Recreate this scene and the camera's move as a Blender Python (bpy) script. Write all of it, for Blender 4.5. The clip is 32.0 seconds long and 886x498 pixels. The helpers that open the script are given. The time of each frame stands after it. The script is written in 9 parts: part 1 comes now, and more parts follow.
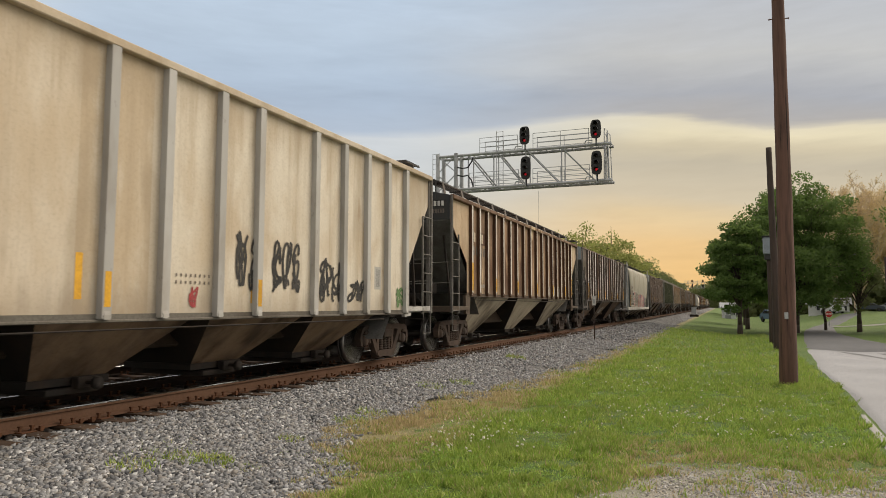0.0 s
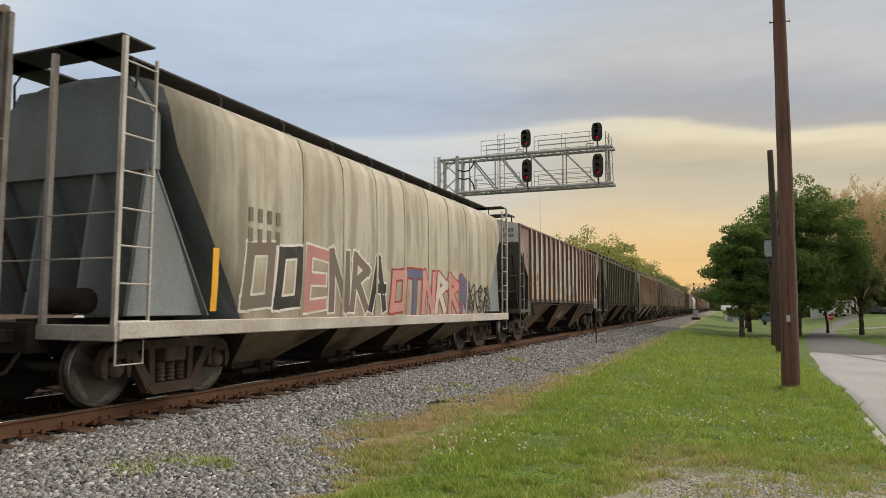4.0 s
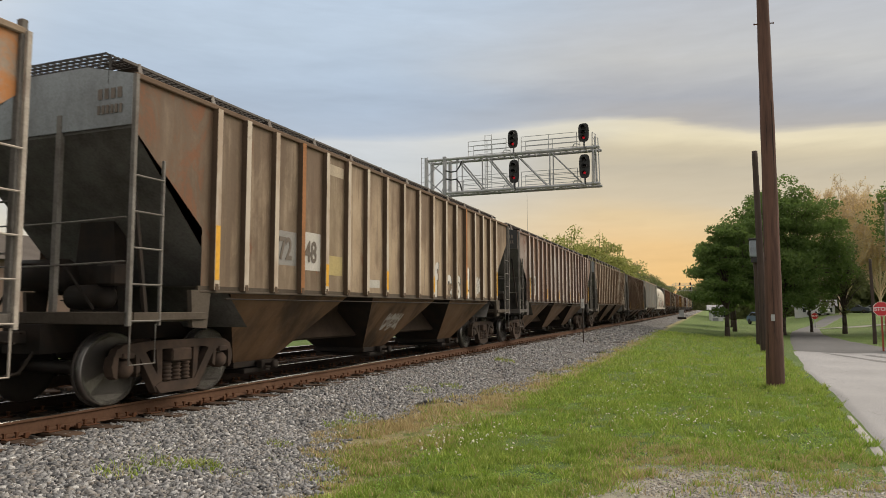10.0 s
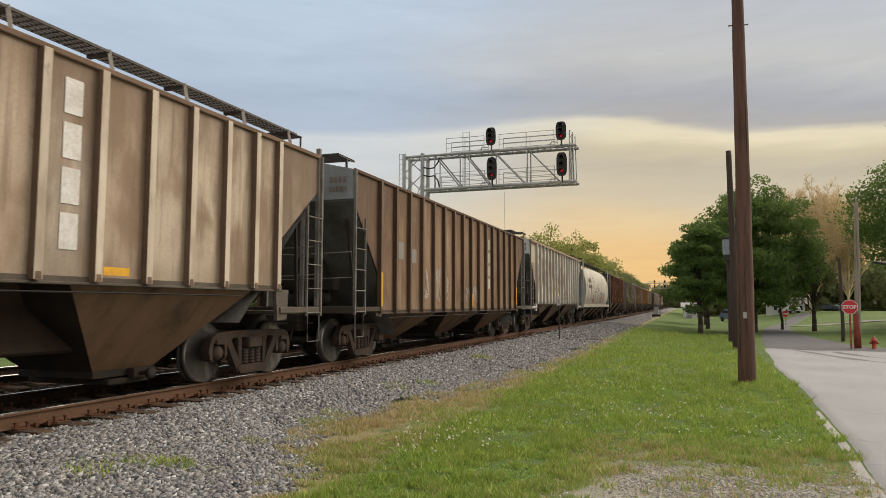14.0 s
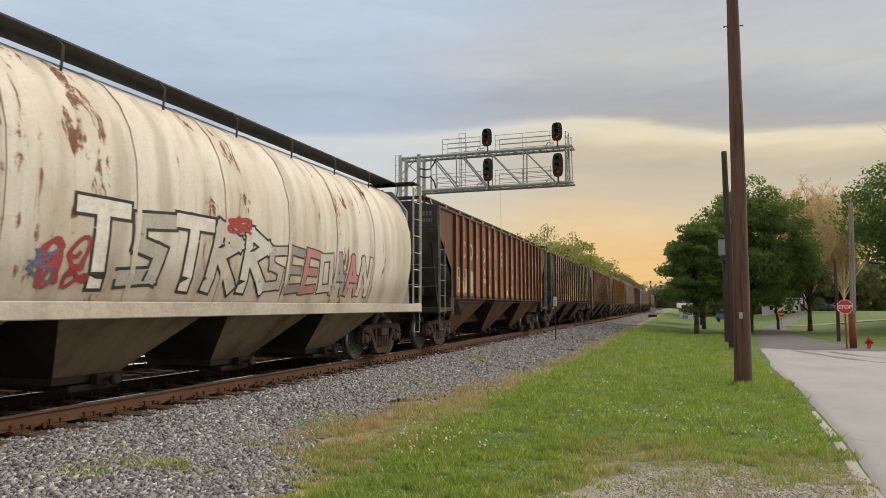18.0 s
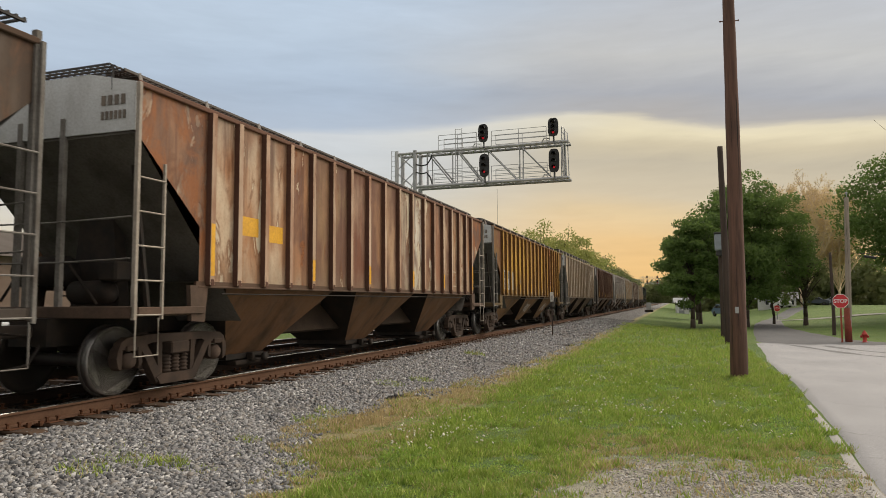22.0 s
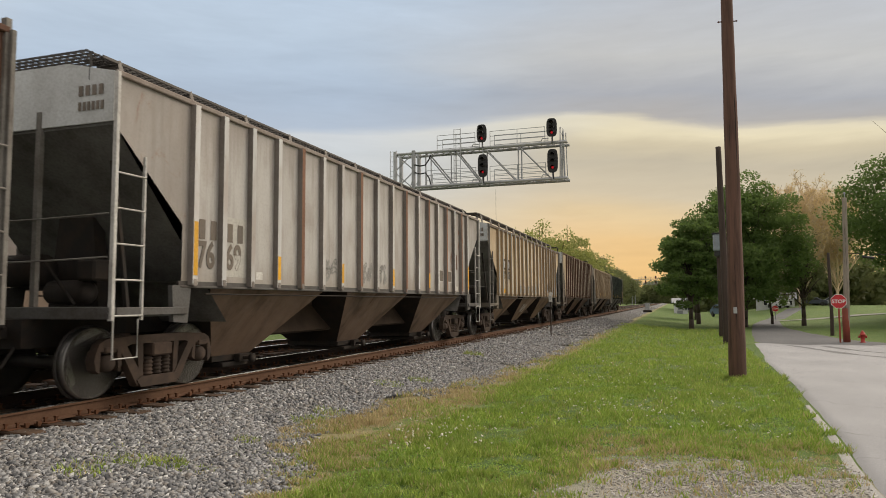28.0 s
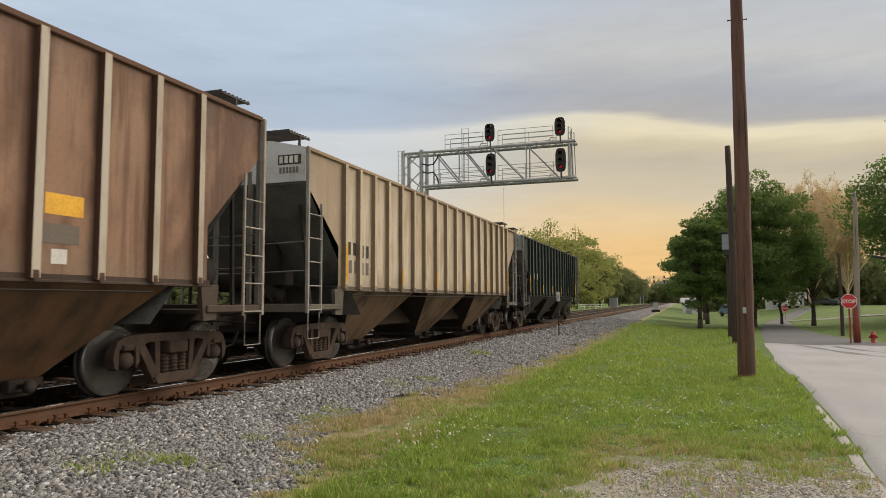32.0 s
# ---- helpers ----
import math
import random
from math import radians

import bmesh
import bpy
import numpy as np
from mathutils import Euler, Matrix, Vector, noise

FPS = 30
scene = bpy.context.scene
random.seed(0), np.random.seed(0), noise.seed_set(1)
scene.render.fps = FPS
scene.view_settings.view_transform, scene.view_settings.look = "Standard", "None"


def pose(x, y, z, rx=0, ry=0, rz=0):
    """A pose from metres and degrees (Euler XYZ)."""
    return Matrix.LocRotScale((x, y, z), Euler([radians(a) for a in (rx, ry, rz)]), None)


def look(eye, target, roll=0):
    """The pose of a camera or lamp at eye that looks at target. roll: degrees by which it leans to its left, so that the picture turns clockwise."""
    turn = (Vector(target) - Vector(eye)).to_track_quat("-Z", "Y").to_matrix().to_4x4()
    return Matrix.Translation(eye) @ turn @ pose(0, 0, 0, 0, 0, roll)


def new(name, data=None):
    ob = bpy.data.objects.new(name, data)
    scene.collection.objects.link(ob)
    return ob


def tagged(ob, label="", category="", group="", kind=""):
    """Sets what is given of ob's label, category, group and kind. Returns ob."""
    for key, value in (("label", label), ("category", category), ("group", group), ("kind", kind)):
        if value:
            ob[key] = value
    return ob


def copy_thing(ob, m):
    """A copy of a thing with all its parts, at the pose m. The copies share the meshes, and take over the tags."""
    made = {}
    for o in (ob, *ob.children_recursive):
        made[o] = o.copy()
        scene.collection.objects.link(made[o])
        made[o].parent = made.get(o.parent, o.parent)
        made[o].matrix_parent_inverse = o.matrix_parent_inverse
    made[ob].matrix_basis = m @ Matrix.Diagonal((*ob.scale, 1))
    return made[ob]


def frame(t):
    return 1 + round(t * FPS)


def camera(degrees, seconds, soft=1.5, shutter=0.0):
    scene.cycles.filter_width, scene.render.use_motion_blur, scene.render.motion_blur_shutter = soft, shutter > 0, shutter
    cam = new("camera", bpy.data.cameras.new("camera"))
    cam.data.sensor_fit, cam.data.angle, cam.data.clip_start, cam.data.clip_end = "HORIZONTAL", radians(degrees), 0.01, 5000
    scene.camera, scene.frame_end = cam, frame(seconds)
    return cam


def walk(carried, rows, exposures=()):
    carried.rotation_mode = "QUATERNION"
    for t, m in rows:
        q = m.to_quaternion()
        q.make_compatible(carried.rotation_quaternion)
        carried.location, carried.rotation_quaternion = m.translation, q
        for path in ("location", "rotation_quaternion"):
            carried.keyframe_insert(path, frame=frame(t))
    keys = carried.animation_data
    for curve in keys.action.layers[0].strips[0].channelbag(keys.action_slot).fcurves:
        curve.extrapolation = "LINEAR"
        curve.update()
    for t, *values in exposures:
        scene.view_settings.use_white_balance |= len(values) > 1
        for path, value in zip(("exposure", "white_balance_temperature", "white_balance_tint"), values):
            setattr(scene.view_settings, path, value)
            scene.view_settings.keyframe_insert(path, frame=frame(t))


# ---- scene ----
EYE = (7.84, 0.0, 1.20)


def aim(yaw, pitch, roll):
    a, b = radians(yaw), radians(pitch)
    way = Vector((-math.sin(a) * math.cos(b), math.cos(a) * math.cos(b), math.sin(b)))
    return look(EYE, Vector(EYE) + 10 * way, roll)


# seconds, turn to the left of the track's line, upward tilt, lean
PATH = [
    (0, 21.97, 4.63, 0.12), (0.5, 22.04, 4.57, 0.10), (1, 22.18, 4.57, 0.07), (1.5, 22.38, 4.64, 0.04), (2, 22.48, 4.66, 0.00),
    (2.5, 22.44, 4.70, -0.06), (3, 22.33, 4.74, -0.03), (3.5, 22.19, 4.80, 0.03), (5.5, 21.89, 5.07, 0.16), (6, 21.78, 5.05, 0.13),
    (6.5, 21.59, 5.00, 0.09), (7, 21.35, 4.94, 0.08), (7.5, 21.15, 4.92, 0.06), (8, 21.05, 4.92, 0.02), (8.5, 21.01, 4.91, -0.04),
    (9, 21.03, 4.91, -0.04), (9.5, 21.05, 4.91, -0.04), (10, 21.04, 4.93, -0.13), (10.5, 20.96, 4.91, -0.24), (11, 20.77, 4.81, -0.29),
    (11.5, 20.47, 4.72, -0.24), (12, 20.17, 4.69, -0.05), (12.5, 19.89, 4.72, 0.07), (13, 19.64, 4.76, 0.12), (13.5, 19.37, 4.75, 0.07),
    (14, 19.15, 4.65, 0.07), (14.5, 19.08, 4.60, 0.09), (16.5, 18.86, 4.84, 0.17), (17, 18.81, 4.83, 0.18), (17.5, 18.82, 4.79, 0.09),
    (18, 18.85, 4.74, -0.10), (18.5, 18.86, 4.61, -0.28), (19, 18.81, 4.47, -0.39), (19.5, 18.76, 4.42, -0.37), (20, 18.72, 4.43, -0.30),
    (20.5, 18.71, 4.43, -0.24), (21, 18.70, 4.41, -0.27), (21.5, 18.63, 4.37, -0.35), (22, 18.57, 4.40, -0.34), (22.5, 18.46, 4.46, -0.28),
    (23, 18.35, 4.47, -0.24), (23.5, 18.28, 4.46, -0.23), (24, 18.27, 4.45, -0.24), (24.5, 18.28, 4.50, -0.28), (25, 18.33, 4.60, -0.30),
    (25.5, 18.36, 4.58, -0.33), (27.5, 18.50, 4.46, -0.41), (28, 18.45, 4.42, -0.34), (28.5, 18.39, 4.41, -0.25), (29, 18.37, 4.46, -0.21),
    (29.5, 18.37, 4.49, -0.20), (30, 18.45, 4.43, -0.12), (30.5, 18.67, 4.33, -0.12), (31, 18.88, 4.29, -0.16), (31.5, 19.03, 4.33, -0.20),
    (32, 19.10, 4.36, -0.23),
]
cam = camera(65.5, 32.0, 0.9, 0.06)
walk(cam, [(t, aim(a, b, c)) for t, a, b, c in PATH])

# ---- world, sun ----
SUN_AZ, SUN_EL = 42.0, 40.0      # degrees right of the track's line, degrees up
world = bpy.data.worlds.new("dusk")
scene.world = world
world.use_nodes = True


class Nodes:
    """Short hand for node trees."""

    def __init__(self, tree):
        self.t = tree
        tree.nodes.clear()

    def n(self, kind, ins=None, **props):
        node = self.t.nodes.new(kind)
        for k, v in props.items():
            setattr(node, k, v)
        for k, v in (ins or {}).items():
            self.put(node, k, v)
        return node

    def put(self, node, k, v):
        if isinstance(v, bpy.types.NodeSocket):
            self.t.links.new(v, node.inputs[k])
        else:
            node.inputs[k].default_value = v

    def math(self, op, a, b=0.0, clamp=False):
        node = self.n("ShaderNodeMath", {0: a, 1: b}, operation=op, use_clamp=clamp)
        return node.outputs[0]

    def ramp(self, v, lo, hi, a=0.0, b=1.0, smooth=True):
        node = self.n("ShaderNodeMapRange", {0: v, 1: lo, 2: hi, 3: a, 4: b}, interpolation_type="SMOOTHSTEP" if smooth else "LINEAR")
        return node.outputs[0]

    def mix(self, fac, a, b, mode="MIX"):
        node = self.n("ShaderNodeMix", data_type="RGBA", blend_type=mode, clamp_factor=True)
        for i, v in ((0, fac), (6, a), (7, b)):
            if isinstance(v, tuple) and len(v) == 3:
                v = (*v, 1.0)
            self.put(node, i, v)
        return node.outputs[2]

    def noise(self, vec, scale, detail=4.0, rough=0.55, distort=0.0):
        node = self.n("ShaderNodeTexNoise", {"Vector": vec, "Scale": scale, "Detail": detail, "Roughness": rough, "Distortion": distort})
        return node.outputs[0]

    def stretch(self, vec, sx, sy, sz, off=(0, 0, 0)):
        return self.n("ShaderNodeMapping", {0: vec, 1: off, 3: (sx, sy, sz)}).outputs[0]


def build_sky():
    """Dusk under a broken deck of cloud: colours by height over the horizon, on the glow's side and on the blue side, warped into streaks."""
    k = Nodes(world.node_tree)
    d = k.n("ShaderNodeTexCoord").outputs["Generated"]
    sep = k.n("ShaderNodeSeparateXYZ", {0: d})
    x, y, z = sep.outputs[0], sep.outputs[1], sep.outputs[2]
    az = k.math("MULTIPLY", k.math("ARCTAN2", x, y), 57.2958)
    el = k.math("MULTIPLY", k.math("ARCSINE", z), 57.2958)
    plane = k.n("ShaderNodeCombineXYZ", {0: az, 1: el, 2: 0.0}).outputs[0]
    big = k.noise(k.stretch(plane, 0.030, 0.13, 1.0, (2.3, 0.4, 0)), 1.0, 3.0, 0.5, 0.6)
    mid = k.noise(k.stretch(plane, 0.075, 0.42, 1.0, (5.3, 1.4, 0)), 1.0, 5.0, 0.55, 0.5)
    fine = k.noise(k.stretch(plane, 0.22, 1.3, 1.0, (1.3, 7.4, 0)), 1.0, 5.0, 0.6, 0.3)
    warp = k.math("ADD", k.math("MULTIPLY", k.math("SUBTRACT", big, 0.5), 2.6), k.math("MULTIPLY", k.math("SUBTRACT", mid, 0.5), 1.8))
    # the deck's edge runs level to the left and sinks towards the right
    aside = k.math("ADD", az, 8.0)
    sink = k.math("ADD", k.math("MULTIPLY", k.math("MAXIMUM", aside, 0.0), 0.12), k.math("MULTIPLY", k.math("MINIMUM", aside, 0.0), -0.037))
    high = k.math("ADD", el, k.math("ADD", warp, sink))
    pos = k.math("DIVIDE", high, 40.0, True)

    def ramp(stops):
        node = k.n("ShaderNodeValToRGB", {0: pos})
        e = node.color_ramp.elements
        while len(e) < len(stops):
            e.new(0.5)
        for i, (deg, c) in enumerate(stops):
            e[i].position = deg / 40.0
            e[i].color = (*[((v / 255 + 0.055) / 1.055) ** 2.4 for v in c], 1)
        return node.outputs[0]

    glow_side = ramp(GLOW_SIDE)
    blue_side = ramp(BLUE_SIDE)
    near = k.math("ADD", az, k.math("MULTIPLY", k.math("SUBTRACT", big, 0.5), 22.0))
    col = k.mix(k.ramp(near, -27.0, -2.0), blue_side, glow_side)
    shade = k.math("ADD", k.math("MULTIPLY", fine, 0.13), k.math("MULTIPLY", mid, 0.22))
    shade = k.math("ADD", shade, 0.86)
    col = k.mix(1.0, col, k.n("ShaderNodeCombineColor", {0: shade, 1: shade, 2: shade}).outputs[0], "MULTIPLY")
    # the deck away from the sunset: even and brighter, warm grey
    front = k.math("MULTIPLY", k.ramp(y, 0.35, 0.62), k.ramp(el, 46.0, 30.0))
    back = k.mix(k.ramp(mid, 0.35, 0.65), SKY_BACK, tuple(c * 0.82 for c in SKY_BACK))
    # and darker behind, over land that the sunset has left
    back = k.mix(k.ramp(y, 0.05, -0.65), back, k.mix(1.0, back, (0.78, 0.79, 0.80), "MULTIPLY"))
    col = k.mix(front, back, col)
    sky = k.n("ShaderNodeTexSky", sky_type="NISHITA", sun_disc=False, sun_elevation=radians(SUN_EL), sun_rotation=radians(SUN_AZ))
    clear = k.mix(1.0, sky.outputs[0], (0.10, 0.10, 0.10), "MULTIPLY")
    col = k.mix(0.95, clear, col)
    bg = k.n("ShaderNodeBackground", {"Color": col, "Strength": 1.0})
    out = k.n("ShaderNodeOutputWorld")
    k.t.links.new(bg.outputs[0], out.inputs[0])


GLOW_SIDE = [(0, (238, 191, 124)), (3, (239, 194, 128)), (5.5, (235, 196, 137)), (7.5, (229, 202, 156)), (9.5, (211, 195, 166)), (11.8, (196, 184, 160)), (13.2, (210, 196, 165)), (14.2, (230, 217, 183)), (14.8, (228, 216, 186)),
             (15.4, (178, 173, 168)), (17, (172, 173, 177)), (20, (196, 195, 192)), (24, (188, 191, 196)), (30, (201, 207, 214)), (38, (208, 214, 222))]
BLUE_SIDE = [(0, (222, 200, 156)), (4, (220, 204, 172)), (8, (212, 206, 192)), (11, (206, 208, 207)), (13, (207, 211, 213)), (14.7, (207, 211, 214)), (15.5, (179, 191, 206)), (17.5, (174, 188, 205)), (19.5, (182, 197, 214)), (23, (189, 204, 220)), (30, (193, 209, 227)), (38, (200, 214, 231))]
SKY_BACK = (1.13, 1.055, 0.965)
build_sky()

sun = new("sun", bpy.data.lights.new("sun", "SUN"))
sun.data.energy, sun.data.angle, sun.data.color = 3.05, radians(45), (1.0, 0.865, 0.70)
sa, se = radians(SUN_AZ), radians(SUN_EL)
sun.matrix_world = look((0, 0, 60), Vector((0, 0, 60)) - Vector((math.sin(sa) * math.cos(se), math.cos(sa) * math.cos(se), math.sin(se))))
scene.view_settings.exposure = 0.0

# ---- materials ----
MATS = {}


def material(name, rough=0.8, metal=0.0):
    m = bpy.data.materials.new(name)
    m.use_nodes = True
    k = Nodes(m.node_tree)
    b = k.n("ShaderNodeBsdfPrincipled", {"Roughness": rough, "Metallic": metal})
    o = k.n("ShaderNodeOutputMaterial")
    k.t.links.new(b.outputs[0], o.inputs[0])
    return m, k, b


def bump(k, b, height, strength=0.3, dist=0.01):
    k.put(b, "Normal", k.n("ShaderNodeBump", {"Height": height, "Strength": strength, "Distance": dist}).outputs[0])


def worn(name, base, dirt, amount=0.4, scale=2.0, rough=0.75, metal=0.0, streak=1.0, relief=0.15, fine=30.0):
    """A surface of one colour with dirt at two scales."""
    if name in MATS:
        return MATS[name]
    m, k, b = material(name, rough, metal)
    if rough > 0.7:
        k.put(b, "Specular IOR Level", 0.25)
    co = k.n("ShaderNodeTexCoord").outputs["Object"]
    rnd = k.n("ShaderNodeObjectInfo").outputs["Random"]
    off = k.n("ShaderNodeVectorMath", {0: co, 1: k.n("ShaderNodeCombineXYZ", {0: k.math("MULTIPLY", rnd, 37.0), 1: k.math("MULTIPLY", rnd, 91.0)}).outputs[0]}, operation="ADD").outputs[0]
    n1 = k.noise(k.stretch(off, 1, 1, streak), scale, 5, 0.6)
    n2 = k.noise(off, fine, 3, 0.6)
    f = k.ramp(n1, 0.35, 0.72, 0.0, amount)
    col = k.mix(f, base, dirt)
    col = k.mix(k.ramp(n2, 0.3, 0.8, 0.0, 0.35), col, tuple(c * 0.55 for c in dirt))
    val = k.math("ADD", 0.88, k.math("MULTIPLY", rnd, 0.24))
    col = k.mix(1.0, col, k.n("ShaderNodeCombineColor", {0: val, 1: val, 2: val}).outputs[0], "MULTIPLY")
    k.put(b, "Base Color", col)
    k.put(b, "Roughness", k.ramp(n1, 0.3, 0.8, rough, min(1.0, rough + 0.15)))
    bump(k, b, n2, relief, 0.01)
    MATS[name] = m
    return m


def car_paint(name, base, stain, stain_amt=0.5, rust=(0.16, 0.07, 0.035), rust_amt=0.2, seed=0.0, band=None, fade=0.0, pale=None, var=0.5, seam=0.3, cells=((1.40, 14.8, 17),), z0=1.48, runs=0.75, panels=(), soot=None, crown=None, peel=None):
    """Weathered paint of a freight car: sheets that aged apart, faded patches, runs of dirt, rust along the seams and breaking out, road dust."""
    m, k, b = material(name, 0.72)
    k.put(b, "Specular IOR Level", 0.22)
    pale = pale or tuple(min(0.8, c * 1.3 + 0.03) for c in base)
    co = k.n("ShaderNodeTexCoord").outputs["Object"]
    off = k.stretch(co, 1, 1, 1, (seed * 3.7, seed * 11.3, seed * 1.9))
    big = k.noise(k.stretch(off, 1, 0.9, 0.55), 0.8, 4, 0.6, 0.5)
    soft = k.noise(k.stretch(off, 1, 1.5, 0.75), 1.2, 3, 0.5, 0.3)
    streak = k.noise(k.stretch(off, 1, 5.0, 0.30), 1.2, 5, 0.62)
    thin = k.noise(k.stretch(off, 1, 26.0, 0.55), 1.0, 4, 0.6)
    blot = k.noise(k.stretch(off, 1, 1.5, 0.8), 1.5, 9, 0.72, 0.7)
    grain = k.noise(off, 24, 4, 0.7)
    sep = k.n("ShaderNodeSeparateXYZ", {0: co})
    z = sep.outputs[2]
    # each sheet between two ribs has aged in its own way
    u = 0.0
    for a, c, count in cells:
        u = k.math("ADD", k.ramp(sep.outputs[1], a, c, 0.0, float(count), False), u)
    wn = k.n("ShaderNodeTexWhiteNoise", {"W": k.math("ADD", k.math("FLOOR", u), seed * 17.0)}, noise_dimensions="1D")
    hue = k.n("ShaderNodeSeparateColor", {0: wn.outputs[1]})
    own = k.math("MULTIPLY", k.math("SUBTRACT", hue.outputs[0], 0.5), 0.42 * var)
    tone = k.math("ADD", k.math("ADD", k.math("MULTIPLY", big, 0.75), k.math("MULTIPLY", soft, 0.85)), k.math("SUBTRACT", own, 0.30))
    field, own_paint = base, 0.0
    for cell, sheet, much in panels:
        hit = k.n("ShaderNodeMath", {0: k.math("FLOOR", u), 1: float(cell), 2: 0.1}, operation="COMPARE").outputs[0]
        field = k.mix(k.math("MULTIPLY", hit, k.ramp(k.math("ADD", k.math("MULTIPLY", blot, 0.5), k.math("MULTIPLY", streak, 0.5)), 0.34, 0.52, 0.35 * much, much)), field, sheet)
        own_paint = k.math("ADD", k.math("MULTIPLY", hit, much), own_paint)
    free = k.math("SUBTRACT", 1.0, k.math("MULTIPLY", own_paint, 0.75)) if panels else 1.0
    col = k.mix(k.ramp(tone, 0.56, 0.26, 0.0, min(1.0, 0.55 + 0.6 * stain_amt)), field, stain)
    col = k.mix(k.math("MULTIPLY", k.ramp(tone, 0.52, 0.82, 0.0, 0.4 + 0.45 * min(1.0, var)), free), col, pale)
    # dirt washed down in runs, a few of them dark
    col = k.mix(k.ramp(streak, 0.49, 0.64, 0.0, min(1.0, 1.25 * stain_amt * runs)), col, tuple(0.75 * c for c in stain))
    col = k.mix(k.math("MULTIPLY", k.ramp(streak, 0.42, 0.28, 0.0, 0.5 * var * runs), free), col, pale)
    col = k.mix(k.ramp(thin, 0.58, 0.74, 0.0, 0.45 * stain_amt * runs), col, tuple(0.55 * c for c in stain))
    if fade:
        col = k.mix(k.ramp(streak, 0.30, 0.48, fade, 0.0), col, (0.62, 0.60, 0.55))
    if band:
        lo, hi, bc = band
        zz = k.math("ADD", z, k.math("MULTIPLY", k.math("SUBTRACT", soft, 0.5), 0.12))
        inside = k.math("MULTIPLY", k.ramp(zz, lo - 0.02, lo + 0.02), k.ramp(zz, hi - 0.02, hi + 0.02, 1.0, 0.0))
        col = k.mix(k.math("MULTIPLY", inside, k.ramp(blot, 0.66, 0.50, 0.45, 0.92)), col, bc)
    if soot:
        # broad soft rust that has run down from the middle of the side
        lo, hi, zc, deep, tint_, much = soot
        along = k.math("MULTIPLY", k.ramp(sep.outputs[1], lo - 0.3, lo + 0.3), k.ramp(sep.outputs[1], hi - 0.12, hi + 0.12, 1.0, 0.0))
        high = k.math("SUBTRACT", 1.0, k.math("DIVIDE", k.math("ABSOLUTE", k.math("SUBTRACT", z, zc)), deep))
        smear = k.noise(k.stretch(off, 1, 1.1, 1.3), 1.1, 5, 0.6, 1.2)
        much_ = k.ramp(k.math("ADD", k.math("MULTIPLY", high, 0.22), k.math("ADD", k.math("MULTIPLY", smear, 0.65), k.math("MULTIPLY", streak, 0.35))), 0.52, 0.74, 0.0, much)
        col = k.mix(k.math("MULTIPLY", along, much_), col, tint_)
    if crown:
        # rust creeping down from the roof's edge
        top, deep, tint_, much = crown
        edge_ = k.math("ADD", z, k.math("MULTIPLY", k.math("SUBTRACT", k.math("ADD", k.math("MULTIPLY", streak, 0.6), k.math("MULTIPLY", blot, 0.4)), 0.5), 2.2 * deep))
        col = k.mix(k.ramp(edge_, top - deep, top - 0.1 * deep, 0.0, much), col, tint_)
    if peel:
        # faded paint left in sharp-edged sheets, rust showing round it
        flake = k.math("ADD", k.math("MULTIPLY", k.noise(k.stretch(off, 1, 1.3, 0.5), 1.3, 7, 0.6, 1.0), 0.8), k.math("MULTIPLY", hue.outputs[1], 0.2))
        col = k.mix(k.ramp(flake, peel[1] - 0.05, peel[1], 0.0, 0.7), col, tuple(0.6 * c for c in rust))
        col = k.mix(k.ramp(flake, peel[1], peel[1] + 0.018, 0.0, 0.85), col, peel[0])
    # grime that clings beside the ribs
    frac = k.math("SUBTRACT", u, k.math("FLOOR", u))
    side = k.math("MULTIPLY", k.math("ABSOLUTE", k.math("SUBTRACT", frac, 0.5)), 2.0)
    cling = k.math("ADD", k.math("MULTIPLY", side, 0.55), k.math("MULTIPLY", soft, 0.9))
    if runs > 0.5:
        col = k.mix(k.ramp(cling, 0.78, 1.06, 0.0, min(1.0, 0.35 + 0.75 * stain_amt)), col, tuple(0.7 * c for c in stain))
    # rust along the seams and breaking out of the sheets
    own2 = k.math("MULTIPLY", k.math("SUBTRACT", hue.outputs[1], 0.5), 0.22)
    near = k.math("ADD", k.math("ADD", k.math("MULTIPLY", side, 0.34), k.math("MULTIPLY", blot, 0.75)), own2)
    col = k.mix(k.ramp(near, 0.82 - 0.18 * seam, 0.94 - 0.18 * seam, 0.0, min(1.0, 0.35 + seam)), col, rust)
    blotp = k.math("ADD", blot, k.math("MULTIPLY", k.math("SUBTRACT", hue.outputs[2], 0.5), 0.20))
    edge = 0.74 - 0.34 * rust_amt
    rs = k.ramp(k.math("ADD", k.math("MULTIPLY", blotp, 0.72), k.math("MULTIPLY", streak, 0.28)), edge, edge + 0.045)
    col = k.mix(rs, col, k.mix(k.ramp(grain, 0.4, 0.65), rust, tuple(0.5 * c for c in rust)))
    # dust thrown up from the track
    dust = k.ramp(k.math("ADD", z, k.math("MULTIPLY", k.math("SUBTRACT", streak, 0.5), 1.2)), z0 + 0.50, z0 - 0.05, 0.0, 0.45)
    col = k.mix(dust, col, (0.20, 0.155, 0.11))
    col = k.mix(k.ramp(grain, 0.42, 0.78, 0.0, 0.24), col, tuple(c * 0.5 for c in stain))
    k.put(b, "Base Color", col)
    k.put(b, "Roughness", k.ramp(blot, 0.3, 0.8, 0.52, 0.9))
    dents = k.noise(k.stretch(off, 1, 0.9, 0.5), 2.0, 2, 0.5)
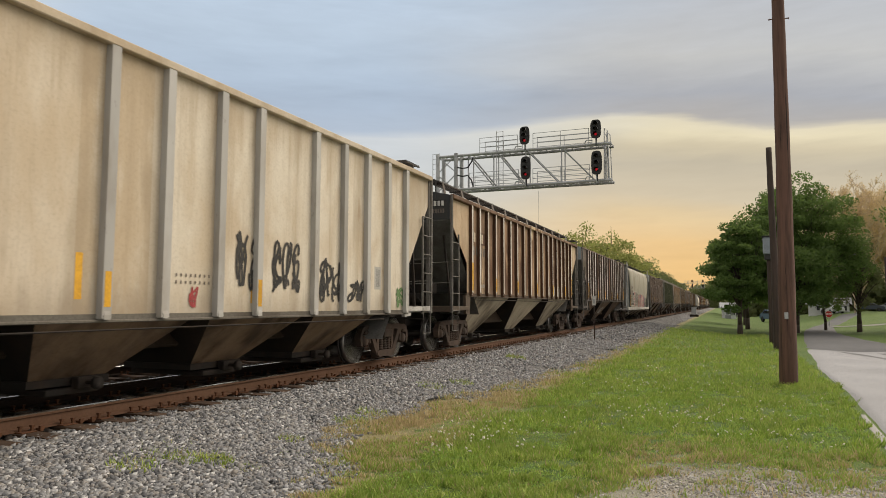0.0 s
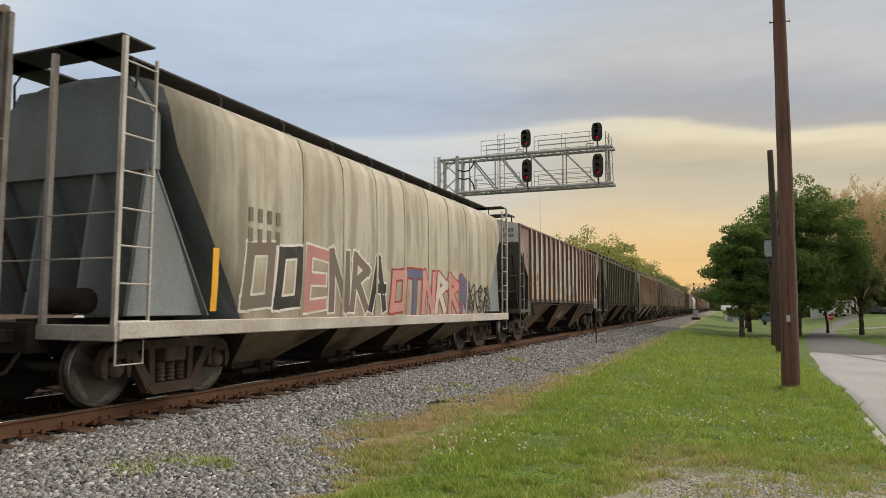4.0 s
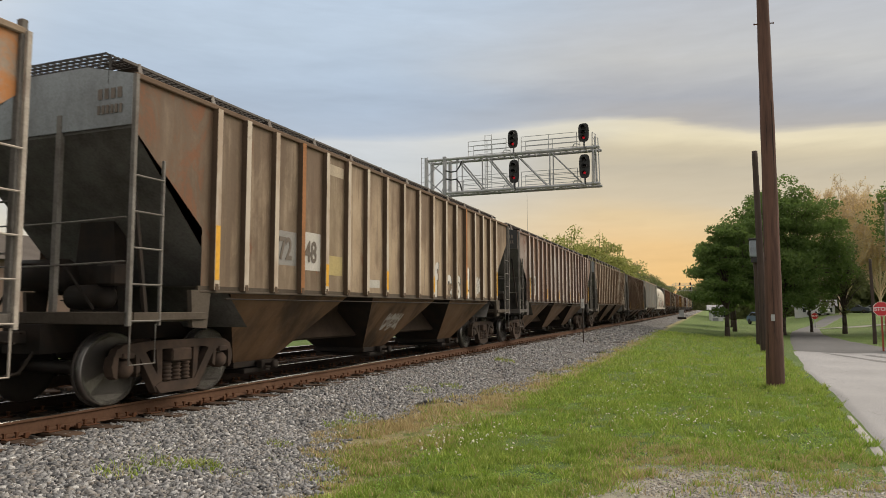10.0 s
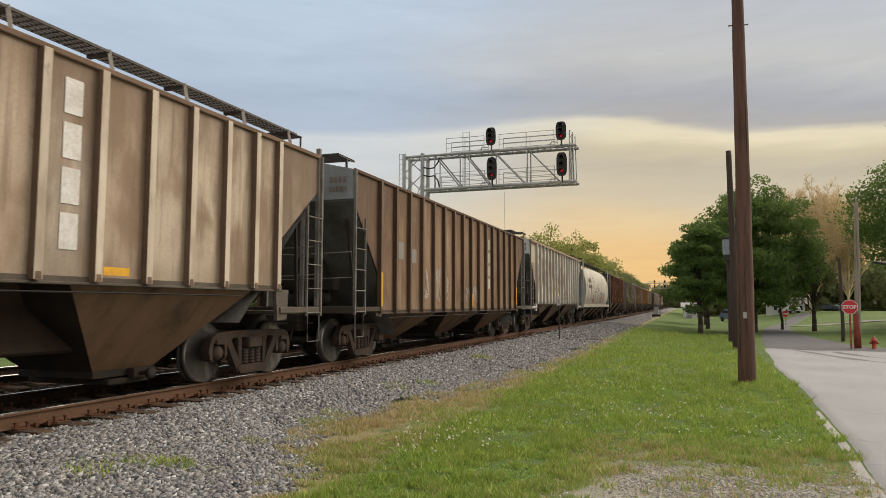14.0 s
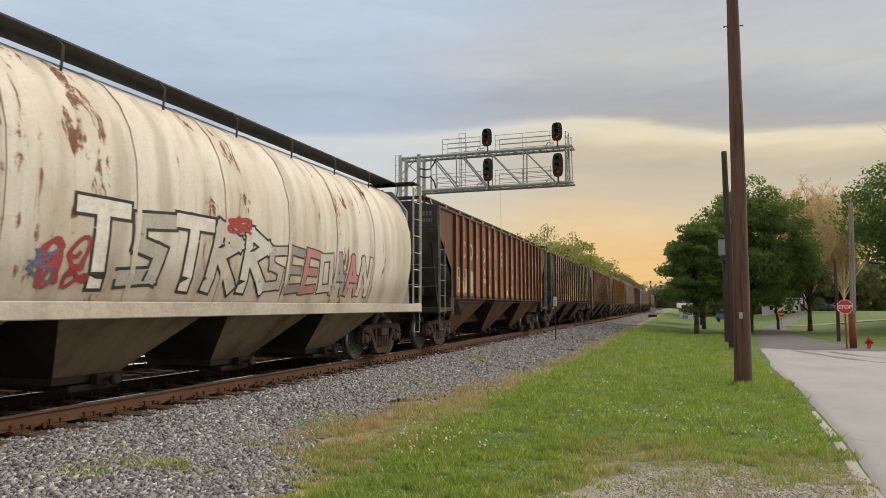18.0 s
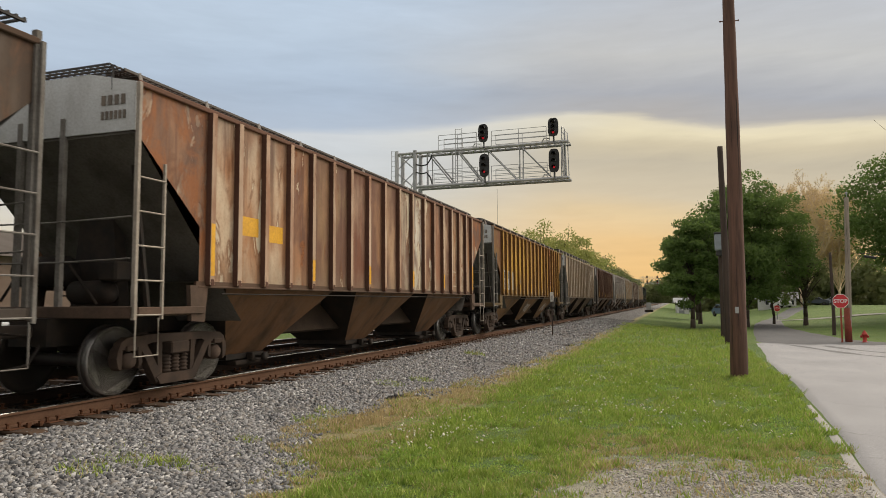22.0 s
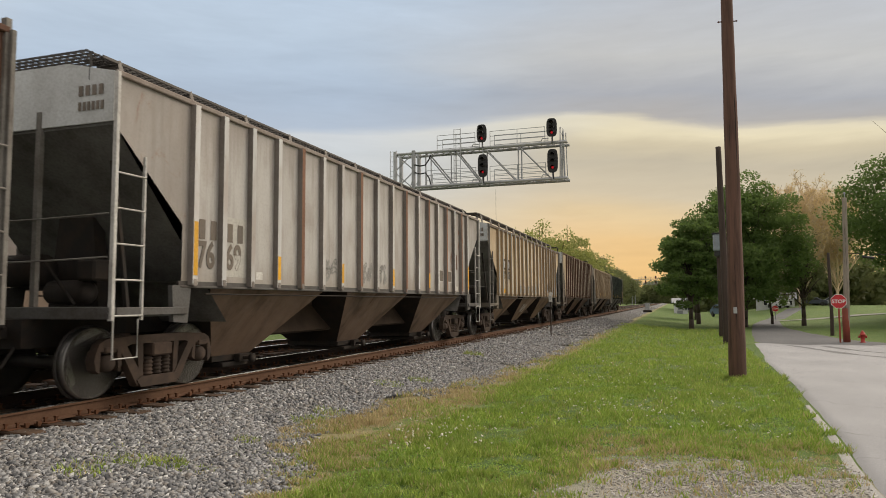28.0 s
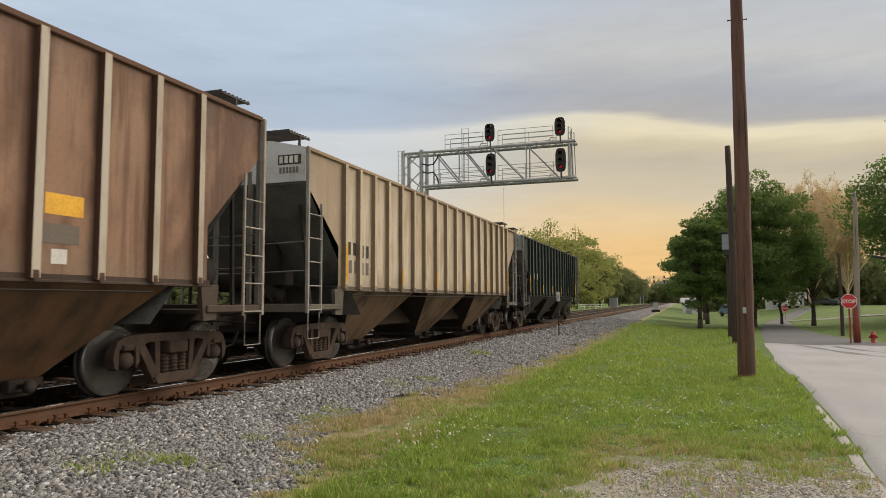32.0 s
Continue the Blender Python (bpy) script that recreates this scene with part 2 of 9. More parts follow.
    bump(k, b, k.math("ADD", k.math("MULTIPLY", grain, 0.15), dents), 0.25, 0.03)
    return m


def rib_paint(name, base, dirt, amount, head=None):
    """Paint of the ribs: long streaks of dirt, worn edges and, where given, rust in the upper part."""
    m, k, b = material(name, 0.72)
    k.put(b, "Specular IOR Level", 0.22)
    co = k.n("ShaderNodeTexCoord").outputs["Object"]
    rnd = k.n("ShaderNodeObjectInfo").outputs["Random"]
    off = k.n("ShaderNodeVectorMath", {0: co, 1: k.n("ShaderNodeCombineXYZ", {0: k.math("MULTIPLY", rnd, 37.0), 1: k.math("MULTIPLY", rnd, 91.0), 2: k.math("MULTIPLY", rnd, 53.0)}).outputs[0]}, operation="ADD").outputs[0]
    long_ = k.noise(k.stretch(off, 1.5, 1.5, 0.45), 1.6, 4, 0.6)
    nick = k.noise(k.stretch(off, 1, 1, 0.5), 9.0, 5, 0.7)
    col = k.mix(k.ramp(long_, 0.40, 0.66, 0.0, amount), base, dirt)
    col = k.mix(k.ramp(nick, 0.60, 0.70, 0.0, 0.75 * amount), col, tuple(0.6 * c for c in dirt))
    if head:
        z = k.n("ShaderNodeSeparateXYZ", {0: co}).outputs[2]
        up = k.math("ADD", z, k.math("MULTIPLY", k.math("SUBTRACT", long_, 0.5), 4.5))
        col = k.mix(k.ramp(up, head[1] - 0.35, head[1] + 0.35, 0.0, 0.9), col, head[0])
    val = k.math("ADD", 0.90, k.math("MULTIPLY", rnd, 0.2))
    col = k.mix(1.0, col, k.n("ShaderNodeCombineColor", {0: val, 1: val, 2: val}).outputs[0], "MULTIPLY")
    k.put(b, "Base Color", col)
    bump(k, b, nick, 0.15, 0.01)
    return m


# grimy steel of many parts, also the painted shade on the hopper slopes
STEEL_DARK = worn("grimy_shaded_steel", (0.016, 0.014, 0.013), (0.045, 0.032, 0.024), 0.7, 3.0, 0.8)
TRUCK_IRON = worn("dusty_cast_iron", (0.034, 0.025, 0.020), (0.098, 0.066, 0.050), 0.7, 3.0, 0.85)
WHEEL_IRON = worn("wheel_iron", (0.022, 0.018, 0.016), (0.052, 0.040, 0.032), 0.6, 4.0, 0.6)
HOOD_DARK = worn("dark_brown_steel", (0.060, 0.040, 0.028), (0.030, 0.022, 0.017), 0.7, 1.2, 0.85)
TREAD = worn("bright_wheel_tread", (0.35, 0.34, 0.33), (0.2, 0.18, 0.16), 0.4, 6.0, 0.35, 0.9)
GALV = worn("galvanised_steel", (0.40, 0.41, 0.42), (0.27, 0.28, 0.29), 0.5, 2.0, 0.5, 0.5)
BLACK = worn("black_paint", (0.012, 0.012, 0.013), (0.03, 0.03, 0.03), 0.4, 4.0, 0.6)
RAIL_SIDE = worn("rusty_rail", (0.130, 0.072, 0.044), (0.09, 0.048, 0.030), 0.6, 1.5, 0.85, 0.1, 1.0, 0.2)
# inner rails: grimy, and darkened further for the shade under the train
RAIL_OILY_SHADED = worn("oily_shaded_rail", (0.030, 0.020, 0.015), (0.055, 0.034, 0.024), 0.6, 1.5, 0.85, 0.1, 1.0, 0.2)
RAIL_TOP = worn("polished_rail_head", (0.55, 0.54, 0.52), (0.40, 0.38, 0.36), 0.3, 2.0, 0.15, 1.0, 1.0, 0.03)
TIE_WOOD = worn("creosoted_tie", (0.050, 0.032, 0.022), (0.105, 0.068, 0.045), 0.8, 3.0, 0.92, 0.0, 1.0, 0.6, 18.0)
PLATE_RUST = worn("rusted_plate", (0.12, 0.052, 0.026), (0.07, 0.036, 0.02), 0.6, 8.0, 0.9)


# ---- mesh helpers ----
def np_mesh(name, verts, faces, mat=None, smooth=False):
    """A mesh from arrays; faces all of one size."""
    verts, faces = np.asarray(verts, np.float32), np.asarray(faces, np.int32)
    me = bpy.data.meshes.new(name)
    n = faces.shape[1]
    me.vertices.add(len(verts))
    me.vertices.foreach_set("co", verts.ravel())
    me.loops.add(faces.size)
    me.loops.foreach_set("vertex_index", faces.ravel())
    me.polygons.add(len(faces))
    me.polygons.foreach_set("loop_start", np.arange(len(faces), dtype=np.int32) * n)
    if smooth:
        me.polygons.foreach_set("use_smooth", np.ones(len(faces), dtype=bool))
    me.update(calc_edges=True)
    if mat:
        me.materials.append(mat)
    return me


def bm_mesh(name, bm, mats, smooth=False):
    me = bpy.data.meshes.new(name)
    bmesh.ops.recalc_face_normals(bm, faces=bm.faces)
    bm.to_mesh(me)
    bm.free()
    for m in mats if isinstance(mats, (list, tuple)) else [mats]:
        me.materials.append(m)
    if smooth:
        me.polygons.foreach_set("use_smooth", np.ones(len(me.polygons), dtype=bool))
    return me


def put(name, mesh, parent=None, m=None, label=""):
    ob = new(name, mesh)
    if parent is not None:
        ob.parent = parent
    if m is not None:
        ob.matrix_basis = m
    if label:
        ob["label"] = label
    return ob


def part(name, bm, mats, parent, label="", m=None, smooth=False):
    return put(name, bm_mesh(name, bm, mats, smooth), parent, m, label)


def box(bm, x0, x1, y0, y1, z0, z1, mi=0, bev=0.0):
    vs = [bm.verts.new(p) for p in ((x0, y0, z0), (x1, y0, z0), (x1, y1, z0), (x0, y1, z0), (x0, y0, z1), (x1, y0, z1), (x1, y1, z1), (x0, y1, z1))]
    fs = [bm.faces.new([vs[i] for i in q]) for q in ((3, 2, 1, 0), (4, 5, 6, 7), (0, 1, 5, 4), (1, 2, 6, 5), (2, 3, 7, 6), (3, 0, 4, 7))]
    for f in fs:
        f.material_index = mi
    if bev:
        bmesh.ops.bevel(bm, geom=list({e for f in fs for e in f.edges}), offset=bev, segments=1, affect="EDGES")
    return vs


def prism(bm, pts, x0, x1, axis="x", mi=0):
    """Extrudes a flat polygon of (a, b) along an axis: x takes (y, z), y takes (x, z), z takes (x, y)."""
    def place(a, b, c):
        return {"x": (c, a, b), "y": (a, c, b), "z": (a, b, c)}[axis]
    lo = [bm.verts.new(place(a, b, x0)) for a, b in pts]
    hi = [bm.verts.new(place(a, b, x1)) for a, b in pts]
    fs = [bm.faces.new(lo), bm.faces.new(hi[::-1])]
    for i in range(len(pts)):
        j = (i + 1) % len(pts)
        fs.append(bm.faces.new((lo[i], lo[j], hi[j], hi[i])))
    for f in fs:
        f.material_index = mi


def rod(bm, a, b, r=0.012, n=6, mi=0, r2=None):
    a, b = Vector(a), Vector(b)
    d = (b - a)
    q = d.to_track_quat("Z", "Y")
    rings = []
    for p, rr in ((a, r), (b, r if r2 is None else r2)):
        rings.append([bm.verts.new(p + q @ Vector((rr * math.cos(2 * math.pi * i / n), rr * math.sin(2 * math.pi * i / n), 0))) for i in range(n)])
    fs = [bm.faces.new(rings[0][::-1]), bm.faces.new(rings[1])]
    for i in range(n):
        fs.append(bm.faces.new((rings[0][i], rings[0][(i + 1) % n], rings[1][(i + 1) % n], rings[1][i])))
    for f in fs:
        f.material_index = mi


def bar(bm, a, b, w=0.05, mi=0):
    rod(bm, a, b, w * 0.7, 4, mi)


def tube(bm, pts, r=0.02, n=6, mi=0):
    pts = [Vector(p) for p in pts]
    rings = []
    for i, p in enumerate(pts):
        d = (pts[min(i + 1, len(pts) - 1)] - pts[max(i - 1, 0)]).normalized()
        s = d.cross(Vector((0, 0, 1)) if abs(d.z) < 0.95 else Vector((0, 1, 0))).normalized()
        u = s.cross(d)
        rings.append([bm.verts.new(p + r * (s * math.cos(2 * math.pi * j / n) + u * math.sin(2 * math.pi * j / n))) for j in range(n)])
    for a, b in zip(rings[:-1], rings[1:]):
        for j in range(n):
            bm.faces.new((a[j], a[(j + 1) % n], b[(j + 1) % n], b[j])).material_index = mi
    bm.faces.new(rings[0]).material_index = mi
    bm.faces.new(rings[-1][::-1]).material_index = mi


def lathe(bm, prof, n=20, axis="x", mi=0, at=(0, 0, 0)):
    """Turns a profile of (along, radius) round an axis."""
    rings = []
    for s, r in prof:
        ring = []
        for i in range(n):
            c, q = r * math.cos(2 * math.pi * i / n), r * math.sin(2 * math.pi * i / n)
            p = {"x": (s, c, q), "y": (c, s, q), "z": (c, q, s)}[axis]
            ring.append(bm.verts.new(Vector(p) + Vector(at)))
        rings.append(ring)
    for ra, rb in zip(rings[:-1], rings[1:]):
        for i in range(n):
            f = bm.faces.new((ra[i], ra[(i + 1) % n], rb[(i + 1) % n], rb[i]))
            f.material_index, f.smooth = mi, True
    for ring in (rings[0], rings[-1]):
        f = bm.faces.new(ring)
        f.material_index = mi


def thing(name, m, label, category, group="", kind=""):
    ob = new(name)
    ob.matrix_basis = m
    ob.empty_display_size = 0.2
    return tagged(ob, label, category, group, kind)




def smooth01(v, a, b):
    u = np.clip((np.asarray(v, float) - a) / (b - a), 0, 1)
    return u * u * (3 - 2 * u)


# ---- ground ----
def ground_z(x, y):
    """Height of the lawn, on arrays: level beside the bed, falling away to the street."""
    x, y = np.asarray(x, float), np.asarray(y, float)
    z = -0.42 - 0.36 * smooth01(y, 13, 34) * smooth01(x, 4.5, 9.5)
    z = z + 1.0 * smooth01(y, 38, 88) * smooth01(x, 16, 27)
    z = z - 0.05 * smooth01(x, -6, -9)
    z = z + 0.03 * np.sin(x * 0.9 + 1.3) * np.sin(y * 0.35) + 0.018 * np.sin(x * 2.3 + y * 1.1)
    return z


def toe(y):
    """Where the stone bed gives way to grass."""
    y = np.asarray(y, float)
    far = np.interp(y, [4, 5.3, 6.0, 6.9, 8.0, 8.9, 9.5, 11.8, 14.3, 20, 30, 60], [4.5, 4.24, 3.98, 3.52, 3.06, 2.95, 3.15, 3.68, 4.02, 4.15, 4.3, 4.4])
    return far + 0.06 * np.sin(y * 2.1 + 1) + 0.04 * np.sin(y * 5.3)


def lush(y):
    """Where the dry strip beside the stones gives way to green."""
    y = np.asarray(y, float)
    return 4.68 + 0.10 * np.sin(y * 1.9 + 0.4) + 0.07 * np.sin(y * 4.3)


def grass_material():
    m, k, b = material("lawn", 0.95)
    co = k.n("ShaderNodeTexCoord").outputs["Object"]
    n1 = k.noise(co, 0.35, 4, 0.6)
    n2 = k.noise(co, 2.2, 5, 0.65)
    n3 = k.noise(k.stretch(co, 1, 1, 1), 38, 3, 0.7)
    col = k.mix(k.ramp(n1, 0.35, 0.65), (0.082, 0.142, 0.024), (0.115, 0.175, 0.032))
    col = k.mix(k.ramp(n2, 0.45, 0.75, 0.0, 0.4), col, (0.19, 0.185, 0.065))
    col = k.mix(k.ramp(n3, 0.35, 0.7, 0.0, 0.6), col, (0.060, 0.105, 0.016))
    # dry strip beside the stones and worn earth near the gravel
    x = k.n("ShaderNodeSeparateXYZ", {0: co})
    xx = k.math("ADD", x.outputs[0], k.math("MULTIPLY", k.math("SUBTRACT", n2, 0.5), 0.9))
    dry = k.math("MULTIPLY", k.math("MULTIPLY", k.ramp(xx, 5.1, 4.5), k.ramp(xx, 0.5, 1.5)), k.ramp(n2, 0.28, 0.52))
    col = k.mix(k.math("MULTIPLY", dry, 0.85), col, (0.31, 0.255, 0.14))
    # worn gravelly earth where cars pull off the street
    gx = k.ramp(k.math("ADD", x.outputs[0], k.math("MULTIPLY", k.math("SUBTRACT", n2, 0.5), 1.2)), 6.5, 7.2)
    gy = k.ramp(k.math("ADD", x.outputs[1], k.math("MULTIPLY", k.math("SUBTRACT", n2, 0.5), 2.4)), 8.1, 7.0)
    gz = k.math("MULTIPLY", gx, gy)
    col = k.mix(k.math("MULTIPLY", gz, 0.9), col, k.mix(n3, (0.27, 0.24, 0.20), (0.44, 0.41, 0.36)))
    k.put(b, "Base Color", col)
    bump(k, b, k.math("ADD", n3, k.math("MULTIPLY", n2, 0.6)), 0.9, 0.05)
    return m


def build_ground():
    xs = np.concatenate([-np.geomspace(1200, 14, 26), np.linspace(-13, 2.6, 14), np.linspace(2.8, 16, 45), np.linspace(17, 60, 22), np.geomspace(66, 1200, 16)])
    ys = np.concatenate([-np.geomspace(1200, 12, 18), np.linspace(-10, 2, 7), np.linspace(2.5, 40, 110), np.linspace(41, 130, 46), np.geomspace(136, 2500, 26)])
    X, Y = np.meshgrid(xs, ys)
    Z = ground_z(X, Y)
    Z = np.where((X < np.minimum(toe(Y) - 0.1, 4.1)) & (X > -8.0), -0.70, Z)
    n, m = len(xs), len(ys)
    idx = np.arange(n * m).reshape(m, n)
    F = np.stack([idx[:-1, :-1], idx[:-1, 1:], idx[1:, 1:], idx[1:, :-1]], -1).reshape(-1, 4)
    ob = new("ground", np_mesh("ground", np.stack([X, Y, Z], -1).reshape(-1, 3), F, grass_material(), True))
    return tagged(ob, "green lawn with dry yellowed patches beside the tracks", "lawn", kind="structure")


def stone_material(name, scale):
    m, k, b = material(name, 0.92)
    co = k.n("ShaderNodeTexCoord").outputs["Object"]
    cell = k.n("ShaderNodeTexVoronoi", {"Vector": co, "Scale": scale, "Randomness": 1.0})
    edge = k.n("ShaderNodeTexVoronoi", {"Vector": co, "Scale": scale}, feature="DISTANCE_TO_EDGE").outputs[0]
    tone = k.n("ShaderNodeSeparateColor", {0: cell.outputs["Color"]}).outputs[0]
    big = k.noise(co, 0.7, 4, 0.6)
    col = k.mix(tone, (0.10, 0.10, 0.102), (0.33, 0.32, 0.315))
    col = k.mix(k.ramp(big, 0.45, 0.75, 0.0, 0.5), col, (0.19, 0.155, 0.115))
    col = k.mix(k.ramp(edge, 0.0, 0.10, 0.85, 0.0), col, (0.045, 0.042, 0.04))
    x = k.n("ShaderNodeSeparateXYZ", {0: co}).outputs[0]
    # bed blackened beside and under the train: its shade is in the colour
    train_shade = k.math("MULTIPLY", k.ramp(x, 1.75, 1.2), 0.85)
    col = k.mix(train_shade, col, (0.028, 0.022, 0.018))
    k.put(b, "Base Color", col)
    bump(k, b, k.ramp(edge, 0.0, 0.25), 1.0, 0.04)
    return m


def bed_z(x, y):
    x, y = np.asarray(x, float), np.asarray(y, float)
    t = toe(y)
    z = -0.215 - 0.255 * smooth01(x, 1.75, t + 0.15)
    z = np.where(x < -1.92, -0.235, z)
    z = np.where(x < -5.6, -0.235 - 0.35 * smooth01(-x, 5.6, 7.8), z)
    return z


def build_bed():
    xs = np.concatenate([np.linspace(-8.2, -5.4, 8), np.linspace(-5.2, 1.6, 16), np.linspace(1.7, 5.0, 22)])
    ys = np.concatenate([np.linspace(-60, 2, 22), np.linspace(2.5, 40, 100), np.linspace(41, 120, 50), np.geomspace(124, 900, 26)])
    X, Y = np.meshgrid(xs, ys)
    Z = bed_z(X, Y)
    jit = 0.018 * np.sin(X * 9.1 + Y * 5.7) * np.sin(Y * 7.7 - X * 3.1)
    Z = Z + np.where(Y < 60, jit, 0)
    Z = np.where(X > toe(Y) + 0.3, -0.75, Z)
    n, m = len(xs), len(ys)
    idx = np.arange(n * m).reshape(m, n)
    F = np.stack([idx[:-1, :-1], idx[:-1, 1:], idx[1:, 1:], idx[1:, :-1]], -1).reshape(-1, 4)
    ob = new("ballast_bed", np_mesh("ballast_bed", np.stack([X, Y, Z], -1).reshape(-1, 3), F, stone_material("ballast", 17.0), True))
    tagged(ob, "bed of grey crushed stone under two railway tracks", "ballast", kind="structure")


def rocks(name, centres, sizes, mat, label, category):
    """Many small broken stones in one object."""
    rng = np.random.default_rng(5)
    V0 = np.array([(x, y, z) for z in (-1, 1) for x, y in ((-1, -1), (1, -1), (1, 1), (-1, 1))], float) * 0.72
    F0 = np.array([(0, 2, 1), (0, 3, 2), (4, 5, 6), (4, 6, 7), (0, 1, 5), (0, 5, 4), (1, 2, 6), (1, 6, 5), (2, 3, 7), (2, 7, 6), (3, 0, 4), (3, 4, 7)])
    n = len(centres)
    V = V0[None] * rng.uniform(0.45, 1.25, (n, len(V0), 3))
    V = V * rng.uniform(0.6, 1.4, (n, 1, 3)) * np.array([1, 1, 0.8])
    a = rng.uniform(0, 6.283, n)
    b = rng.uniform(-0.9, 0.9, n)
    ca, sa_, cb, sb = np.cos(a), np.sin(a), np.cos(b), np.sin(b)
    x = V[..., 0] * ca[:, None] - V[..., 1] * sa_[:, None]
    y = V[..., 0] * sa_[:, None] + V[..., 1] * ca[:, None]
    z = V[..., 2] * cb[:, None] + x * sb[:, None]
    V = np.stack([x, y, z], -1) * np.asarray(sizes)[:, None, None] + np.asarray(centres)[:, None, :]
    F = (F0[None] + (np.arange(n) * len(V0))[:, None, None]).reshape(-1, 3)
    ob = new(name, np_mesh(name, V.reshape(-1, 3), F, mat))
    return tagged(ob, label, category, kind="stuff")


def island_colours(name, stops, rough=0.9, grain=40.0, patch=()):
    """Colour by island, over a list of colours."""
    m, k, b = material(name, rough)
    r = k.n("ShaderNodeNewGeometry").outputs["Random Per Island"]
    ramp = k.n("ShaderNodeValToRGB", {0: r})
    el = ramp.color_ramp.elements
    while len(el) < len(stops):
        el.new(0.5)
    for i, c in enumerate(stops):
        el[i].position = i / (len(stops) - 1)
        el[i].color = (*c, 1)
    co = k.n("ShaderNodeTexCoord").outputs["Object"]
    n = k.noise(co, grain, 3, 0.6)
    col = k.mix(k.ramp(n, 0.3, 0.75, 0.0, 0.45), ramp.outputs[0], tuple(c * 0.5 for c in stops[0]))
    for size_, tint_, much in patch:
        col = k.mix(k.ramp(k.noise(co, size_, 4, 0.6), 0.42, 0.66, 0.0, much), col, tint_)
    k.put(b, "Base Color", col)
    bump(k, b, n, 0.4, 0.01)
    return m, k, b


def build_stones():
    rng = np.random.default_rng(3)
    pts, size = [], []
    for y0, y1, per, s0, s1 in ((2.6, 9, 2100, 0.014, 0.030), (9, 16, 1150, 0.016, 0.033), (16, 30, 360, 0.022, 0.040), (30, 60, 60, 0.03, 0.06)):
        n = int((y1 - y0) * 3.2 * per)
        x, y = rng.uniform(1.0, 4.6, n), rng.uniform(y0, y1, n)
        keep = x < toe(y) + 0.12 + 0.35 * np.abs(rng.normal(0, 0.6, n))
        keep &= ~((x > 3.05) & (y > 9.5) & (np.sin(y * 1.9 + 0.4) * np.sin(x * 2.7 + y) > 0.45))
        x, y = x[keep], y[keep]
        z = np.maximum(bed_z(x, y), ground_z(x, y)) + 0.004
        pts.append(np.stack([x, y, z], -1))
        size.append(s0 + (s1 * 1.35 - s0) * rng.uniform(0, 1, len(x)) ** 2.2)
    mat = island_colours("broken_stone", [(0.056, 0.057, 0.062), (0.17, 0.174, 0.184), (0.27, 0.274, 0.282), (0.23, 0.207, 0.182), (0.37, 0.374, 0.38), (0.11, 0.113, 0.122), (0.58, 0.58, 0.575), (0.22, 0.225, 0.237), (0.30, 0.284, 0.26), (0.145, 0.148, 0.16)])[0]
    rocks("ballast_stones", np.concatenate(pts), np.concatenate(size), mat, "loose grey crushed stones on the track bed", "stones")
    # stones between the rails and between the tracks, darkened for the train's shade
    n = 9000
    x, y = rng.uniform(-4.6, 0.9, n), rng.uniform(3.0, 34, n)
    rocks("bed_stones", np.stack([x, y, bed_z(x, y) + 0.01], -1), rng.uniform(0.03, 0.055, n), worn("shaded_stone", (0.030, 0.026, 0.023), (0.070, 0.058, 0.048), 0.6, 9.0, 0.9), "dark stones between the rails, shaded by colour under the train", "stones")


# ---- tracks ----
RAIL_PROFILE = [(-0.076, -0.172), (0.076, -0.172), (0.076, -0.160), (0.012, -0.140), (0.010, -0.045), (0.036, -0.034), (0.037, -0.008), (0.030, 0.0),
                (-0.030, 0.0), (-0.037, -0.008), (-0.036, -0.034), (-0.010, -0.045), (-0.012, -0.140), (-0.076, -0.160)]


def rail_mesh(side):
    bm = bmesh.new()
    ys = list(np.linspace(-60, 60, 9)) + list(np.linspace(90, 440, 8))
    rings = [[bm.verts.new((x, y, z)) for x, z in RAIL_PROFILE] for y in ys]
    for a, b in zip(rings[:-1], rings[1:]):
        for i in range(len(RAIL_PROFILE)):
            j = (i + 1) % len(RAIL_PROFILE)
            f = bm.faces.new((a[i], a[j], b[j], b[i]))
            f.material_index = 1 if i in (6, 7, 8) else 0
    bm.faces.new(rings[0]), bm.faces.new(rings[-1])
    return bm_mesh("rail", bm, [side, RAIL_TOP])


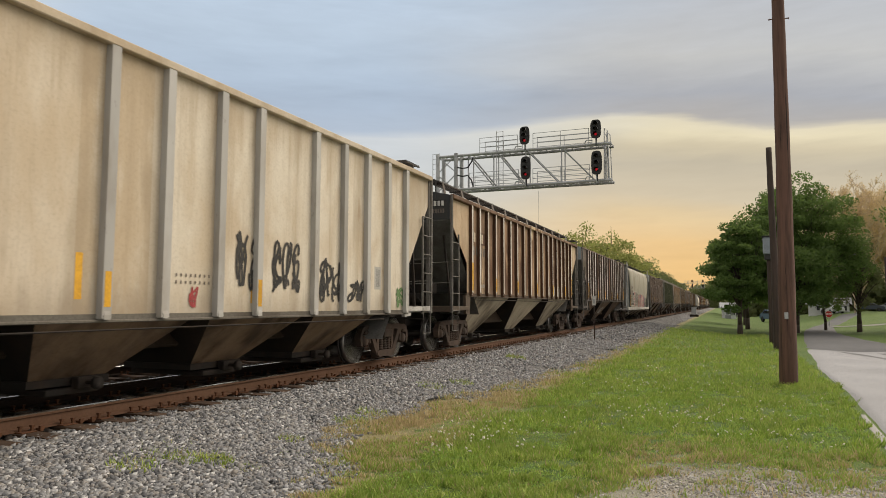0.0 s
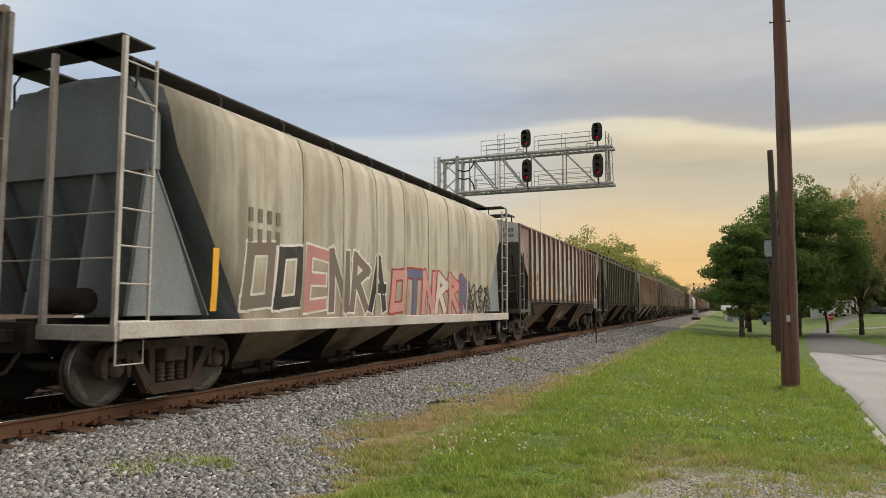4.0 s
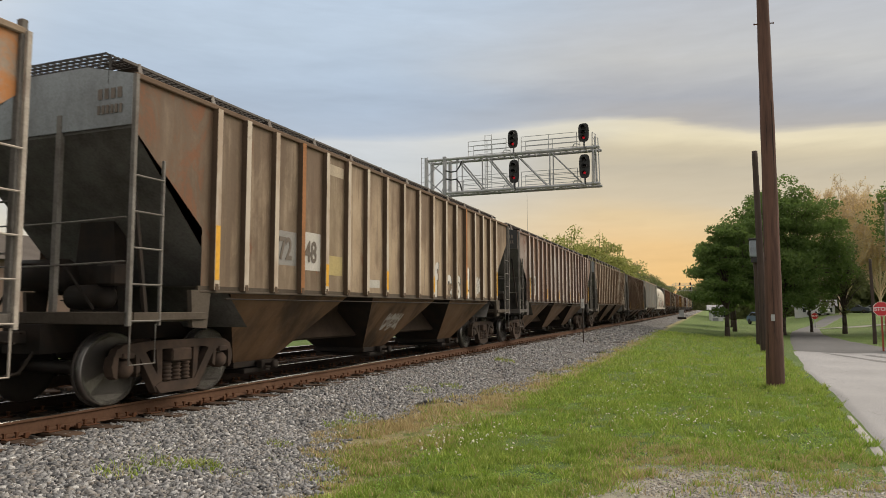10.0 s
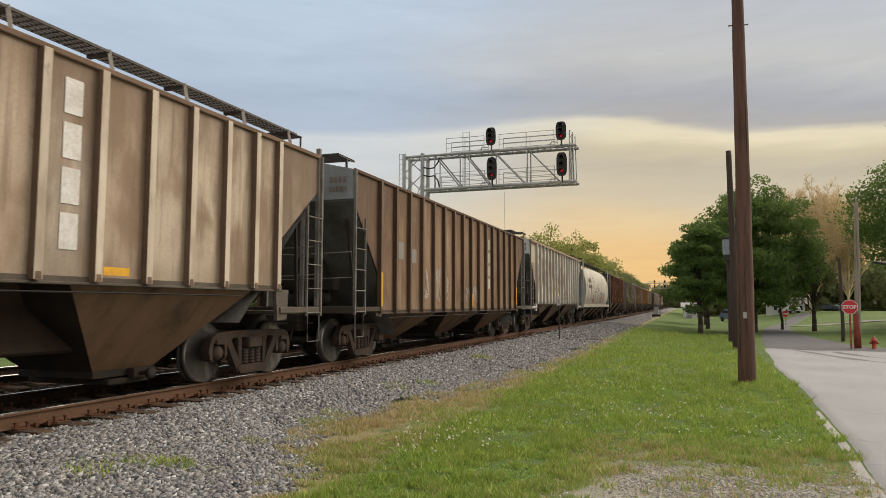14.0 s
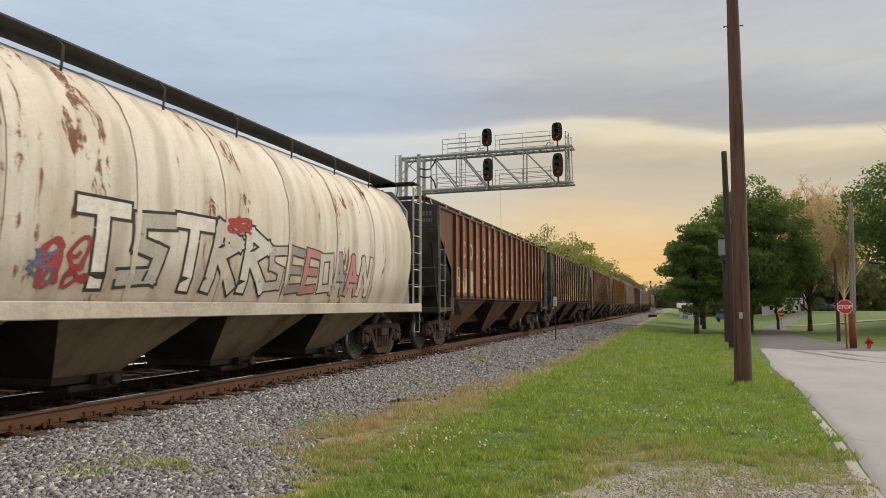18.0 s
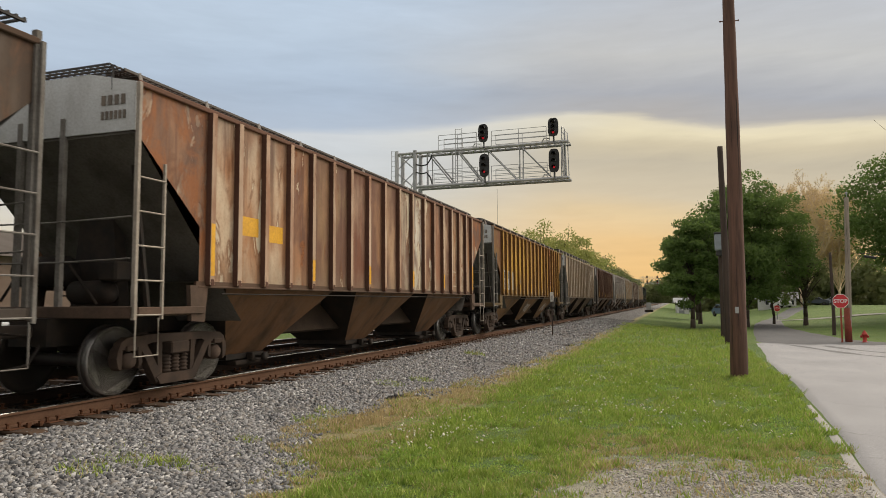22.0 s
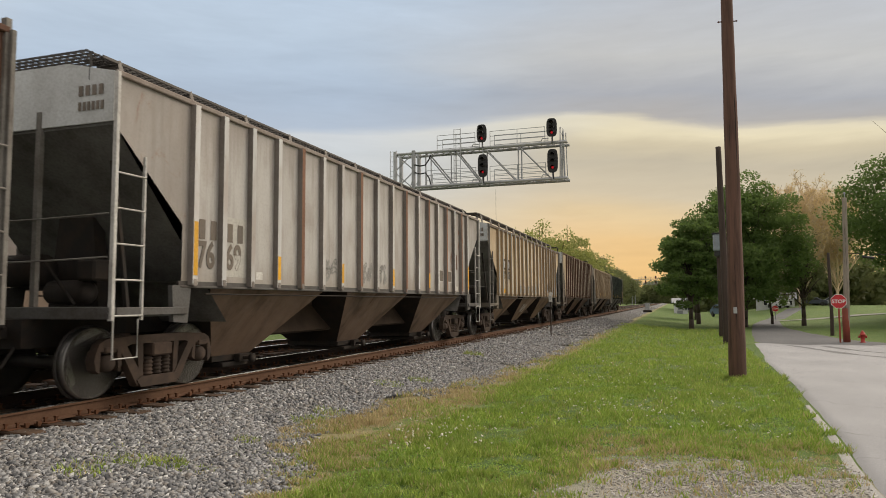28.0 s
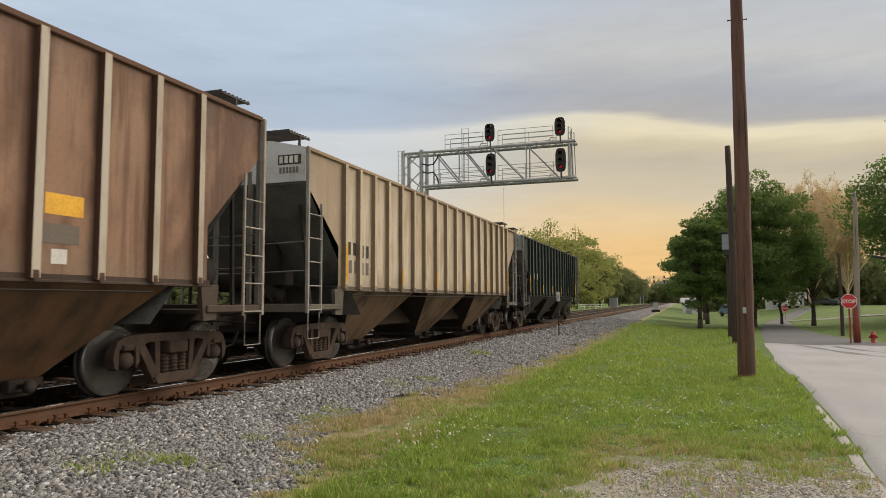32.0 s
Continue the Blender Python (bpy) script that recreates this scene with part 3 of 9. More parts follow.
def build_tracks():
    rail, inner = rail_mesh(RAIL_SIDE), rail_mesh(RAIL_OILY_SHADED)
    rng = random.Random(11)
    ties = []
    for i in range(4):
        bm = bmesh.new()
        w = 0.115 + 0.004 * i
        box(bm, -1.28 - 0.02 * i, 1.28 + 0.015 * i, -w, w, -0.345, -0.172, 0, 0.012)
        for v in bm.verts:
            v.co += Vector((rng.uniform(-0.02, 0.02), rng.uniform(-0.008, 0.008), rng.uniform(-0.006, 0.003)))
        ties.append(bm_mesh("tie", bm, TIE_WOOD))
    bm = bmesh.new()
    box(bm, -0.18, 0.18, -0.095, 0.095, -0.172, -0.158, 0, 0.004)
    for sx, sy in ((-0.09, 0.05), (0.09, -0.05), (0.13, 0.06), (-0.13, -0.06)):
        box(bm, sx - 0.012, sx + 0.012, sy - 0.012, sy + 0.012, -0.17, -0.105, 0)
        box(bm, sx - 0.02, sx + 0.02, sy - 0.018, sy + 0.018, -0.118, -0.10, 0)
    plate = bm_mesh("tie_plate", bm, PLATE_RUST)
    bm = bmesh.new()
    box(bm, -0.10, 0.10, -0.02, 0.02, -0.185, -0.15, 0, 0.004)
    box(bm, 0.075, 0.105, -0.025, 0.025, -0.165, -0.125, 0)
    anchor = bm_mesh("rail_anchor", bm, PLATE_RUST)
    for cx, near, tag in ((0.0, 3.0, "track_near"), (-3.84, 6.0, "track_far")):
        tr = thing(tag, pose(cx, 0, 0), "railway track with rusty rails on dark creosoted ties", "railway track", kind="structure")
        for sx in (-0.753, 0.753):
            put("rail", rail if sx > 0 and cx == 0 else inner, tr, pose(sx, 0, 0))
        y, count, far = near - 6, 0, []
        while y < 320:
            y += 0.52 + rng.uniform(-0.03, 0.03)
            if y < 62:
                t = put("tie", ties[count % 4], tr, pose(rng.uniform(-0.04, 0.04), y, rng.uniform(-0.008, 0.004), 0, 0, rng.uniform(-1.2, 1.2)))
                if y < 34:
                    for sx in (-0.753, 0.753):
                        put("tie_plate", plate, t, pose(sx - t.location.x, 0, 0))
                    if cx == 0 and y < 24:
                        put("rail_anchor", anchor, t, pose(0.80 - t.location.x, rng.choice((-0.17, 0.17)), 0))
            else:
                far.append(y)
            count += 1
        bm = bmesh.new()
        for y in far:
            box(bm, -1.28, 1.28, y - 0.115, y + 0.115, -0.34, -0.174)
        tagged(part("far_ties", bm, TIE_WOOD, tr), kind="stuff")


build_ground()
build_bed()
build_tracks()


# ---- freight cars ----
def travel(t):
    """Metres that the train has gone by t seconds; it gathers speed slowly."""
    return ((1.4e-5 * t - 7.91e-4) * t + 0.021749) * t * t + 11.3584 * t


WHEEL_R = 0.457


def truck_meshes():
    """Wheelset, cast side frame, springs, bolster and bearing of one two-axle truck."""
    out = {}
    bm = bmesh.new()
    lathe(bm, [(-0.98, 0.07), (-0.72, 0.085), (0.72, 0.085), (0.98, 0.07)], 12)
    for s in (-1, 1):
        lathe(bm, [(s * 0.690, 0.10), (s * 0.690, 0.36), (s * 0.678, 0.375), (s * 0.678, 0.475), (s * 0.698, 0.480), (s * 0.712, 0.458)], 32)
        lathe(bm, [(s * 0.712, 0.458), (s * 0.815, 0.452), (s * 0.820, 0.440)], 32, mi=1)
        lathe(bm, [(s * 0.820, 0.446), (s * 0.820, 0.395), (s * 0.770, 0.375), (s * 0.745, 0.25), (s * 0.775, 0.13), (s * 0.86, 0.115), (s * 0.86, 0.08)], 32)
    out["wheelset"] = bm_mesh("wheelset", bm, [WHEEL_IRON, TREAD])
    bm = bmesh.new()
    x0, x1 = 0.965, 1.085
    top = [(-1.10, 0.60), (-1.06, 0.70), (-0.95, 0.76), (-0.55, 0.785), (0.55, 0.785), (0.95, 0.76), (1.06, 0.70), (1.10, 0.60), (0.62, 0.64), (0.52, 0.675), (-0.52, 0.675), (-0.62, 0.64)]
    prism(bm, top, x0, x1)
    for s in (-1, 1):
        prism(bm, [(s * 0.40, 0.68), (s * 0.30, 0.68), (s * 0.285, 0.18), (s * 0.36, 0.16)], x0 + 0.01, x1 - 0.01)
        prism(bm, [(s * 0.74, 0.66), (s * 0.60, 0.66), (s * 0.30, 0.22), (s * 0.40, 0.12)], x0, x1)
        prism(bm, [(s * 1.10, 0.62), (s * 1.13, 0.50), (s * 1.10, 0.38), (s * 1.04, 0.34), (s * 1.03, 0.62)], x0 - 0.02, x1)
        prism(bm, [(s * 0.76, 0.64), (s * 0.70, 0.64), (s * 0.68, 0.42), (s * 0.74, 0.38)], x0 - 0.02, x1)
        box(bm, x0 + 0.02, x1 + 0.03, *sorted((s * 0.98, s * 0.80)), 0.585, 0.66, 0, 0.01)
    prism(bm, [(-0.42, 0.20), (-0.34, 0.10), (0.34, 0.10), (0.42, 0.20), (0.34, 0.24), (-0.34, 0.24)], x0 - 0.03, x1 + 0.015)
    out["side_frame"] = bm_mesh("side_frame", bm, TRUCK_IRON)
    bm = bmesh.new()
    prof = [(0.24, 0.05)]
    for j in range(5):
        prof += [(0.250 + 0.05 * j, 0.060), (0.266 + 0.05 * j, 0.080), (0.282 + 0.05 * j, 0.060)]
    lathe(bm, prof + [(0.50, 0.05)], 10, "z")
    out["spring"] = bm_mesh("spring", bm, TRUCK_IRON)
    bm = bmesh.new()
    box(bm, -1.15, 1.15, -0.19, 0.19, 0.50, 0.675, 0, 0.02)
    box(bm, -0.4, 0.4, -0.22, 0.22, 0.60, 0.78, 0, 0.02)
    box(bm, -1.0, 1.0, -0.66, -0.60, 0.34, 0.40)
    box(bm, -1.0, 1.0, 0.60, 0.66, 0.34, 0.40)
    out["bolster"] = bm_mesh("bolster", bm, TRUCK_IRON)
    bm = bmesh.new()
    lathe(bm, [(0.93, 0.10), (0.93, 0.115), (1.06, 0.115), (1.075, 0.10), (1.10, 0.085), (1.105, 0.0)], 14)
    out["bearing"] = bm_mesh("bearing", bm, TRUCK_IRON)
    return out


TM = truck_meshes()
TURNING = {"front": [], "rear": []}


def add_truck(car, y):
    t = put("truck", TM["bolster"], car, pose(0, y, 0))
    for m in (pose(0, 0, 0), pose(0, 0, 0, 0, 0, 180)):
        put("side_frame", TM["side_frame"], t, m)
        for yc in (-0.17, 0.0, 0.17):
            put("spring", TM["spring"], t, m @ pose(1.03, yc, 0))
        for s in (-0.889, 0.889):
            put("bearing", TM["bearing"], t, m @ pose(0, s, WHEEL_R))
    for key, s in (("front", -0.889), ("rear", 0.889)):
        w = put("wheelset", TM["wheelset"], t, pose(0, s, WHEEL_R))
        TURNING[key].append(w)


def coupler_mesh():
    bm = bmesh.new()
    box(bm, -0.32, 0.32, -0.10, 1.6, 0.66, 1.02)
    box(bm, -0.09, 0.09, -0.62, 0.0, 0.78, 0.94, 0, 0.02)
    prism(bm, [(-0.16, -0.60), (0.16, -0.60), (0.19, -0.78), (0.05, -0.86), (-0.05, -0.74), (-0.19, -0.74)], 0.72, 1.0, "z")
    tube(bm, [(0.2, -0.05, 0.72), (0.25, -0.3, 0.45), (0.22, -0.62, 0.40), (0.18, -0.80, 0.5)], 0.022)
    rod(bm, (-1.3, -0.18, 0.86), (0.15, -0.18, 0.92), 0.014)
    return bm_mesh("coupler", bm, STEEL_DARK)


COUPLER = coupler_mesh()


def ladder_mesh(mat, top=4.18, inner=3.2, sx=1.555, foot=1.0):
    """Corner ladder: a tall post, a shorter one and rungs between, with the stirrup below."""
    out = []
    bm = bmesh.new()
    box(bm, sx - 0.03, sx + 0.03, 0.0, 0.055, foot, top, 0, 0.006)
    out.append(bm_mesh("corner_ladder", bm, mat))
    bm = bmesh.new()
    box(bm, sx - 0.02, sx + 0.02, 0.495, 0.53, foot, inner, 0, 0.005)
    out.append(bm_mesh("inner_post", bm, mat))
    bm = bmesh.new()
    tube(bm, [(sx, 0.06, foot + 0.02), (sx, 0.06, 0.55), (sx, 0.46, 0.55), (sx, 0.46, foot + 0.02)], 0.013)
    out.append(bm_mesh("stirrup", bm, mat))
    bm = bmesh.new()
    rod(bm, (sx + 0.02, 0.04, 0), (sx + 0.02, 0.51, 0), 0.0125)
    out.append(bm_mesh("rung", bm, mat))
    return out, list(np.arange(foot + 0.06, inner, 0.43))


def put_ladder(car, ladder, m=None):
    """Outer post with its inner post, stirrup and rungs."""
    (post, inner, stirrup, rung), heights = ladder
    ob = put("corner_ladder", post, car, m) if m is not None else put("corner_ladder", post, car)
    put("inner_post", inner, ob)
    put("stirrup", stirrup, ob)
    for z in heights:
        put("rung", rung, ob, pose(0, 0, z))


def grate_mesh(length, half, z, posts, mat, zroof):
    """Running board of open grating carried on short posts."""
    bm = bmesh.new()
    for s in (-1, 1):
        for x in np.linspace(half - 0.32, half, 6):
            box(bm, s * x - 0.006, s * x + 0.006, 0.25, length - 0.25, z - 0.028, z)
        for y in np.arange(0.3, length - 0.25, 0.115):
            box(bm, *sorted((s * (half - 0.32), s * half)), y - 0.006, y + 0.006, z - 0.024, z - 0.004)
        for y in np.linspace(0.5, length - 0.5, posts):
            bar(bm, (s * half, y, z + 0.01), (s * (half + 0.10), y, zroof - 0.1), 0.045, 1)
            box(bm, *sorted((s * (half - 0.34), s * half)), y - 0.03, y + 0.03, z - 0.06, z - 0.028)
    for y0 in (0.0, length - 0.45):
        for y in np.linspace(y0, y0 + 0.45, 6):
            box(bm, -half, half, y - 0.006, y + 0.006, z - 0.028, z)
        for x in np.arange(-half, half, 0.115):
            box(bm, x - 0.006, x + 0.006, y0, y0 + 0.45, z - 0.024, z - 0.004)
        for x in (-half, half):
            ye = 0.05 if y0 == 0 else length - 0.05
            bar(bm, (x, ye, z - 0.01), (x, ye, zroof - 0.2), 0.030)
    return bm_mesh("running_board", bm, [mat, WALK_POST])


def rib_body(length, zs, ze, mat_side, mat_end, mat_slope, cut=1.30):
    """Sides with the corner cut away under the slope sheets, ends and roof; materials: side, end plate, slope sheet."""
    bm = bmesh.new()
    hx, y0, y1 = 1.50, 0.06, length - 0.06
    zc = ze - 0.66
    prof = [(y0, ze), (y0, zc), (cut, zs + 0.80), (cut, zs), (length - cut, zs), (length - cut, zs + 0.80), (y1, zc), (y1, ze)]
    L = [bm.verts.new((-hx, y, z)) for y, z in prof]
    Rr = [bm.verts.new((hx, y, z)) for y, z in prof]
    bm.faces.new(L), bm.faces.new(Rr)
    top = [[bm.verts.new((x, y, z)) for x, z in ((-hx, ze), (-0.75, ze + 0.17), (0.75, ze + 0.17), (hx, ze))] for y in (y0, y1)]
    for i in range(3):
        bm.faces.new((top[0][i], top[0][i + 1], top[1][i + 1], top[1][i]))
    for k, y in ((0, y0), (1, y1)):
        f = bm.faces.new((*top[k], bm.verts.new((hx, y, zc)), bm.verts.new((-hx, y, zc))))
        f.material_index = 1
    for ya, yb in ((y0, 2.35), (y1, length - 2.35)):
        f = bm.faces.new([bm.verts.new(p) for p in ((-hx + 0.02, ya, zc + 0.01), (hx - 0.02, ya, zc + 0.01), (hx - 0.02, yb, zs - 0.55), (-hx + 0.02, yb, zs - 0.55))])
        f.material_index = 2
    f = bm.faces.new([bm.verts.new(p) for p in ((-hx + 0.02, 1.2, zs + 0.03), (hx - 0.02, 1.2, zs + 0.03), (hx - 0.02, length - 1.2, zs + 0.03), (-hx + 0.02, length - 1.2, zs + 0.03))])
    f.material_index = 2
    bmesh.ops.remove_doubles(bm, verts=bm.verts, dist=0.0005)
    me = bpy.data.meshes.new("car_body")
    bm.to_mesh(me)
    bm.free()
    for m in (mat_side, mat_end, mat_slope):
        me.materials.append(m)
    return me


def hopper_mesh(yc, half, zs, mat, low=0.27):
    bm = bmesh.new()
    a = [bm.verts.new(p) for p in ((-1.48, yc - half, zs + 0.02), (1.48, yc - half, zs + 0.02), (1.48, yc + half, zs + 0.02), (-1.48, yc + half, zs + 0.02))]
    b = [bm.verts.new(p) for p in ((-0.58, yc - 0.50, low), (0.58, yc - 0.50, low), (0.58, yc + 0.50, low), (-0.58, yc + 0.50, low))]
    # slopes facing along the track take the dark steel: shade painted in
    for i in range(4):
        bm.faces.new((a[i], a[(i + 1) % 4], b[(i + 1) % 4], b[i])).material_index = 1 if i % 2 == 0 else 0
    bm.faces.new(b)
    # stiffening flange round the mouth and an outlet frame
    box(bm, -0.64, 0.64, yc - 0.56, yc + 0.56, low - 0.06, low + 0.03, 1)
    return bm_mesh("hopper_bay", bm, mat)


def outlet_mesh():
    bm = bmesh.new()
    box(bm, -0.70, 0.70, -0.36, 0.36, 0.14, 0.215, 0, 0.01)
    rod(bm, (-0.95, 0.12, 0.27), (0.95, 0.12, 0.27), 0.028, 8)
    for s in (-1, 1):
        lathe(bm, [(s * 0.92, 0.0), (s * 0.92, 0.075), (s * 0.98, 0.075), (s * 0.98, 0.0)], 10, "x", 0, (0, 0.12, 0.27))
        box(bm, *sorted((s * 0.66, s * 0.78)), 0.0, 0.28, 0.20, 0.34, 0, 0.01)
    return bm_mesh("outlet_gate", bm, STEEL_DARK)


OUTLET = outlet_mesh()
RIBS = {}


def rib_mesh(zs, ze, mat, w=0.115, side=None):
    side = side or mat
    key = (zs, ze, mat.name, w, side.name)
    if key not in RIBS:
        bm = bmesh.new()
        h = w / 2
        prism(bm, [(1.498, -h * 0.95), (1.590, -h * 0.92), (1.592, -h * 0.84), (1.592, h * 0.84), (1.590, h * 0.92), (1.498, h * 0.95)], zs - 0.02, ze - 0.05, "z")
        prism(bm, [(1.585, zs + 0.10), (1.60, zs + 0.02), (1.60, zs - 0.03), (1.498, zs - 0.03), (1.498, zs + 0.10)], -h * 0.6, h * 0.6, "y")
        # flanks and foot take the side material
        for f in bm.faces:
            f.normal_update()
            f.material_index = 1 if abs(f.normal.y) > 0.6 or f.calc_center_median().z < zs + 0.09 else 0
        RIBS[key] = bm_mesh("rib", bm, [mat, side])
    return RIBS[key]


YELLOW = worn("reflector_yellow", (0.72, 0.38, 0.015), (0.45, 0.22, 0.02), 0.35, 5.0, 0.45)
WHITE_MARK = worn("white_marking", (0.66, 0.65, 0.62), (0.42, 0.38, 0.33), 0.5, 4.0, 0.7)
BLACK_MARK = worn("black_marking", (0.03, 0.03, 0.03), (0.10, 0.09, 0.08), 0.5, 4.0, 0.75)
END_WHITE = worn("end_plate_white", (0.56, 0.58, 0.59), (0.32, 0.31, 0.30), 0.5, 2.0, 0.7, 0.0, 0.5)
END_GREY = worn("end_plate_grey", (0.30, 0.33, 0.35), (0.17, 0.17, 0.17), 0.6, 2.0, 0.75, 0.0, 0.5)
END_DARK = worn("end_plate_dark", (0.040, 0.044, 0.048), (0.075, 0.065, 0.055), 0.5, 2.0, 0.75, 0.0, 0.5)
GRATE = worn("grating_steel", (0.060, 0.057, 0.055), (0.035, 0.032, 0.03), 0.5, 3.0, 0.7, 0.3)


def plate_mesh(name, y0, y1, z0, z1, x, mat, th=0.006):
    bm = bmesh.new()
    box(bm, x, x + th, y0, y1, z0, z1)
    return bm_mesh(name, bm, mat)


def letters(text, size, mat):
    cu = bpy.data.curves.new("lettering", "FONT")
    cu.body, cu.size, cu.extrude = text, size, 0.002
    cu.offset = 0.026 * size
    ob = bpy.data.objects.new("lettering", cu)
    me = bpy.data.meshes.new_from_object(ob)
    bpy.data.objects.remove(ob)
    bpy.data.curves.remove(cu)
    me.materials.clear()
    me.materials.append(mat)
    return me


SIDE_TURN = Matrix(((0, 0, 1, 0), (1, 0, 0, 0), (0, 1, 0, 0), (0, 0, 0, 1)))   # writing plane onto the car's side
END_TURN = Matrix(((1, 0, 0, 0), (0, 0, -1, 0), (0, 1, 0, 0), (0, 0, 0, 1)))   # writing plane onto the car's end


def mark_row(car, chars, y, z, size, mat, gap, x=1.507, pitch=None):
    """Illegible lettering on the side: one upright bar a character."""
    pitch = pitch or size * 0.72
    for i in range(chars):
        put("lettering_bar", plate_mesh("lettering_bar", y + i * pitch, y + i * pitch + size * gap, z, z + size, x, mat, 0.003), car)


def sill_parts(car, length, zs, mat_sill, x=1.50, inset=1.24):
    for s in (-1, 1):
        bm = bmesh.new()
        box(bm, *sorted((s * x, s * (x + 0.045))), inset, length - inset, zs - 0.065, zs - 0.03, 0, 0.008)
        box(bm, *sorted((s * (x - 0.03), s * (x + 0.010))), inset, length - inset, zs - 0.05, zs + 0.03)
        part("side_sill", bm, mat_sill, car)
        bm = bmesh.new()
        rod(bm, (s * (x + 0.06), inset + 0.5, zs - 0.145), (s * (x + 0.06), length - inset - 1.2, zs - 0.145), 0.012, 6)
        part("brake_pipe", bm, STEEL_DARK, car)


def end_bits():
    """Braces and brake gear that stand on the end platform."""
    out = {}
    bm = bmesh.new()
    prism(bm, [(-0.45, 1.1), (0.45, 1.1), (0.30, 2.4), (-0.30, 2.4)], 0.95, 1.15, "y")
    out["centre_brace"] = bm_mesh("centre_brace", bm, STEEL_DARK)
    for i, (a, b) in enumerate((((1.35, 0.5, 1.1), (1.2, 0.35, 3.0)), ((-1.35, 0.5, 1.1), (-1.2, 0.35, 3.0)))):
        bm = bmesh.new()
        bar(bm, a, b, 0.05)
        out["side_brace" if i == 0 else "side_brace.001"] = bm_mesh("side_brace", bm, STEEL_DARK)
    bm = bmesh.new()
    lathe(bm, [(-0.35, 0.0), (-0.35, 0.16), (0.25, 0.16), (0.32, 0.08), (0.32, 0.0)], 12, "x", 0, (0.35, 0.62, 1.36))
    out["brake_cylinder"] = bm_mesh("brake_cylinder", bm, STEEL_DARK)
    bm = bmesh.new()
    lathe(bm, [(-0.3, 0.0), (-0.3, 0.22), (0.5, 0.22), (0.5, 0.0)], 14, "x", 0, (-0.7, 0.66, 1.66))
    out["air_reservoir"] = bm_mesh("air_reservoir", bm, STEEL_DARK)
    bm = bmesh.new()
    box(bm, 0.55, 0.85, 0.45, 0.75, 1.5, 1.78, 0, 0.03)
    out["control_valve"] = bm_mesh("control_valve", bm, STEEL_DARK)
    bm = bmesh.new()
    tube(bm, [(0.6, 0.4, 1.2), (0.2, 0.3, 1.75), (-0.6, 0.35, 1.8), (-1.1, 0.4, 1.25)], 0.02, 6)
    out["air_pipe"] = bm_mesh("air_pipe", bm, STEEL_DARK)
    return out


END_BITS = end_bits()


def end_gear(car, length, zs, mat_frame, mat_light, which):
    """Platform, end sill, brackets, hand rails, posts and brake gear of one end."""
    m = pose(0, 0, 0) if which == 0 else pose(0, length, 0, 0, 0, 180)
    bm = bmesh.new()
    box(bm, -1.56, 1.56, 0.0, 0.10, 1.02, 1.17, 0, 0.01)
    box(bm, -1.5, 1.5, 0.10, 1.30, 1.04, 1.10)
    for s in (-1, 1):
        box(bm, *sorted((s * 1.50, s * 1.57)), 0.1, 1.35, 1.06, 1.16, 0, 0.008)
        prism(bm, [(1.08, zs - 0.03), (1.46, zs - 0.03), (1.40, 0.94), (1.12, 0.96)], *sorted((s * 1.47, s * 1.54)))
    part("end_platform", bm, mat_light, car, "", m)
    for x, t in ((0.32, 3.62), (-0.42, 3.62), (-1.50, 4.1)):
        bm = bmesh.new()
        box(bm, x - 0.04, x + 0.04, 0.02, 0.09, 1.1, t, 0, 0.006)
        part("end_post", bm, mat_frame, car, "", m)
    for z in (2.28, 1.76):
        bm = bmesh.new()
        tube(bm, [(x, 0.0, z - 0.03 * math.sin(math.pi * (x + 1.5) / 3.0)) for x in np.linspace(-1.5, 1.5, 9)], 0.012, 5)
        part("hand_rail", bm, mat_frame, car, "", m)
    for nm, me in END_BITS.items():
        put(nm, me, car, m)
    put("coupler", COUPLER, car, m)


def walkway_meshes():
    bm = bmesh.new()
    box(bm, -1.0, 1.0, -0.012, 0.012, 0, 0.03)
    slat = bm_mesh("walkway_slat", bm, GRATE)
    bm = bmesh.new()
    prism(bm, [(0.0, 0.27), (0.0, 0.298), (0.7, 0.298), (0.7, 0.27), (0.37, 0.27), (0.37, 0.05), (0.33, 0.05), (0.33, 0.27)], -0.02, 0.02)
    return slat, bm_mesh("walkway_bracket", bm, GRATE)


SLAT, BRACKET = walkway_meshes()
WALK_POST = worn("walkway_post_steel", (0.40, 0.375, 0.34), (0.20, 0.16, 0.13), 0.6, 2.0, 0.7)
WALK_EDGE = worn("walkway_edge_steel", (0.075, 0.068, 0.062), (0.045, 0.038, 0.033), 0.6, 2.0, 0.7)


def rib_places(length):
    """Ribs along one side: six close panels at either end, five wider ones between."""
    half = (0.44, 1.31, 2.19, 2.97, 3.76, 4.54, 5.30, 6.03, 6.68)
    return [length / 2 - h for h in half[::-1]] + [length / 2 + h for h in half]


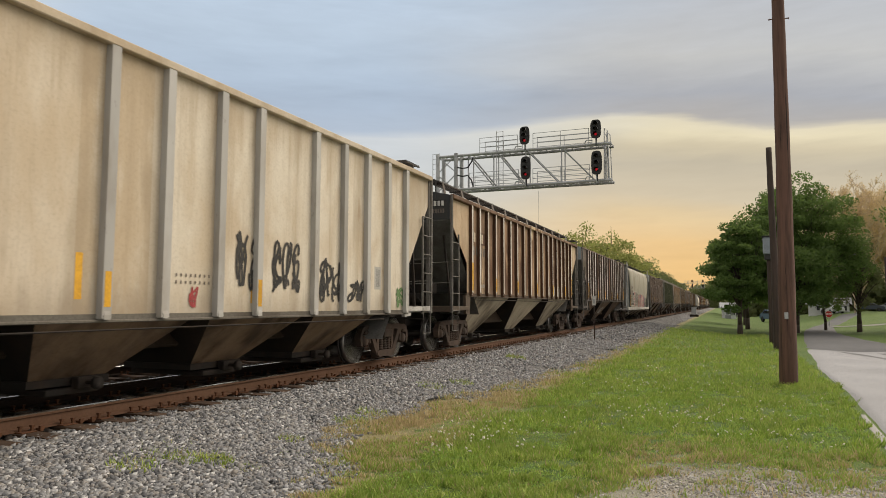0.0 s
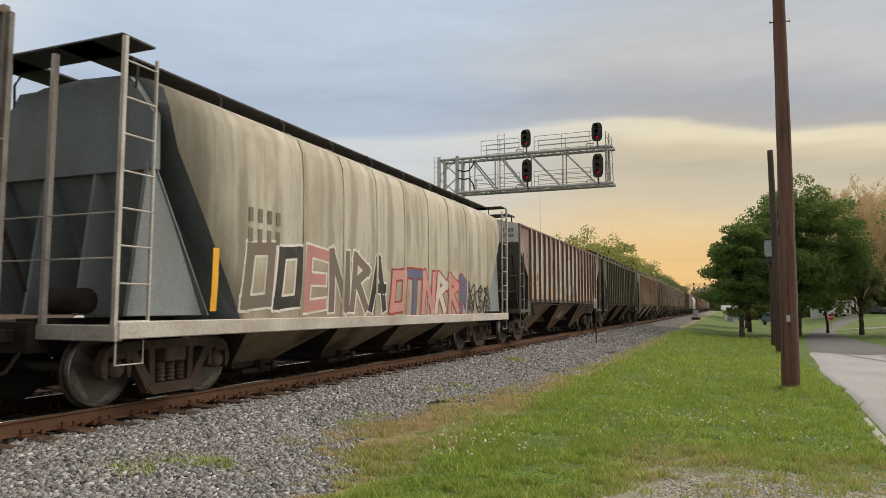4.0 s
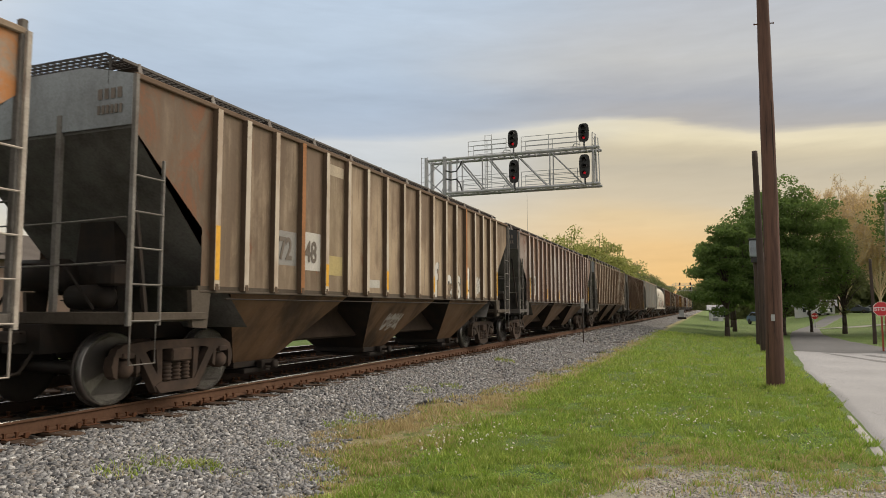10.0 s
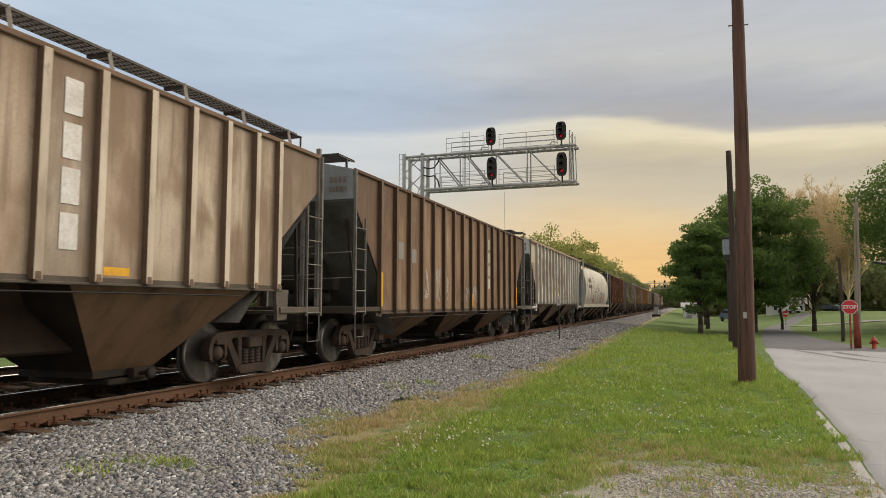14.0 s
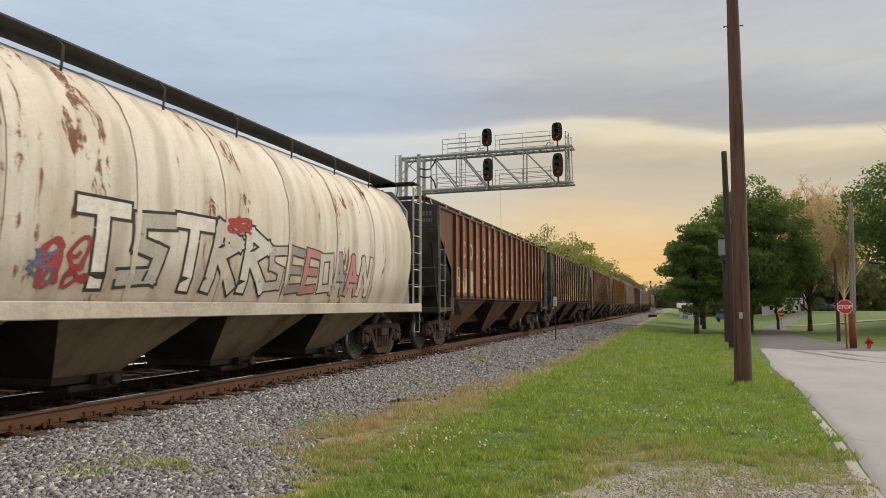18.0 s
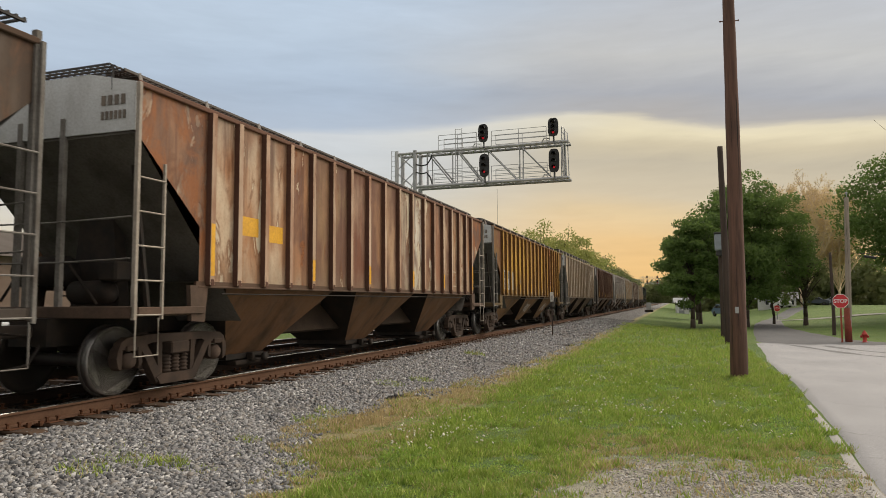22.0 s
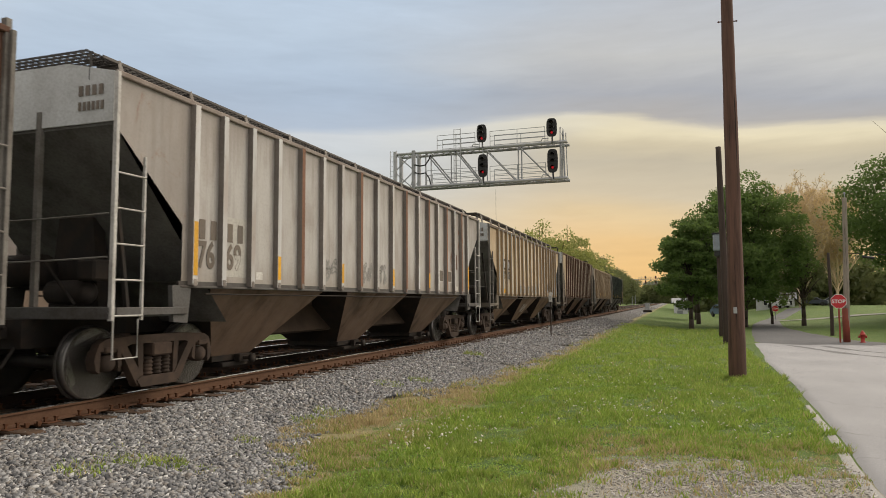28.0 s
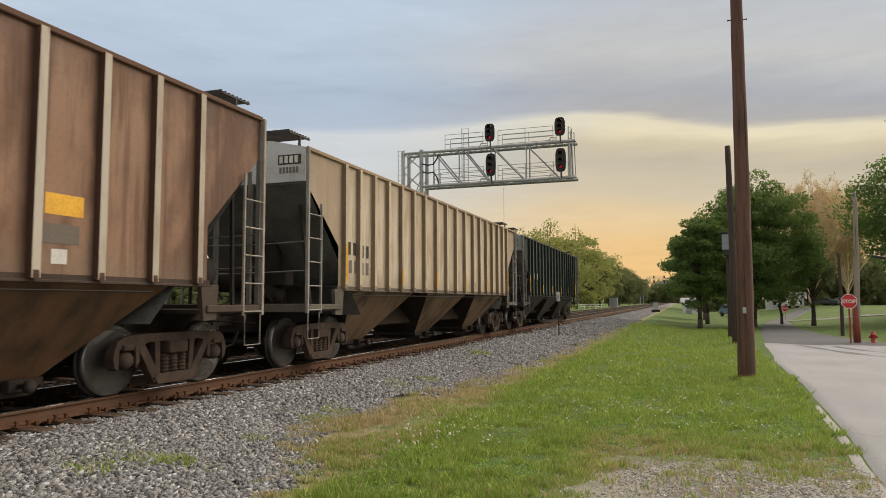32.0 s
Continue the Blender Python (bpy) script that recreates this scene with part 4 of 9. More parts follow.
def hopper_car(spec, start, length):
    """A rib-sided covered hopper; its origin is the corner of the leading end at the rails."""
    name = spec["name"]
    zs, ze = spec.get("zs", 1.48), spec.get("ze", 4.12)
    car = thing("hopper_car", pose(0, start, 0), spec["label"], "freight car", "cars of the train")
    ribs = spec.get("ribs") or rib_places(length)
    n, y0 = len(ribs), ribs[0]
    cells = ((ribs[0], ribs[-1], n - 1),) if spec.get("ribs") else ((ribs[0], ribs[6], 6), (ribs[6], ribs[11], 5), (ribs[11], ribs[17], 6))
    mat = car_paint(name + "_paint", cells=cells, z0=zs, **{"crown": (ze, 0.95, tuple(0.8 * c for c in spec["paint"]["stain"]), 0.5), **spec["paint"]})
    ribm = spec.get("rib")
    mrib = rib_paint(name + "_rib", *ribm[:3], spec.get("ribtop")) if ribm else mat
    base, stain = spec["paint"]["base"], spec["paint"]["stain"]
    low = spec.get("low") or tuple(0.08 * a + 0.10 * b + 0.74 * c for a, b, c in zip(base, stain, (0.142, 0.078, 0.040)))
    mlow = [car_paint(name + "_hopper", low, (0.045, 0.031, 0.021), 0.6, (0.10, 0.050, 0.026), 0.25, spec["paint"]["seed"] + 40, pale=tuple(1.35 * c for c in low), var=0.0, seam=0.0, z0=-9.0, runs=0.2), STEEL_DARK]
    mend = spec.get("end", END_WHITE)
    mframe = worn(name + "_frame", spec.get("frame", (0.20, 0.19, 0.175)), (0.07, 0.055, 0.045), 0.6, 2.5, 0.75)
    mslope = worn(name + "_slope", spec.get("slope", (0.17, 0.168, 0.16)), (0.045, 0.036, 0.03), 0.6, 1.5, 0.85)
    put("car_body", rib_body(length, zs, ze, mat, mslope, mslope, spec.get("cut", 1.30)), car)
    if spec.get("corner"):
        mcorner = car_paint(name + "_corner", **spec["corner"])
        for tail in (False, True) if spec.get("tail") else (False,):
            bm = bmesh.new()
            shape = [(0.07, ze - 0.10), (0.07, ze - 0.64), (1.28, zs + 0.84), (1.28, zs + 0.06), (y0 - 0.06, zs + 0.06), (y0 - 0.06, ze - 0.10)]
            prism(bm, [(length - a, b) for a, b in reversed(shape)] if tail else shape, 1.498, 1.5035)
            part("corner_sheet", bm, mcorner, car, "paler peeling corner sheet")
    # light panel on the upper end
    for m in (pose(0, 0, 0), pose(0, length, 0, 0, 0, 180)):
        bm = bmesh.new()
        h = spec.get("endh", 0.62)
        prism(bm, [(-1.49, ze - h), (1.49, ze - h), (1.49, ze), (0.75, ze + 0.165), (-0.75, ze + 0.165), (-1.49, ze)], 0.035, 0.058, "y")
        part("end_panel", bm, mend, car, "", m)
    # rib flanks in darkened stain colour: their shade is painted in
    mside = mrib if spec.get("chord") == "body" and name != "umber" else worn(name + "_rib_side_shade", tuple(0.75 * c for c in stain), tuple(0.45 * c for c in stain), 0.6, 1.5, 0.85)
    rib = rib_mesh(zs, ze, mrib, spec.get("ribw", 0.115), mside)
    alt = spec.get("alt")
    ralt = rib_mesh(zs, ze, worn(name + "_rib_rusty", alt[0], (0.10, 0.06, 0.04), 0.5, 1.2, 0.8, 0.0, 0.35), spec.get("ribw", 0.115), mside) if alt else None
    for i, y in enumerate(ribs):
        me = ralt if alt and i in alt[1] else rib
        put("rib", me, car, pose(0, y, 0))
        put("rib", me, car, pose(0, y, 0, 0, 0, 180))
        if i in spec.get("reflect", (0, 4, 7, 10, 13, 17)):
            zt = zs + (0.86 if i in (0, n - 1) else 0.50)
            bm = bmesh.new()
            box(bm, 1.5925, 1.5955, y - 0.043, y + 0.043, zs + 0.11, zt)
            part("reflector_strip", bm, YELLOW, car, "yellow reflective strip")
    # sill paint cut down for the shade under the side, with grime over it
    sill_parts(car, length, zs, worn(name + "_sill", tuple(0.22 * c + 0.02 for c in base), (0.05, 0.035, 0.025), 0.6, 1.0, 0.8))
    for s in (-1, 1):
        bm = bmesh.new()
        box(bm, *sorted((s * 1.495, s * (1.60 if spec.get("chord") == "body" else 1.545))), 0.04, length - 0.04, ze - (0.09 if spec.get("chord") else 0.06), ze + 0.015, 0, 0.012)
        part("top_chord", bm, mat if spec.get("chord") == "body" else worn(name + "_chord", spec.get("chord", tuple(0.9 * c for c in stain)), (0.10, 0.06, 0.04), 0.5, 1.0, 0.8), car)
    bays = spec.get("bays", 3)
    pitch = (length - 3.7 * 2) / (bays - 1)
    for i in range(bays):
        yc = 3.7 + i * pitch
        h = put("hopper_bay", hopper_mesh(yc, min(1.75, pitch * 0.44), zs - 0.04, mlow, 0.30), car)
        put("outlet_gate", OUTLET, h, pose(0, yc, 0))
    bm = bmesh.new()
    box(bm, -0.30, 0.30, 0.2, length - 0.2, 0.78, 1.06)
    part("centre_sill", bm, STEEL_DARK, car)
    bm = bmesh.new()
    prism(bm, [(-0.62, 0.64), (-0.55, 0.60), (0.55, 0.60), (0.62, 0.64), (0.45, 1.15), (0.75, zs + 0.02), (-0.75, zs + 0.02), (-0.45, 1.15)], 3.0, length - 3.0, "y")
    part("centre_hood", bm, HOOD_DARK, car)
    bm = bmesh.new()
    box(bm, -0.36, 0.36, 0.9, length - 0.9, ze + 0.15, ze + 0.29, 0, 0.03)
    for y in np.arange(1.4, length - 1.2, 1.15):
        box(bm, -0.44, 0.44, y - 0.04, y + 0.04, ze + 0.16, ze + 0.33)
    part("roof_hatch", bm, mat, car)
    if spec.get("walk", True):
        hi = spec.get("walkz", 0.42)
        for s in (-1, 1):
            bm = bmesh.new()
            xw = s * (spec.get("walkx", 1.10) + 0.012)
            box(bm, xw - 0.012, xw + 0.012, 0.22, length - 0.22, ze + hi - 0.035, ze + hi + 0.004, 0, 0.004)
            part("walkway_edge", bm, WALK_EDGE, car)
        put("running_board", grate_mesh(length, spec.get("walkx", 1.10), ze + hi, 12, GRATE, ze + 0.12), car)
    else:
        for ya in (-0.05, length - 0.65):
            for y in np.linspace(ya, ya + 0.7, 8):
                put("walkway_slat", SLAT, car, pose(0.2, y, ze + 0.30))
            for x in (-0.8, 0.2, 1.2):
                put("walkway_bracket", BRACKET, car, pose(x, ya, ze))
    lad = ladder_mesh(mframe if not spec.get("lad") else worn(name + "_ladder", spec["lad"], (0.15, 0.12, 0.1), 0.5, 2.5, 0.7), ze - 0.02, ze - 0.98)
    put_ladder(car, lad)
    put_ladder(car, lad, pose(0, length, 0, 0, 0, 180))
    mir = Matrix.Diagonal((-1, 1, 1, 1))
    for m in (mir, Matrix.Translation((0, length, 0)) @ Matrix.Diagonal((1, -1, 1, 1))):
        put_ladder(car, lad, m)
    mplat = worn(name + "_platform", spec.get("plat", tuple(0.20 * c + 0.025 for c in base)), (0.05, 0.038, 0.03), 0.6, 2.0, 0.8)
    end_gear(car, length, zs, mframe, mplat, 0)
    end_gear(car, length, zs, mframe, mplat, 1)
    add_truck(car, 1.40)
    add_truck(car, length - 1.40)
    return car


def tank_section(boxy):
    """Half outline (x, z) of a rounded hopper body, from the sill to the roof."""
    if boxy:
        return [(1.50, 0.98), (1.535, 1.5), (1.55, 2.4), (1.54, 3.2), (1.50, 3.72), (1.40, 3.95), (1.15, 4.10), (0.75, 4.20), (0.0, 4.24)]
    return [(1.36, 1.20), (1.50, 1.6), (1.575, 2.1), (1.59, 2.55), (1.55, 3.0), (1.43, 3.4), (1.25, 3.72), (0.98, 4.0), (0.62, 4.20), (0.0, 4.28)]


def tank_car(spec, start, length):
    """A smooth, round-sided covered hopper."""
    name = spec["name"]
    car = thing("round_hopper_car", pose(0, start, 0), spec["label"], "freight car", "cars of the train")
    mat = car_paint(name + "_paint", **spec["paint"])
    mend = worn(name + "_end", spec["endcol"], (0.14, 0.13, 0.12), 0.4, 1.5, 0.75, 0.0, 0.5)
    mlow = [car_paint(name + "_hopper", (0.19, 0.145, 0.100), (0.05, 0.036, 0.025), 0.6, (0.11, 0.055, 0.03), 0.25, spec["paint"]["seed"] + 40, var=0.0, seam=0.0, z0=-9.0, runs=0.2), STEEL_DARK]
    half = tank_section(spec["boxy"])
    ring = [(-x, z) for x, z in half] + [(x, z) for x, z in half[-2::-1]]
    y0 = 0.75
    bm = bmesh.new()
    slant = 1.5 if spec["boxy"] else 0.25
    rings = []
    stations = [y0, *np.linspace(y0 + slant + 0.2, length - y0 - slant - 0.2, 9), length - y0]
    for i, y in enumerate(stations):
        row = []
        for x, z in ring:
            yy = y
            low = max(0.0, (3.4 - z) / 2.4) if spec["boxy"] else max(0.0, 1 - z / 3.9) * 0.9
            if i == 0:
                yy = y + slant * low
            if i == len(stations) - 1:
                yy = y - slant * low
            row.append(bm.verts.new((x, yy, z)))
        rings.append(row)
    for a, b in zip(rings[:-1], rings[1:]):
        for j in range(len(ring) - 1):
            f = bm.faces.new((a[j], a[j + 1], b[j + 1], b[j]))
            f.smooth = True
    bm.faces.new(rings[0]).material_index = 1
    bm.faces.new(rings[-1]).material_index = 1
    part("car_body", bm, [mat, mend], car)
    # weld bands round the shell
    for y in stations[2:-2]:
        bm = bmesh.new()
        for j in range(len(ring) - 1):
            (xa, za), (xb, zb) = ring[j], ring[j + 1]
            vs = [bm.verts.new(p) for p in ((xa * 1.006, y - 0.04, za * 1.003), (xb * 1.006, y - 0.04, zb * 1.003), (xb * 1.006, y + 0.04, zb * 1.003), (xa * 1.006, y + 0.04, za * 1.003))]
            bm.faces.new(vs).smooth = True
        part("shell_band", bm, mat, car)
    sl = worn(name + "_sill", spec["sillcol"], (0.2, 0.16, 0.12), 0.5, 1.2, 0.75)
    zs = half[0][1]
    for s in (-1, 1):
        bm = bmesh.new()
        box(bm, *sorted((s * 1.42, s * 1.58)), 0.05, length - 0.05, zs - 0.14, zs + 0.06, 0, 0.012)
        part("side_sill", bm, sl, car)
    for m in (pose(0, 0, 0), pose(0, length, 0, 0, 0, 180)):
        # end bulkhead with sloping braces
        bm = bmesh.new()
        prism(bm, [(-1.42, 2.9), (1.42, 2.9), (1.40, 3.6), (1.0, 4.1), (-1.0, 4.1), (-1.40, 3.6)], 0.60, 0.72, "y")
        part("end_bulkhead", bm, mend, car, "", m)
        for s in (-1, 1):
            bm = bmesh.new()
            prism(bm, [(0.35, 1.1), (1.6, 1.1), (0.70, 3.0), (0.60, 3.0)], *sorted((s * 1.30, s * 1.36)))
            part("side_brace", bm, mend, car, "", m)
            bm = bmesh.new()
            prism(bm, [(0.4, 1.1), (1.5, 1.1), (0.75, 2.9), (0.62, 2.9)], *sorted((s * 0.42, s * 0.47)))
            part("inner_brace", bm, mend, car, "", m)
        bm = bmesh.new()
        prism(bm, [(0.66, 3.0), (0.68, 3.0), (1.72, 1.1), (1.70, 1.1)], -1.38, 1.38)
        part("slope_sheet", bm, mend, car, "", m)
        for x in (-0.45, 0.38):
            bm = bmesh.new()
            box(bm, x - 0.035, x + 0.035, 0.0, 0.07, 1.0, 4.28, 0, 0.006)
            part("end_post", bm, sl, car, "", m)
        for z in (2.28, 1.76):
            bm = bmesh.new()
            rod(bm, (-1.5, 0.02, z), (1.5, 0.02, z), 0.012)
            part("hand_rail", bm, sl, car, "", m)
        bm = bmesh.new()
        box(bm, -1.56, 1.56, 0.0, 0.12, zs - 0.16, zs + 0.02, 0, 0.01)
        box(bm, -1.5, 1.5, 0.1, 1.4, zs - 0.05, zs)
        part("end_frame", bm, sl, car, "", m)
        bm = bmesh.new()
        lathe(bm, [(-0.35, 0.0), (-0.35, 0.16), (0.25, 0.16), (0.32, 0.08), (0.32, 0.0)], 12, "x", 0, (0.35, 0.45, zs + 0.3))
        tube(bm, [(-0.9, 0.3, 3.0), (-0.8, 0.25, 2.4), (-0.3, 0.3, 1.4)], 0.03)
        part("brake_gear", bm, STEEL_DARK if spec["boxy"] else mend, car, "", m)
        put("coupler", COUPLER, car, m)
    bm = bmesh.new()
    zr = 4.36
    for s in (-1, 1):
        box(bm, *sorted((s * 0.42, s * 1.0)), 0.0, length, zr - 0.012, zr + 0.012)
        for y in np.linspace(0.6, length - 0.6, 10):
            tube(bm, [(s * 1.0, y, zr), (s * 1.12, y, zr - 0.12), (s * 1.10, y, zr - 0.42)], 0.018, 5)
    for ya in (0.0, length - 0.5):
        box(bm, -1.5, 1.5, ya, ya + 0.5, zr - 0.012, zr + 0.012)
    part("running_board", bm, GRATE, car)
    lad = ladder_mesh(worn(name + "_ladder", spec.get("lad", (0.45, 0.44, 0.41)), (0.2, 0.17, 0.14), 0.5, 2.0, 0.7), 4.34, 4.2, 1.52, zs)
    put_ladder(car, lad)
    put_ladder(car, lad, pose(0, length, 0, 0, 0, 180))
    put_ladder(car, lad, Matrix.Translation((0, length, 0)) @ Matrix.Diagonal((1, -1, 1, 1)))
    bm = bmesh.new()
    box(bm, -0.30, 0.30, 0.2, length - 0.2, 0.78, 1.06)
    part("centre_sill", bm, STEEL_DARK, car)
    bays = 4
    for i in range(bays):
        yc = 3.7 + i * (length - 7.4) / (bays - 1)
        h = put("hopper_bay", hopper_mesh(yc, 1.25, zs - 0.10, mlow, 0.30), car)
        put("outlet_gate", OUTLET, h, pose(0, yc, 0))
    add_truck(car, 1.40)
    add_truck(car, length - 1.40)
    return car


def P(base, stain, amt=0.5, rust_amt=0.2, rust=(0.16, 0.075, 0.04), **kw):
    return dict(base=base, stain=stain, stain_amt=amt, rust_amt=rust_amt, rust=rust, **kw)


CREAM_RIB = ((0.40, 0.39, 0.37), (0.26, 0.23, 0.19), 0.5)
TRAIN = [
    (-0.25, 15.1, "rib", dict(name="cream", label="cream covered hopper car with tan streaks, grey ribs and black graffiti", zs=1.06, ze=4.20, ribs=[1.45, 2.40, 3.35, 4.45, 5.90, 6.76, 7.75, 8.60, 10.12, 11.07, 11.96, 12.84, 13.71], reflect=(4, 7), walk=False, chord="body",
          paint=P((0.63, 0.57, 0.47), (0.47, 0.37, 0.25), 0.28, 0.10, (0.27, 0.16, 0.09), seed=1, panels=((4, (0.44, 0.34, 0.225), 0.8), (3, (0.56, 0.47, 0.36), 0.6)), pale=(0.68, 0.63, 0.54), var=0.25, seam=0.15), rib=CREAM_RIB, plat=(0.55, 0.53, 0.5), bays=4, ribw=0.14)),
    (16.15, 0, "rib", dict(name="umber", label="dark rust-brown covered hopper car with pale ribs and roof walkway", ze=4.0, reflect=(0, 3, 6, 9, 12, 15, 17), chord="body", tail=True, corner=P((0.58, 0.46, 0.32), (0.38, 0.26, 0.16), 0.35, 0.22, (0.25, 0.12, 0.06), seed=72, seam=0.0),
          paint=P((0.36, 0.235, 0.14), (0.125, 0.066, 0.040), 0.75, 0.20, (0.27, 0.13, 0.06), seed=2, peel=((0.56, 0.44, 0.28), 0.63), runs=1.5, crown=(4.0, 1.7, (0.155, 0.095, 0.062), 0.5), panels=((0, (0.33, 0.22, 0.13), 0.7), (1, (0.46, 0.34, 0.22), 0.8), (2, (0.14, 0.070, 0.042), 0.9), (3, (0.20, 0.115, 0.066), 0.8), (4, (0.58, 0.38, 0.23), 0.9), (5, (0.27, 0.125, 0.066), 0.8), (14, (0.42, 0.30, 0.19), 0.7), (15, (0.44, 0.32, 0.20), 0.8), (16, (0.40, 0.29, 0.18), 0.7)), pale=(0.60, 0.45, 0.28), var=0.8, seam=0.35), low=(0.42, 0.36, 0.275), rib=((0.56, 0.52, 0.46), (0.24, 0.14, 0.08), 0.5), end=END_DARK)),
    (33.89, 0, "rib", dict(name="banded", label="grey-brown covered hopper car with dark band and white ribs", walk=False, ze=4.06,
          paint=P((0.32, 0.28, 0.255), (0.15, 0.115, 0.094), 0.5, 0.22, (0.22, 0.10, 0.05), seed=3, band=(2.75, 3.4, (0.070, 0.060, 0.036)), pale=(0.43, 0.39, 0.355), var=0.8, seam=0.25), rib=((0.62, 0.60, 0.57), (0.40, 0.24, 0.15), 0.45), end=END_GREY, alt=((0.25, 0.13, 0.07), (4, 9)))),
    (51.5, 15.2, "tank", dict(name="sage", label="pale grey-green round-topped hopper car with colourful graffiti", boxy=True, endcol=(0.22, 0.26, 0.28), sillcol=(0.46, 0.44, 0.42),
          paint=P((0.43, 0.41, 0.34), (0.30, 0.27, 0.21), 0.45, 0.10, seed=4, pale=(0.50, 0.47, 0.40), var=0.4, seam=0.0))),
    (68.05, 0, "rib", dict(name="ashen", label="pale grey covered hopper car with rust streaks and outlined graffiti", ze=4.05, walk=False,
          paint=P((0.43, 0.39, 0.365), (0.23, 0.165, 0.14), 0.6, 0.32, (0.17, 0.075, 0.05), seed=5, crown=(4.05, 0.7, (0.20, 0.095, 0.062), 0.75), pale=(0.58, 0.55, 0.53), var=0.35, seam=0.55), rib=((0.46, 0.41, 0.36), (0.22, 0.13, 0.095), 0.6))),
    (85.77, 0, "rib", dict(name="olive", label="olive green covered hopper car with white stencils", ze=4.0, walk=True, reflect=(), slope=(0.085, 0.096, 0.08),
          paint=P((0.165, 0.165, 0.100), (0.085, 0.095, 0.066), 0.6, 0.10, (0.15, 0.085, 0.045), seed=6, pale=(0.29, 0.26, 0.165), var=0.5, panels=((1, (0.10, 0.118, 0.088), 0.8), (2, (0.11, 0.125, 0.092), 0.8), (3, (0.12, 0.132, 0.095), 0.8), (4, (0.13, 0.14, 0.095), 0.7), (12, (0.23, 0.19, 0.11), 0.6), (13, (0.25, 0.20, 0.12), 0.6)), seam=0.15), rib=((0.165, 0.165, 0.090), (0.055, 0.06, 0.035), 0.6), end=END_DARK)),
    (103.5, 0, "rib", dict(name="rustrib", label="tan-grey covered hopper car with orange rusty ribs and roof walkway", ze=4.0,
          paint=P((0.49, 0.44, 0.38), (0.30, 0.235, 0.17), 0.5, 0.22, (0.40, 0.175, 0.065), seed=7, crown=(4.2, 1.3, (0.30, 0.20, 0.12), 0.55), pale=(0.57, 0.54, 0.50), var=0.6, seam=0.75), ribtop=((0.44, 0.195, 0.075), 3.0), reflect=(0, 9, 17), rib=((0.56, 0.49, 0.38), (0.42, 0.22, 0.10), 0.6), low=(0.33, 0.29, 0.235), lad=(0.40, 0.36, 0.31))),
    (121.25, 0, "rib", dict(name="dun", label="dun brown covered hopper car with pale ribs and white graffiti", ze=4.02, walkz=0.30, end=END_GREY,
          paint=P((0.37, 0.285, 0.195), (0.16, 0.11, 0.075), 0.5, 0.20, (0.20, 0.085, 0.045), seed=8, panels=((0, (0.13, 0.095, 0.066), 0.9), (1, (0.13, 0.092, 0.064), 0.9), (2, (0.125, 0.09, 0.062), 0.9), (3, (0.15, 0.11, 0.076), 0.9), (4, (0.24, 0.19, 0.125), 0.8), (13, (0.34, 0.22, 0.12), 0.6)), pale=(0.48, 0.39, 0.29), var=0.7, seam=0.35), alt=((0.40, 0.18, 0.07), (3, 13)), rib=((0.52, 0.46, 0.38), (0.24, 0.15, 0.09), 0.6))),
    (138.99, 0, "rib", dict(name="mauve", label="mottled grey covered hopper car with dark rust stains", ze=3.98, walk=True, walkz=0.30, end=END_DARK,
          paint=P((0.42, 0.385, 0.36), (0.22, 0.15, 0.12), 0.5, 0.32, (0.17, 0.075, 0.045), seed=9, crown=(4.0, 0.8, (0.20, 0.105, 0.070), 0.85), panels=((1, (0.25, 0.14, 0.09), 0.9), (2, (0.25, 0.135, 0.085), 0.9), (3, (0.24, 0.13, 0.082), 0.95), (4, (0.235, 0.125, 0.082), 0.95), (8, (0.33, 0.25, 0.20), 0.5), (10, (0.33, 0.24, 0.19), 0.7), (11, (0.34, 0.25, 0.20), 0.6)), pale=(0.53, 0.51, 0.495), var=0.4, seam=0.5), rib=((0.52, 0.49, 0.47), (0.36, 0.19, 0.10), 0.5))),
    (156.65, 0, "rib", dict(name="sand", label="sandy tan covered hopper car with rust streaks and open roof walkway", ze=3.96, end=END_GREY, walkz=0.42, reflect=(),
          paint=P((0.49, 0.405, 0.31), (0.23, 0.155, 0.105), 0.62, 0.20, (0.17, 0.09, 0.055), seed=10, panels=((4, (0.36, 0.27, 0.19), 0.7), (5, (0.40, 0.29, 0.20), 0.6), (11, (0.32, 0.265, 0.215), 0.95), (10, (0.38, 0.27, 0.19), 0.6), (12, (0.40, 0.30, 0.21), 0.6)), pale=(0.58, 0.52, 0.43), var=0.5, seam=0.4), rib=((0.55, 0.48, 0.39), (0.24, 0.17, 0.12), 0.55))),
    (174.25, 0, "rib", dict(name="cocoa", label="cocoa brown covered hopper car", ribs=[1.31 + 0.868 * i for i in range(16)], zs=1.06, ze=4.0, walk=False, end=END_GREY,
          paint=P((0.26, 0.165, 0.102), (0.135, 0.082, 0.054), 0.5, 0.20, (0.20, 0.10, 0.06), seed=11, pale=(0.37, 0.26, 0.17), var=0.6, seam=0.3), reflect=(0, 8, 15), rib=((0.17, 0.12, 0.085), (0.10, 0.065, 0.045), 0.5))),
    (191.5, 0, "rib", dict(name="ivory", label="cream covered hopper car with brown rust blotches and grey ribs", zs=1.30, ze=4.10, ribs=[1.44 + 0.8775 * i for i in range(16)], walk=False, chord="body",
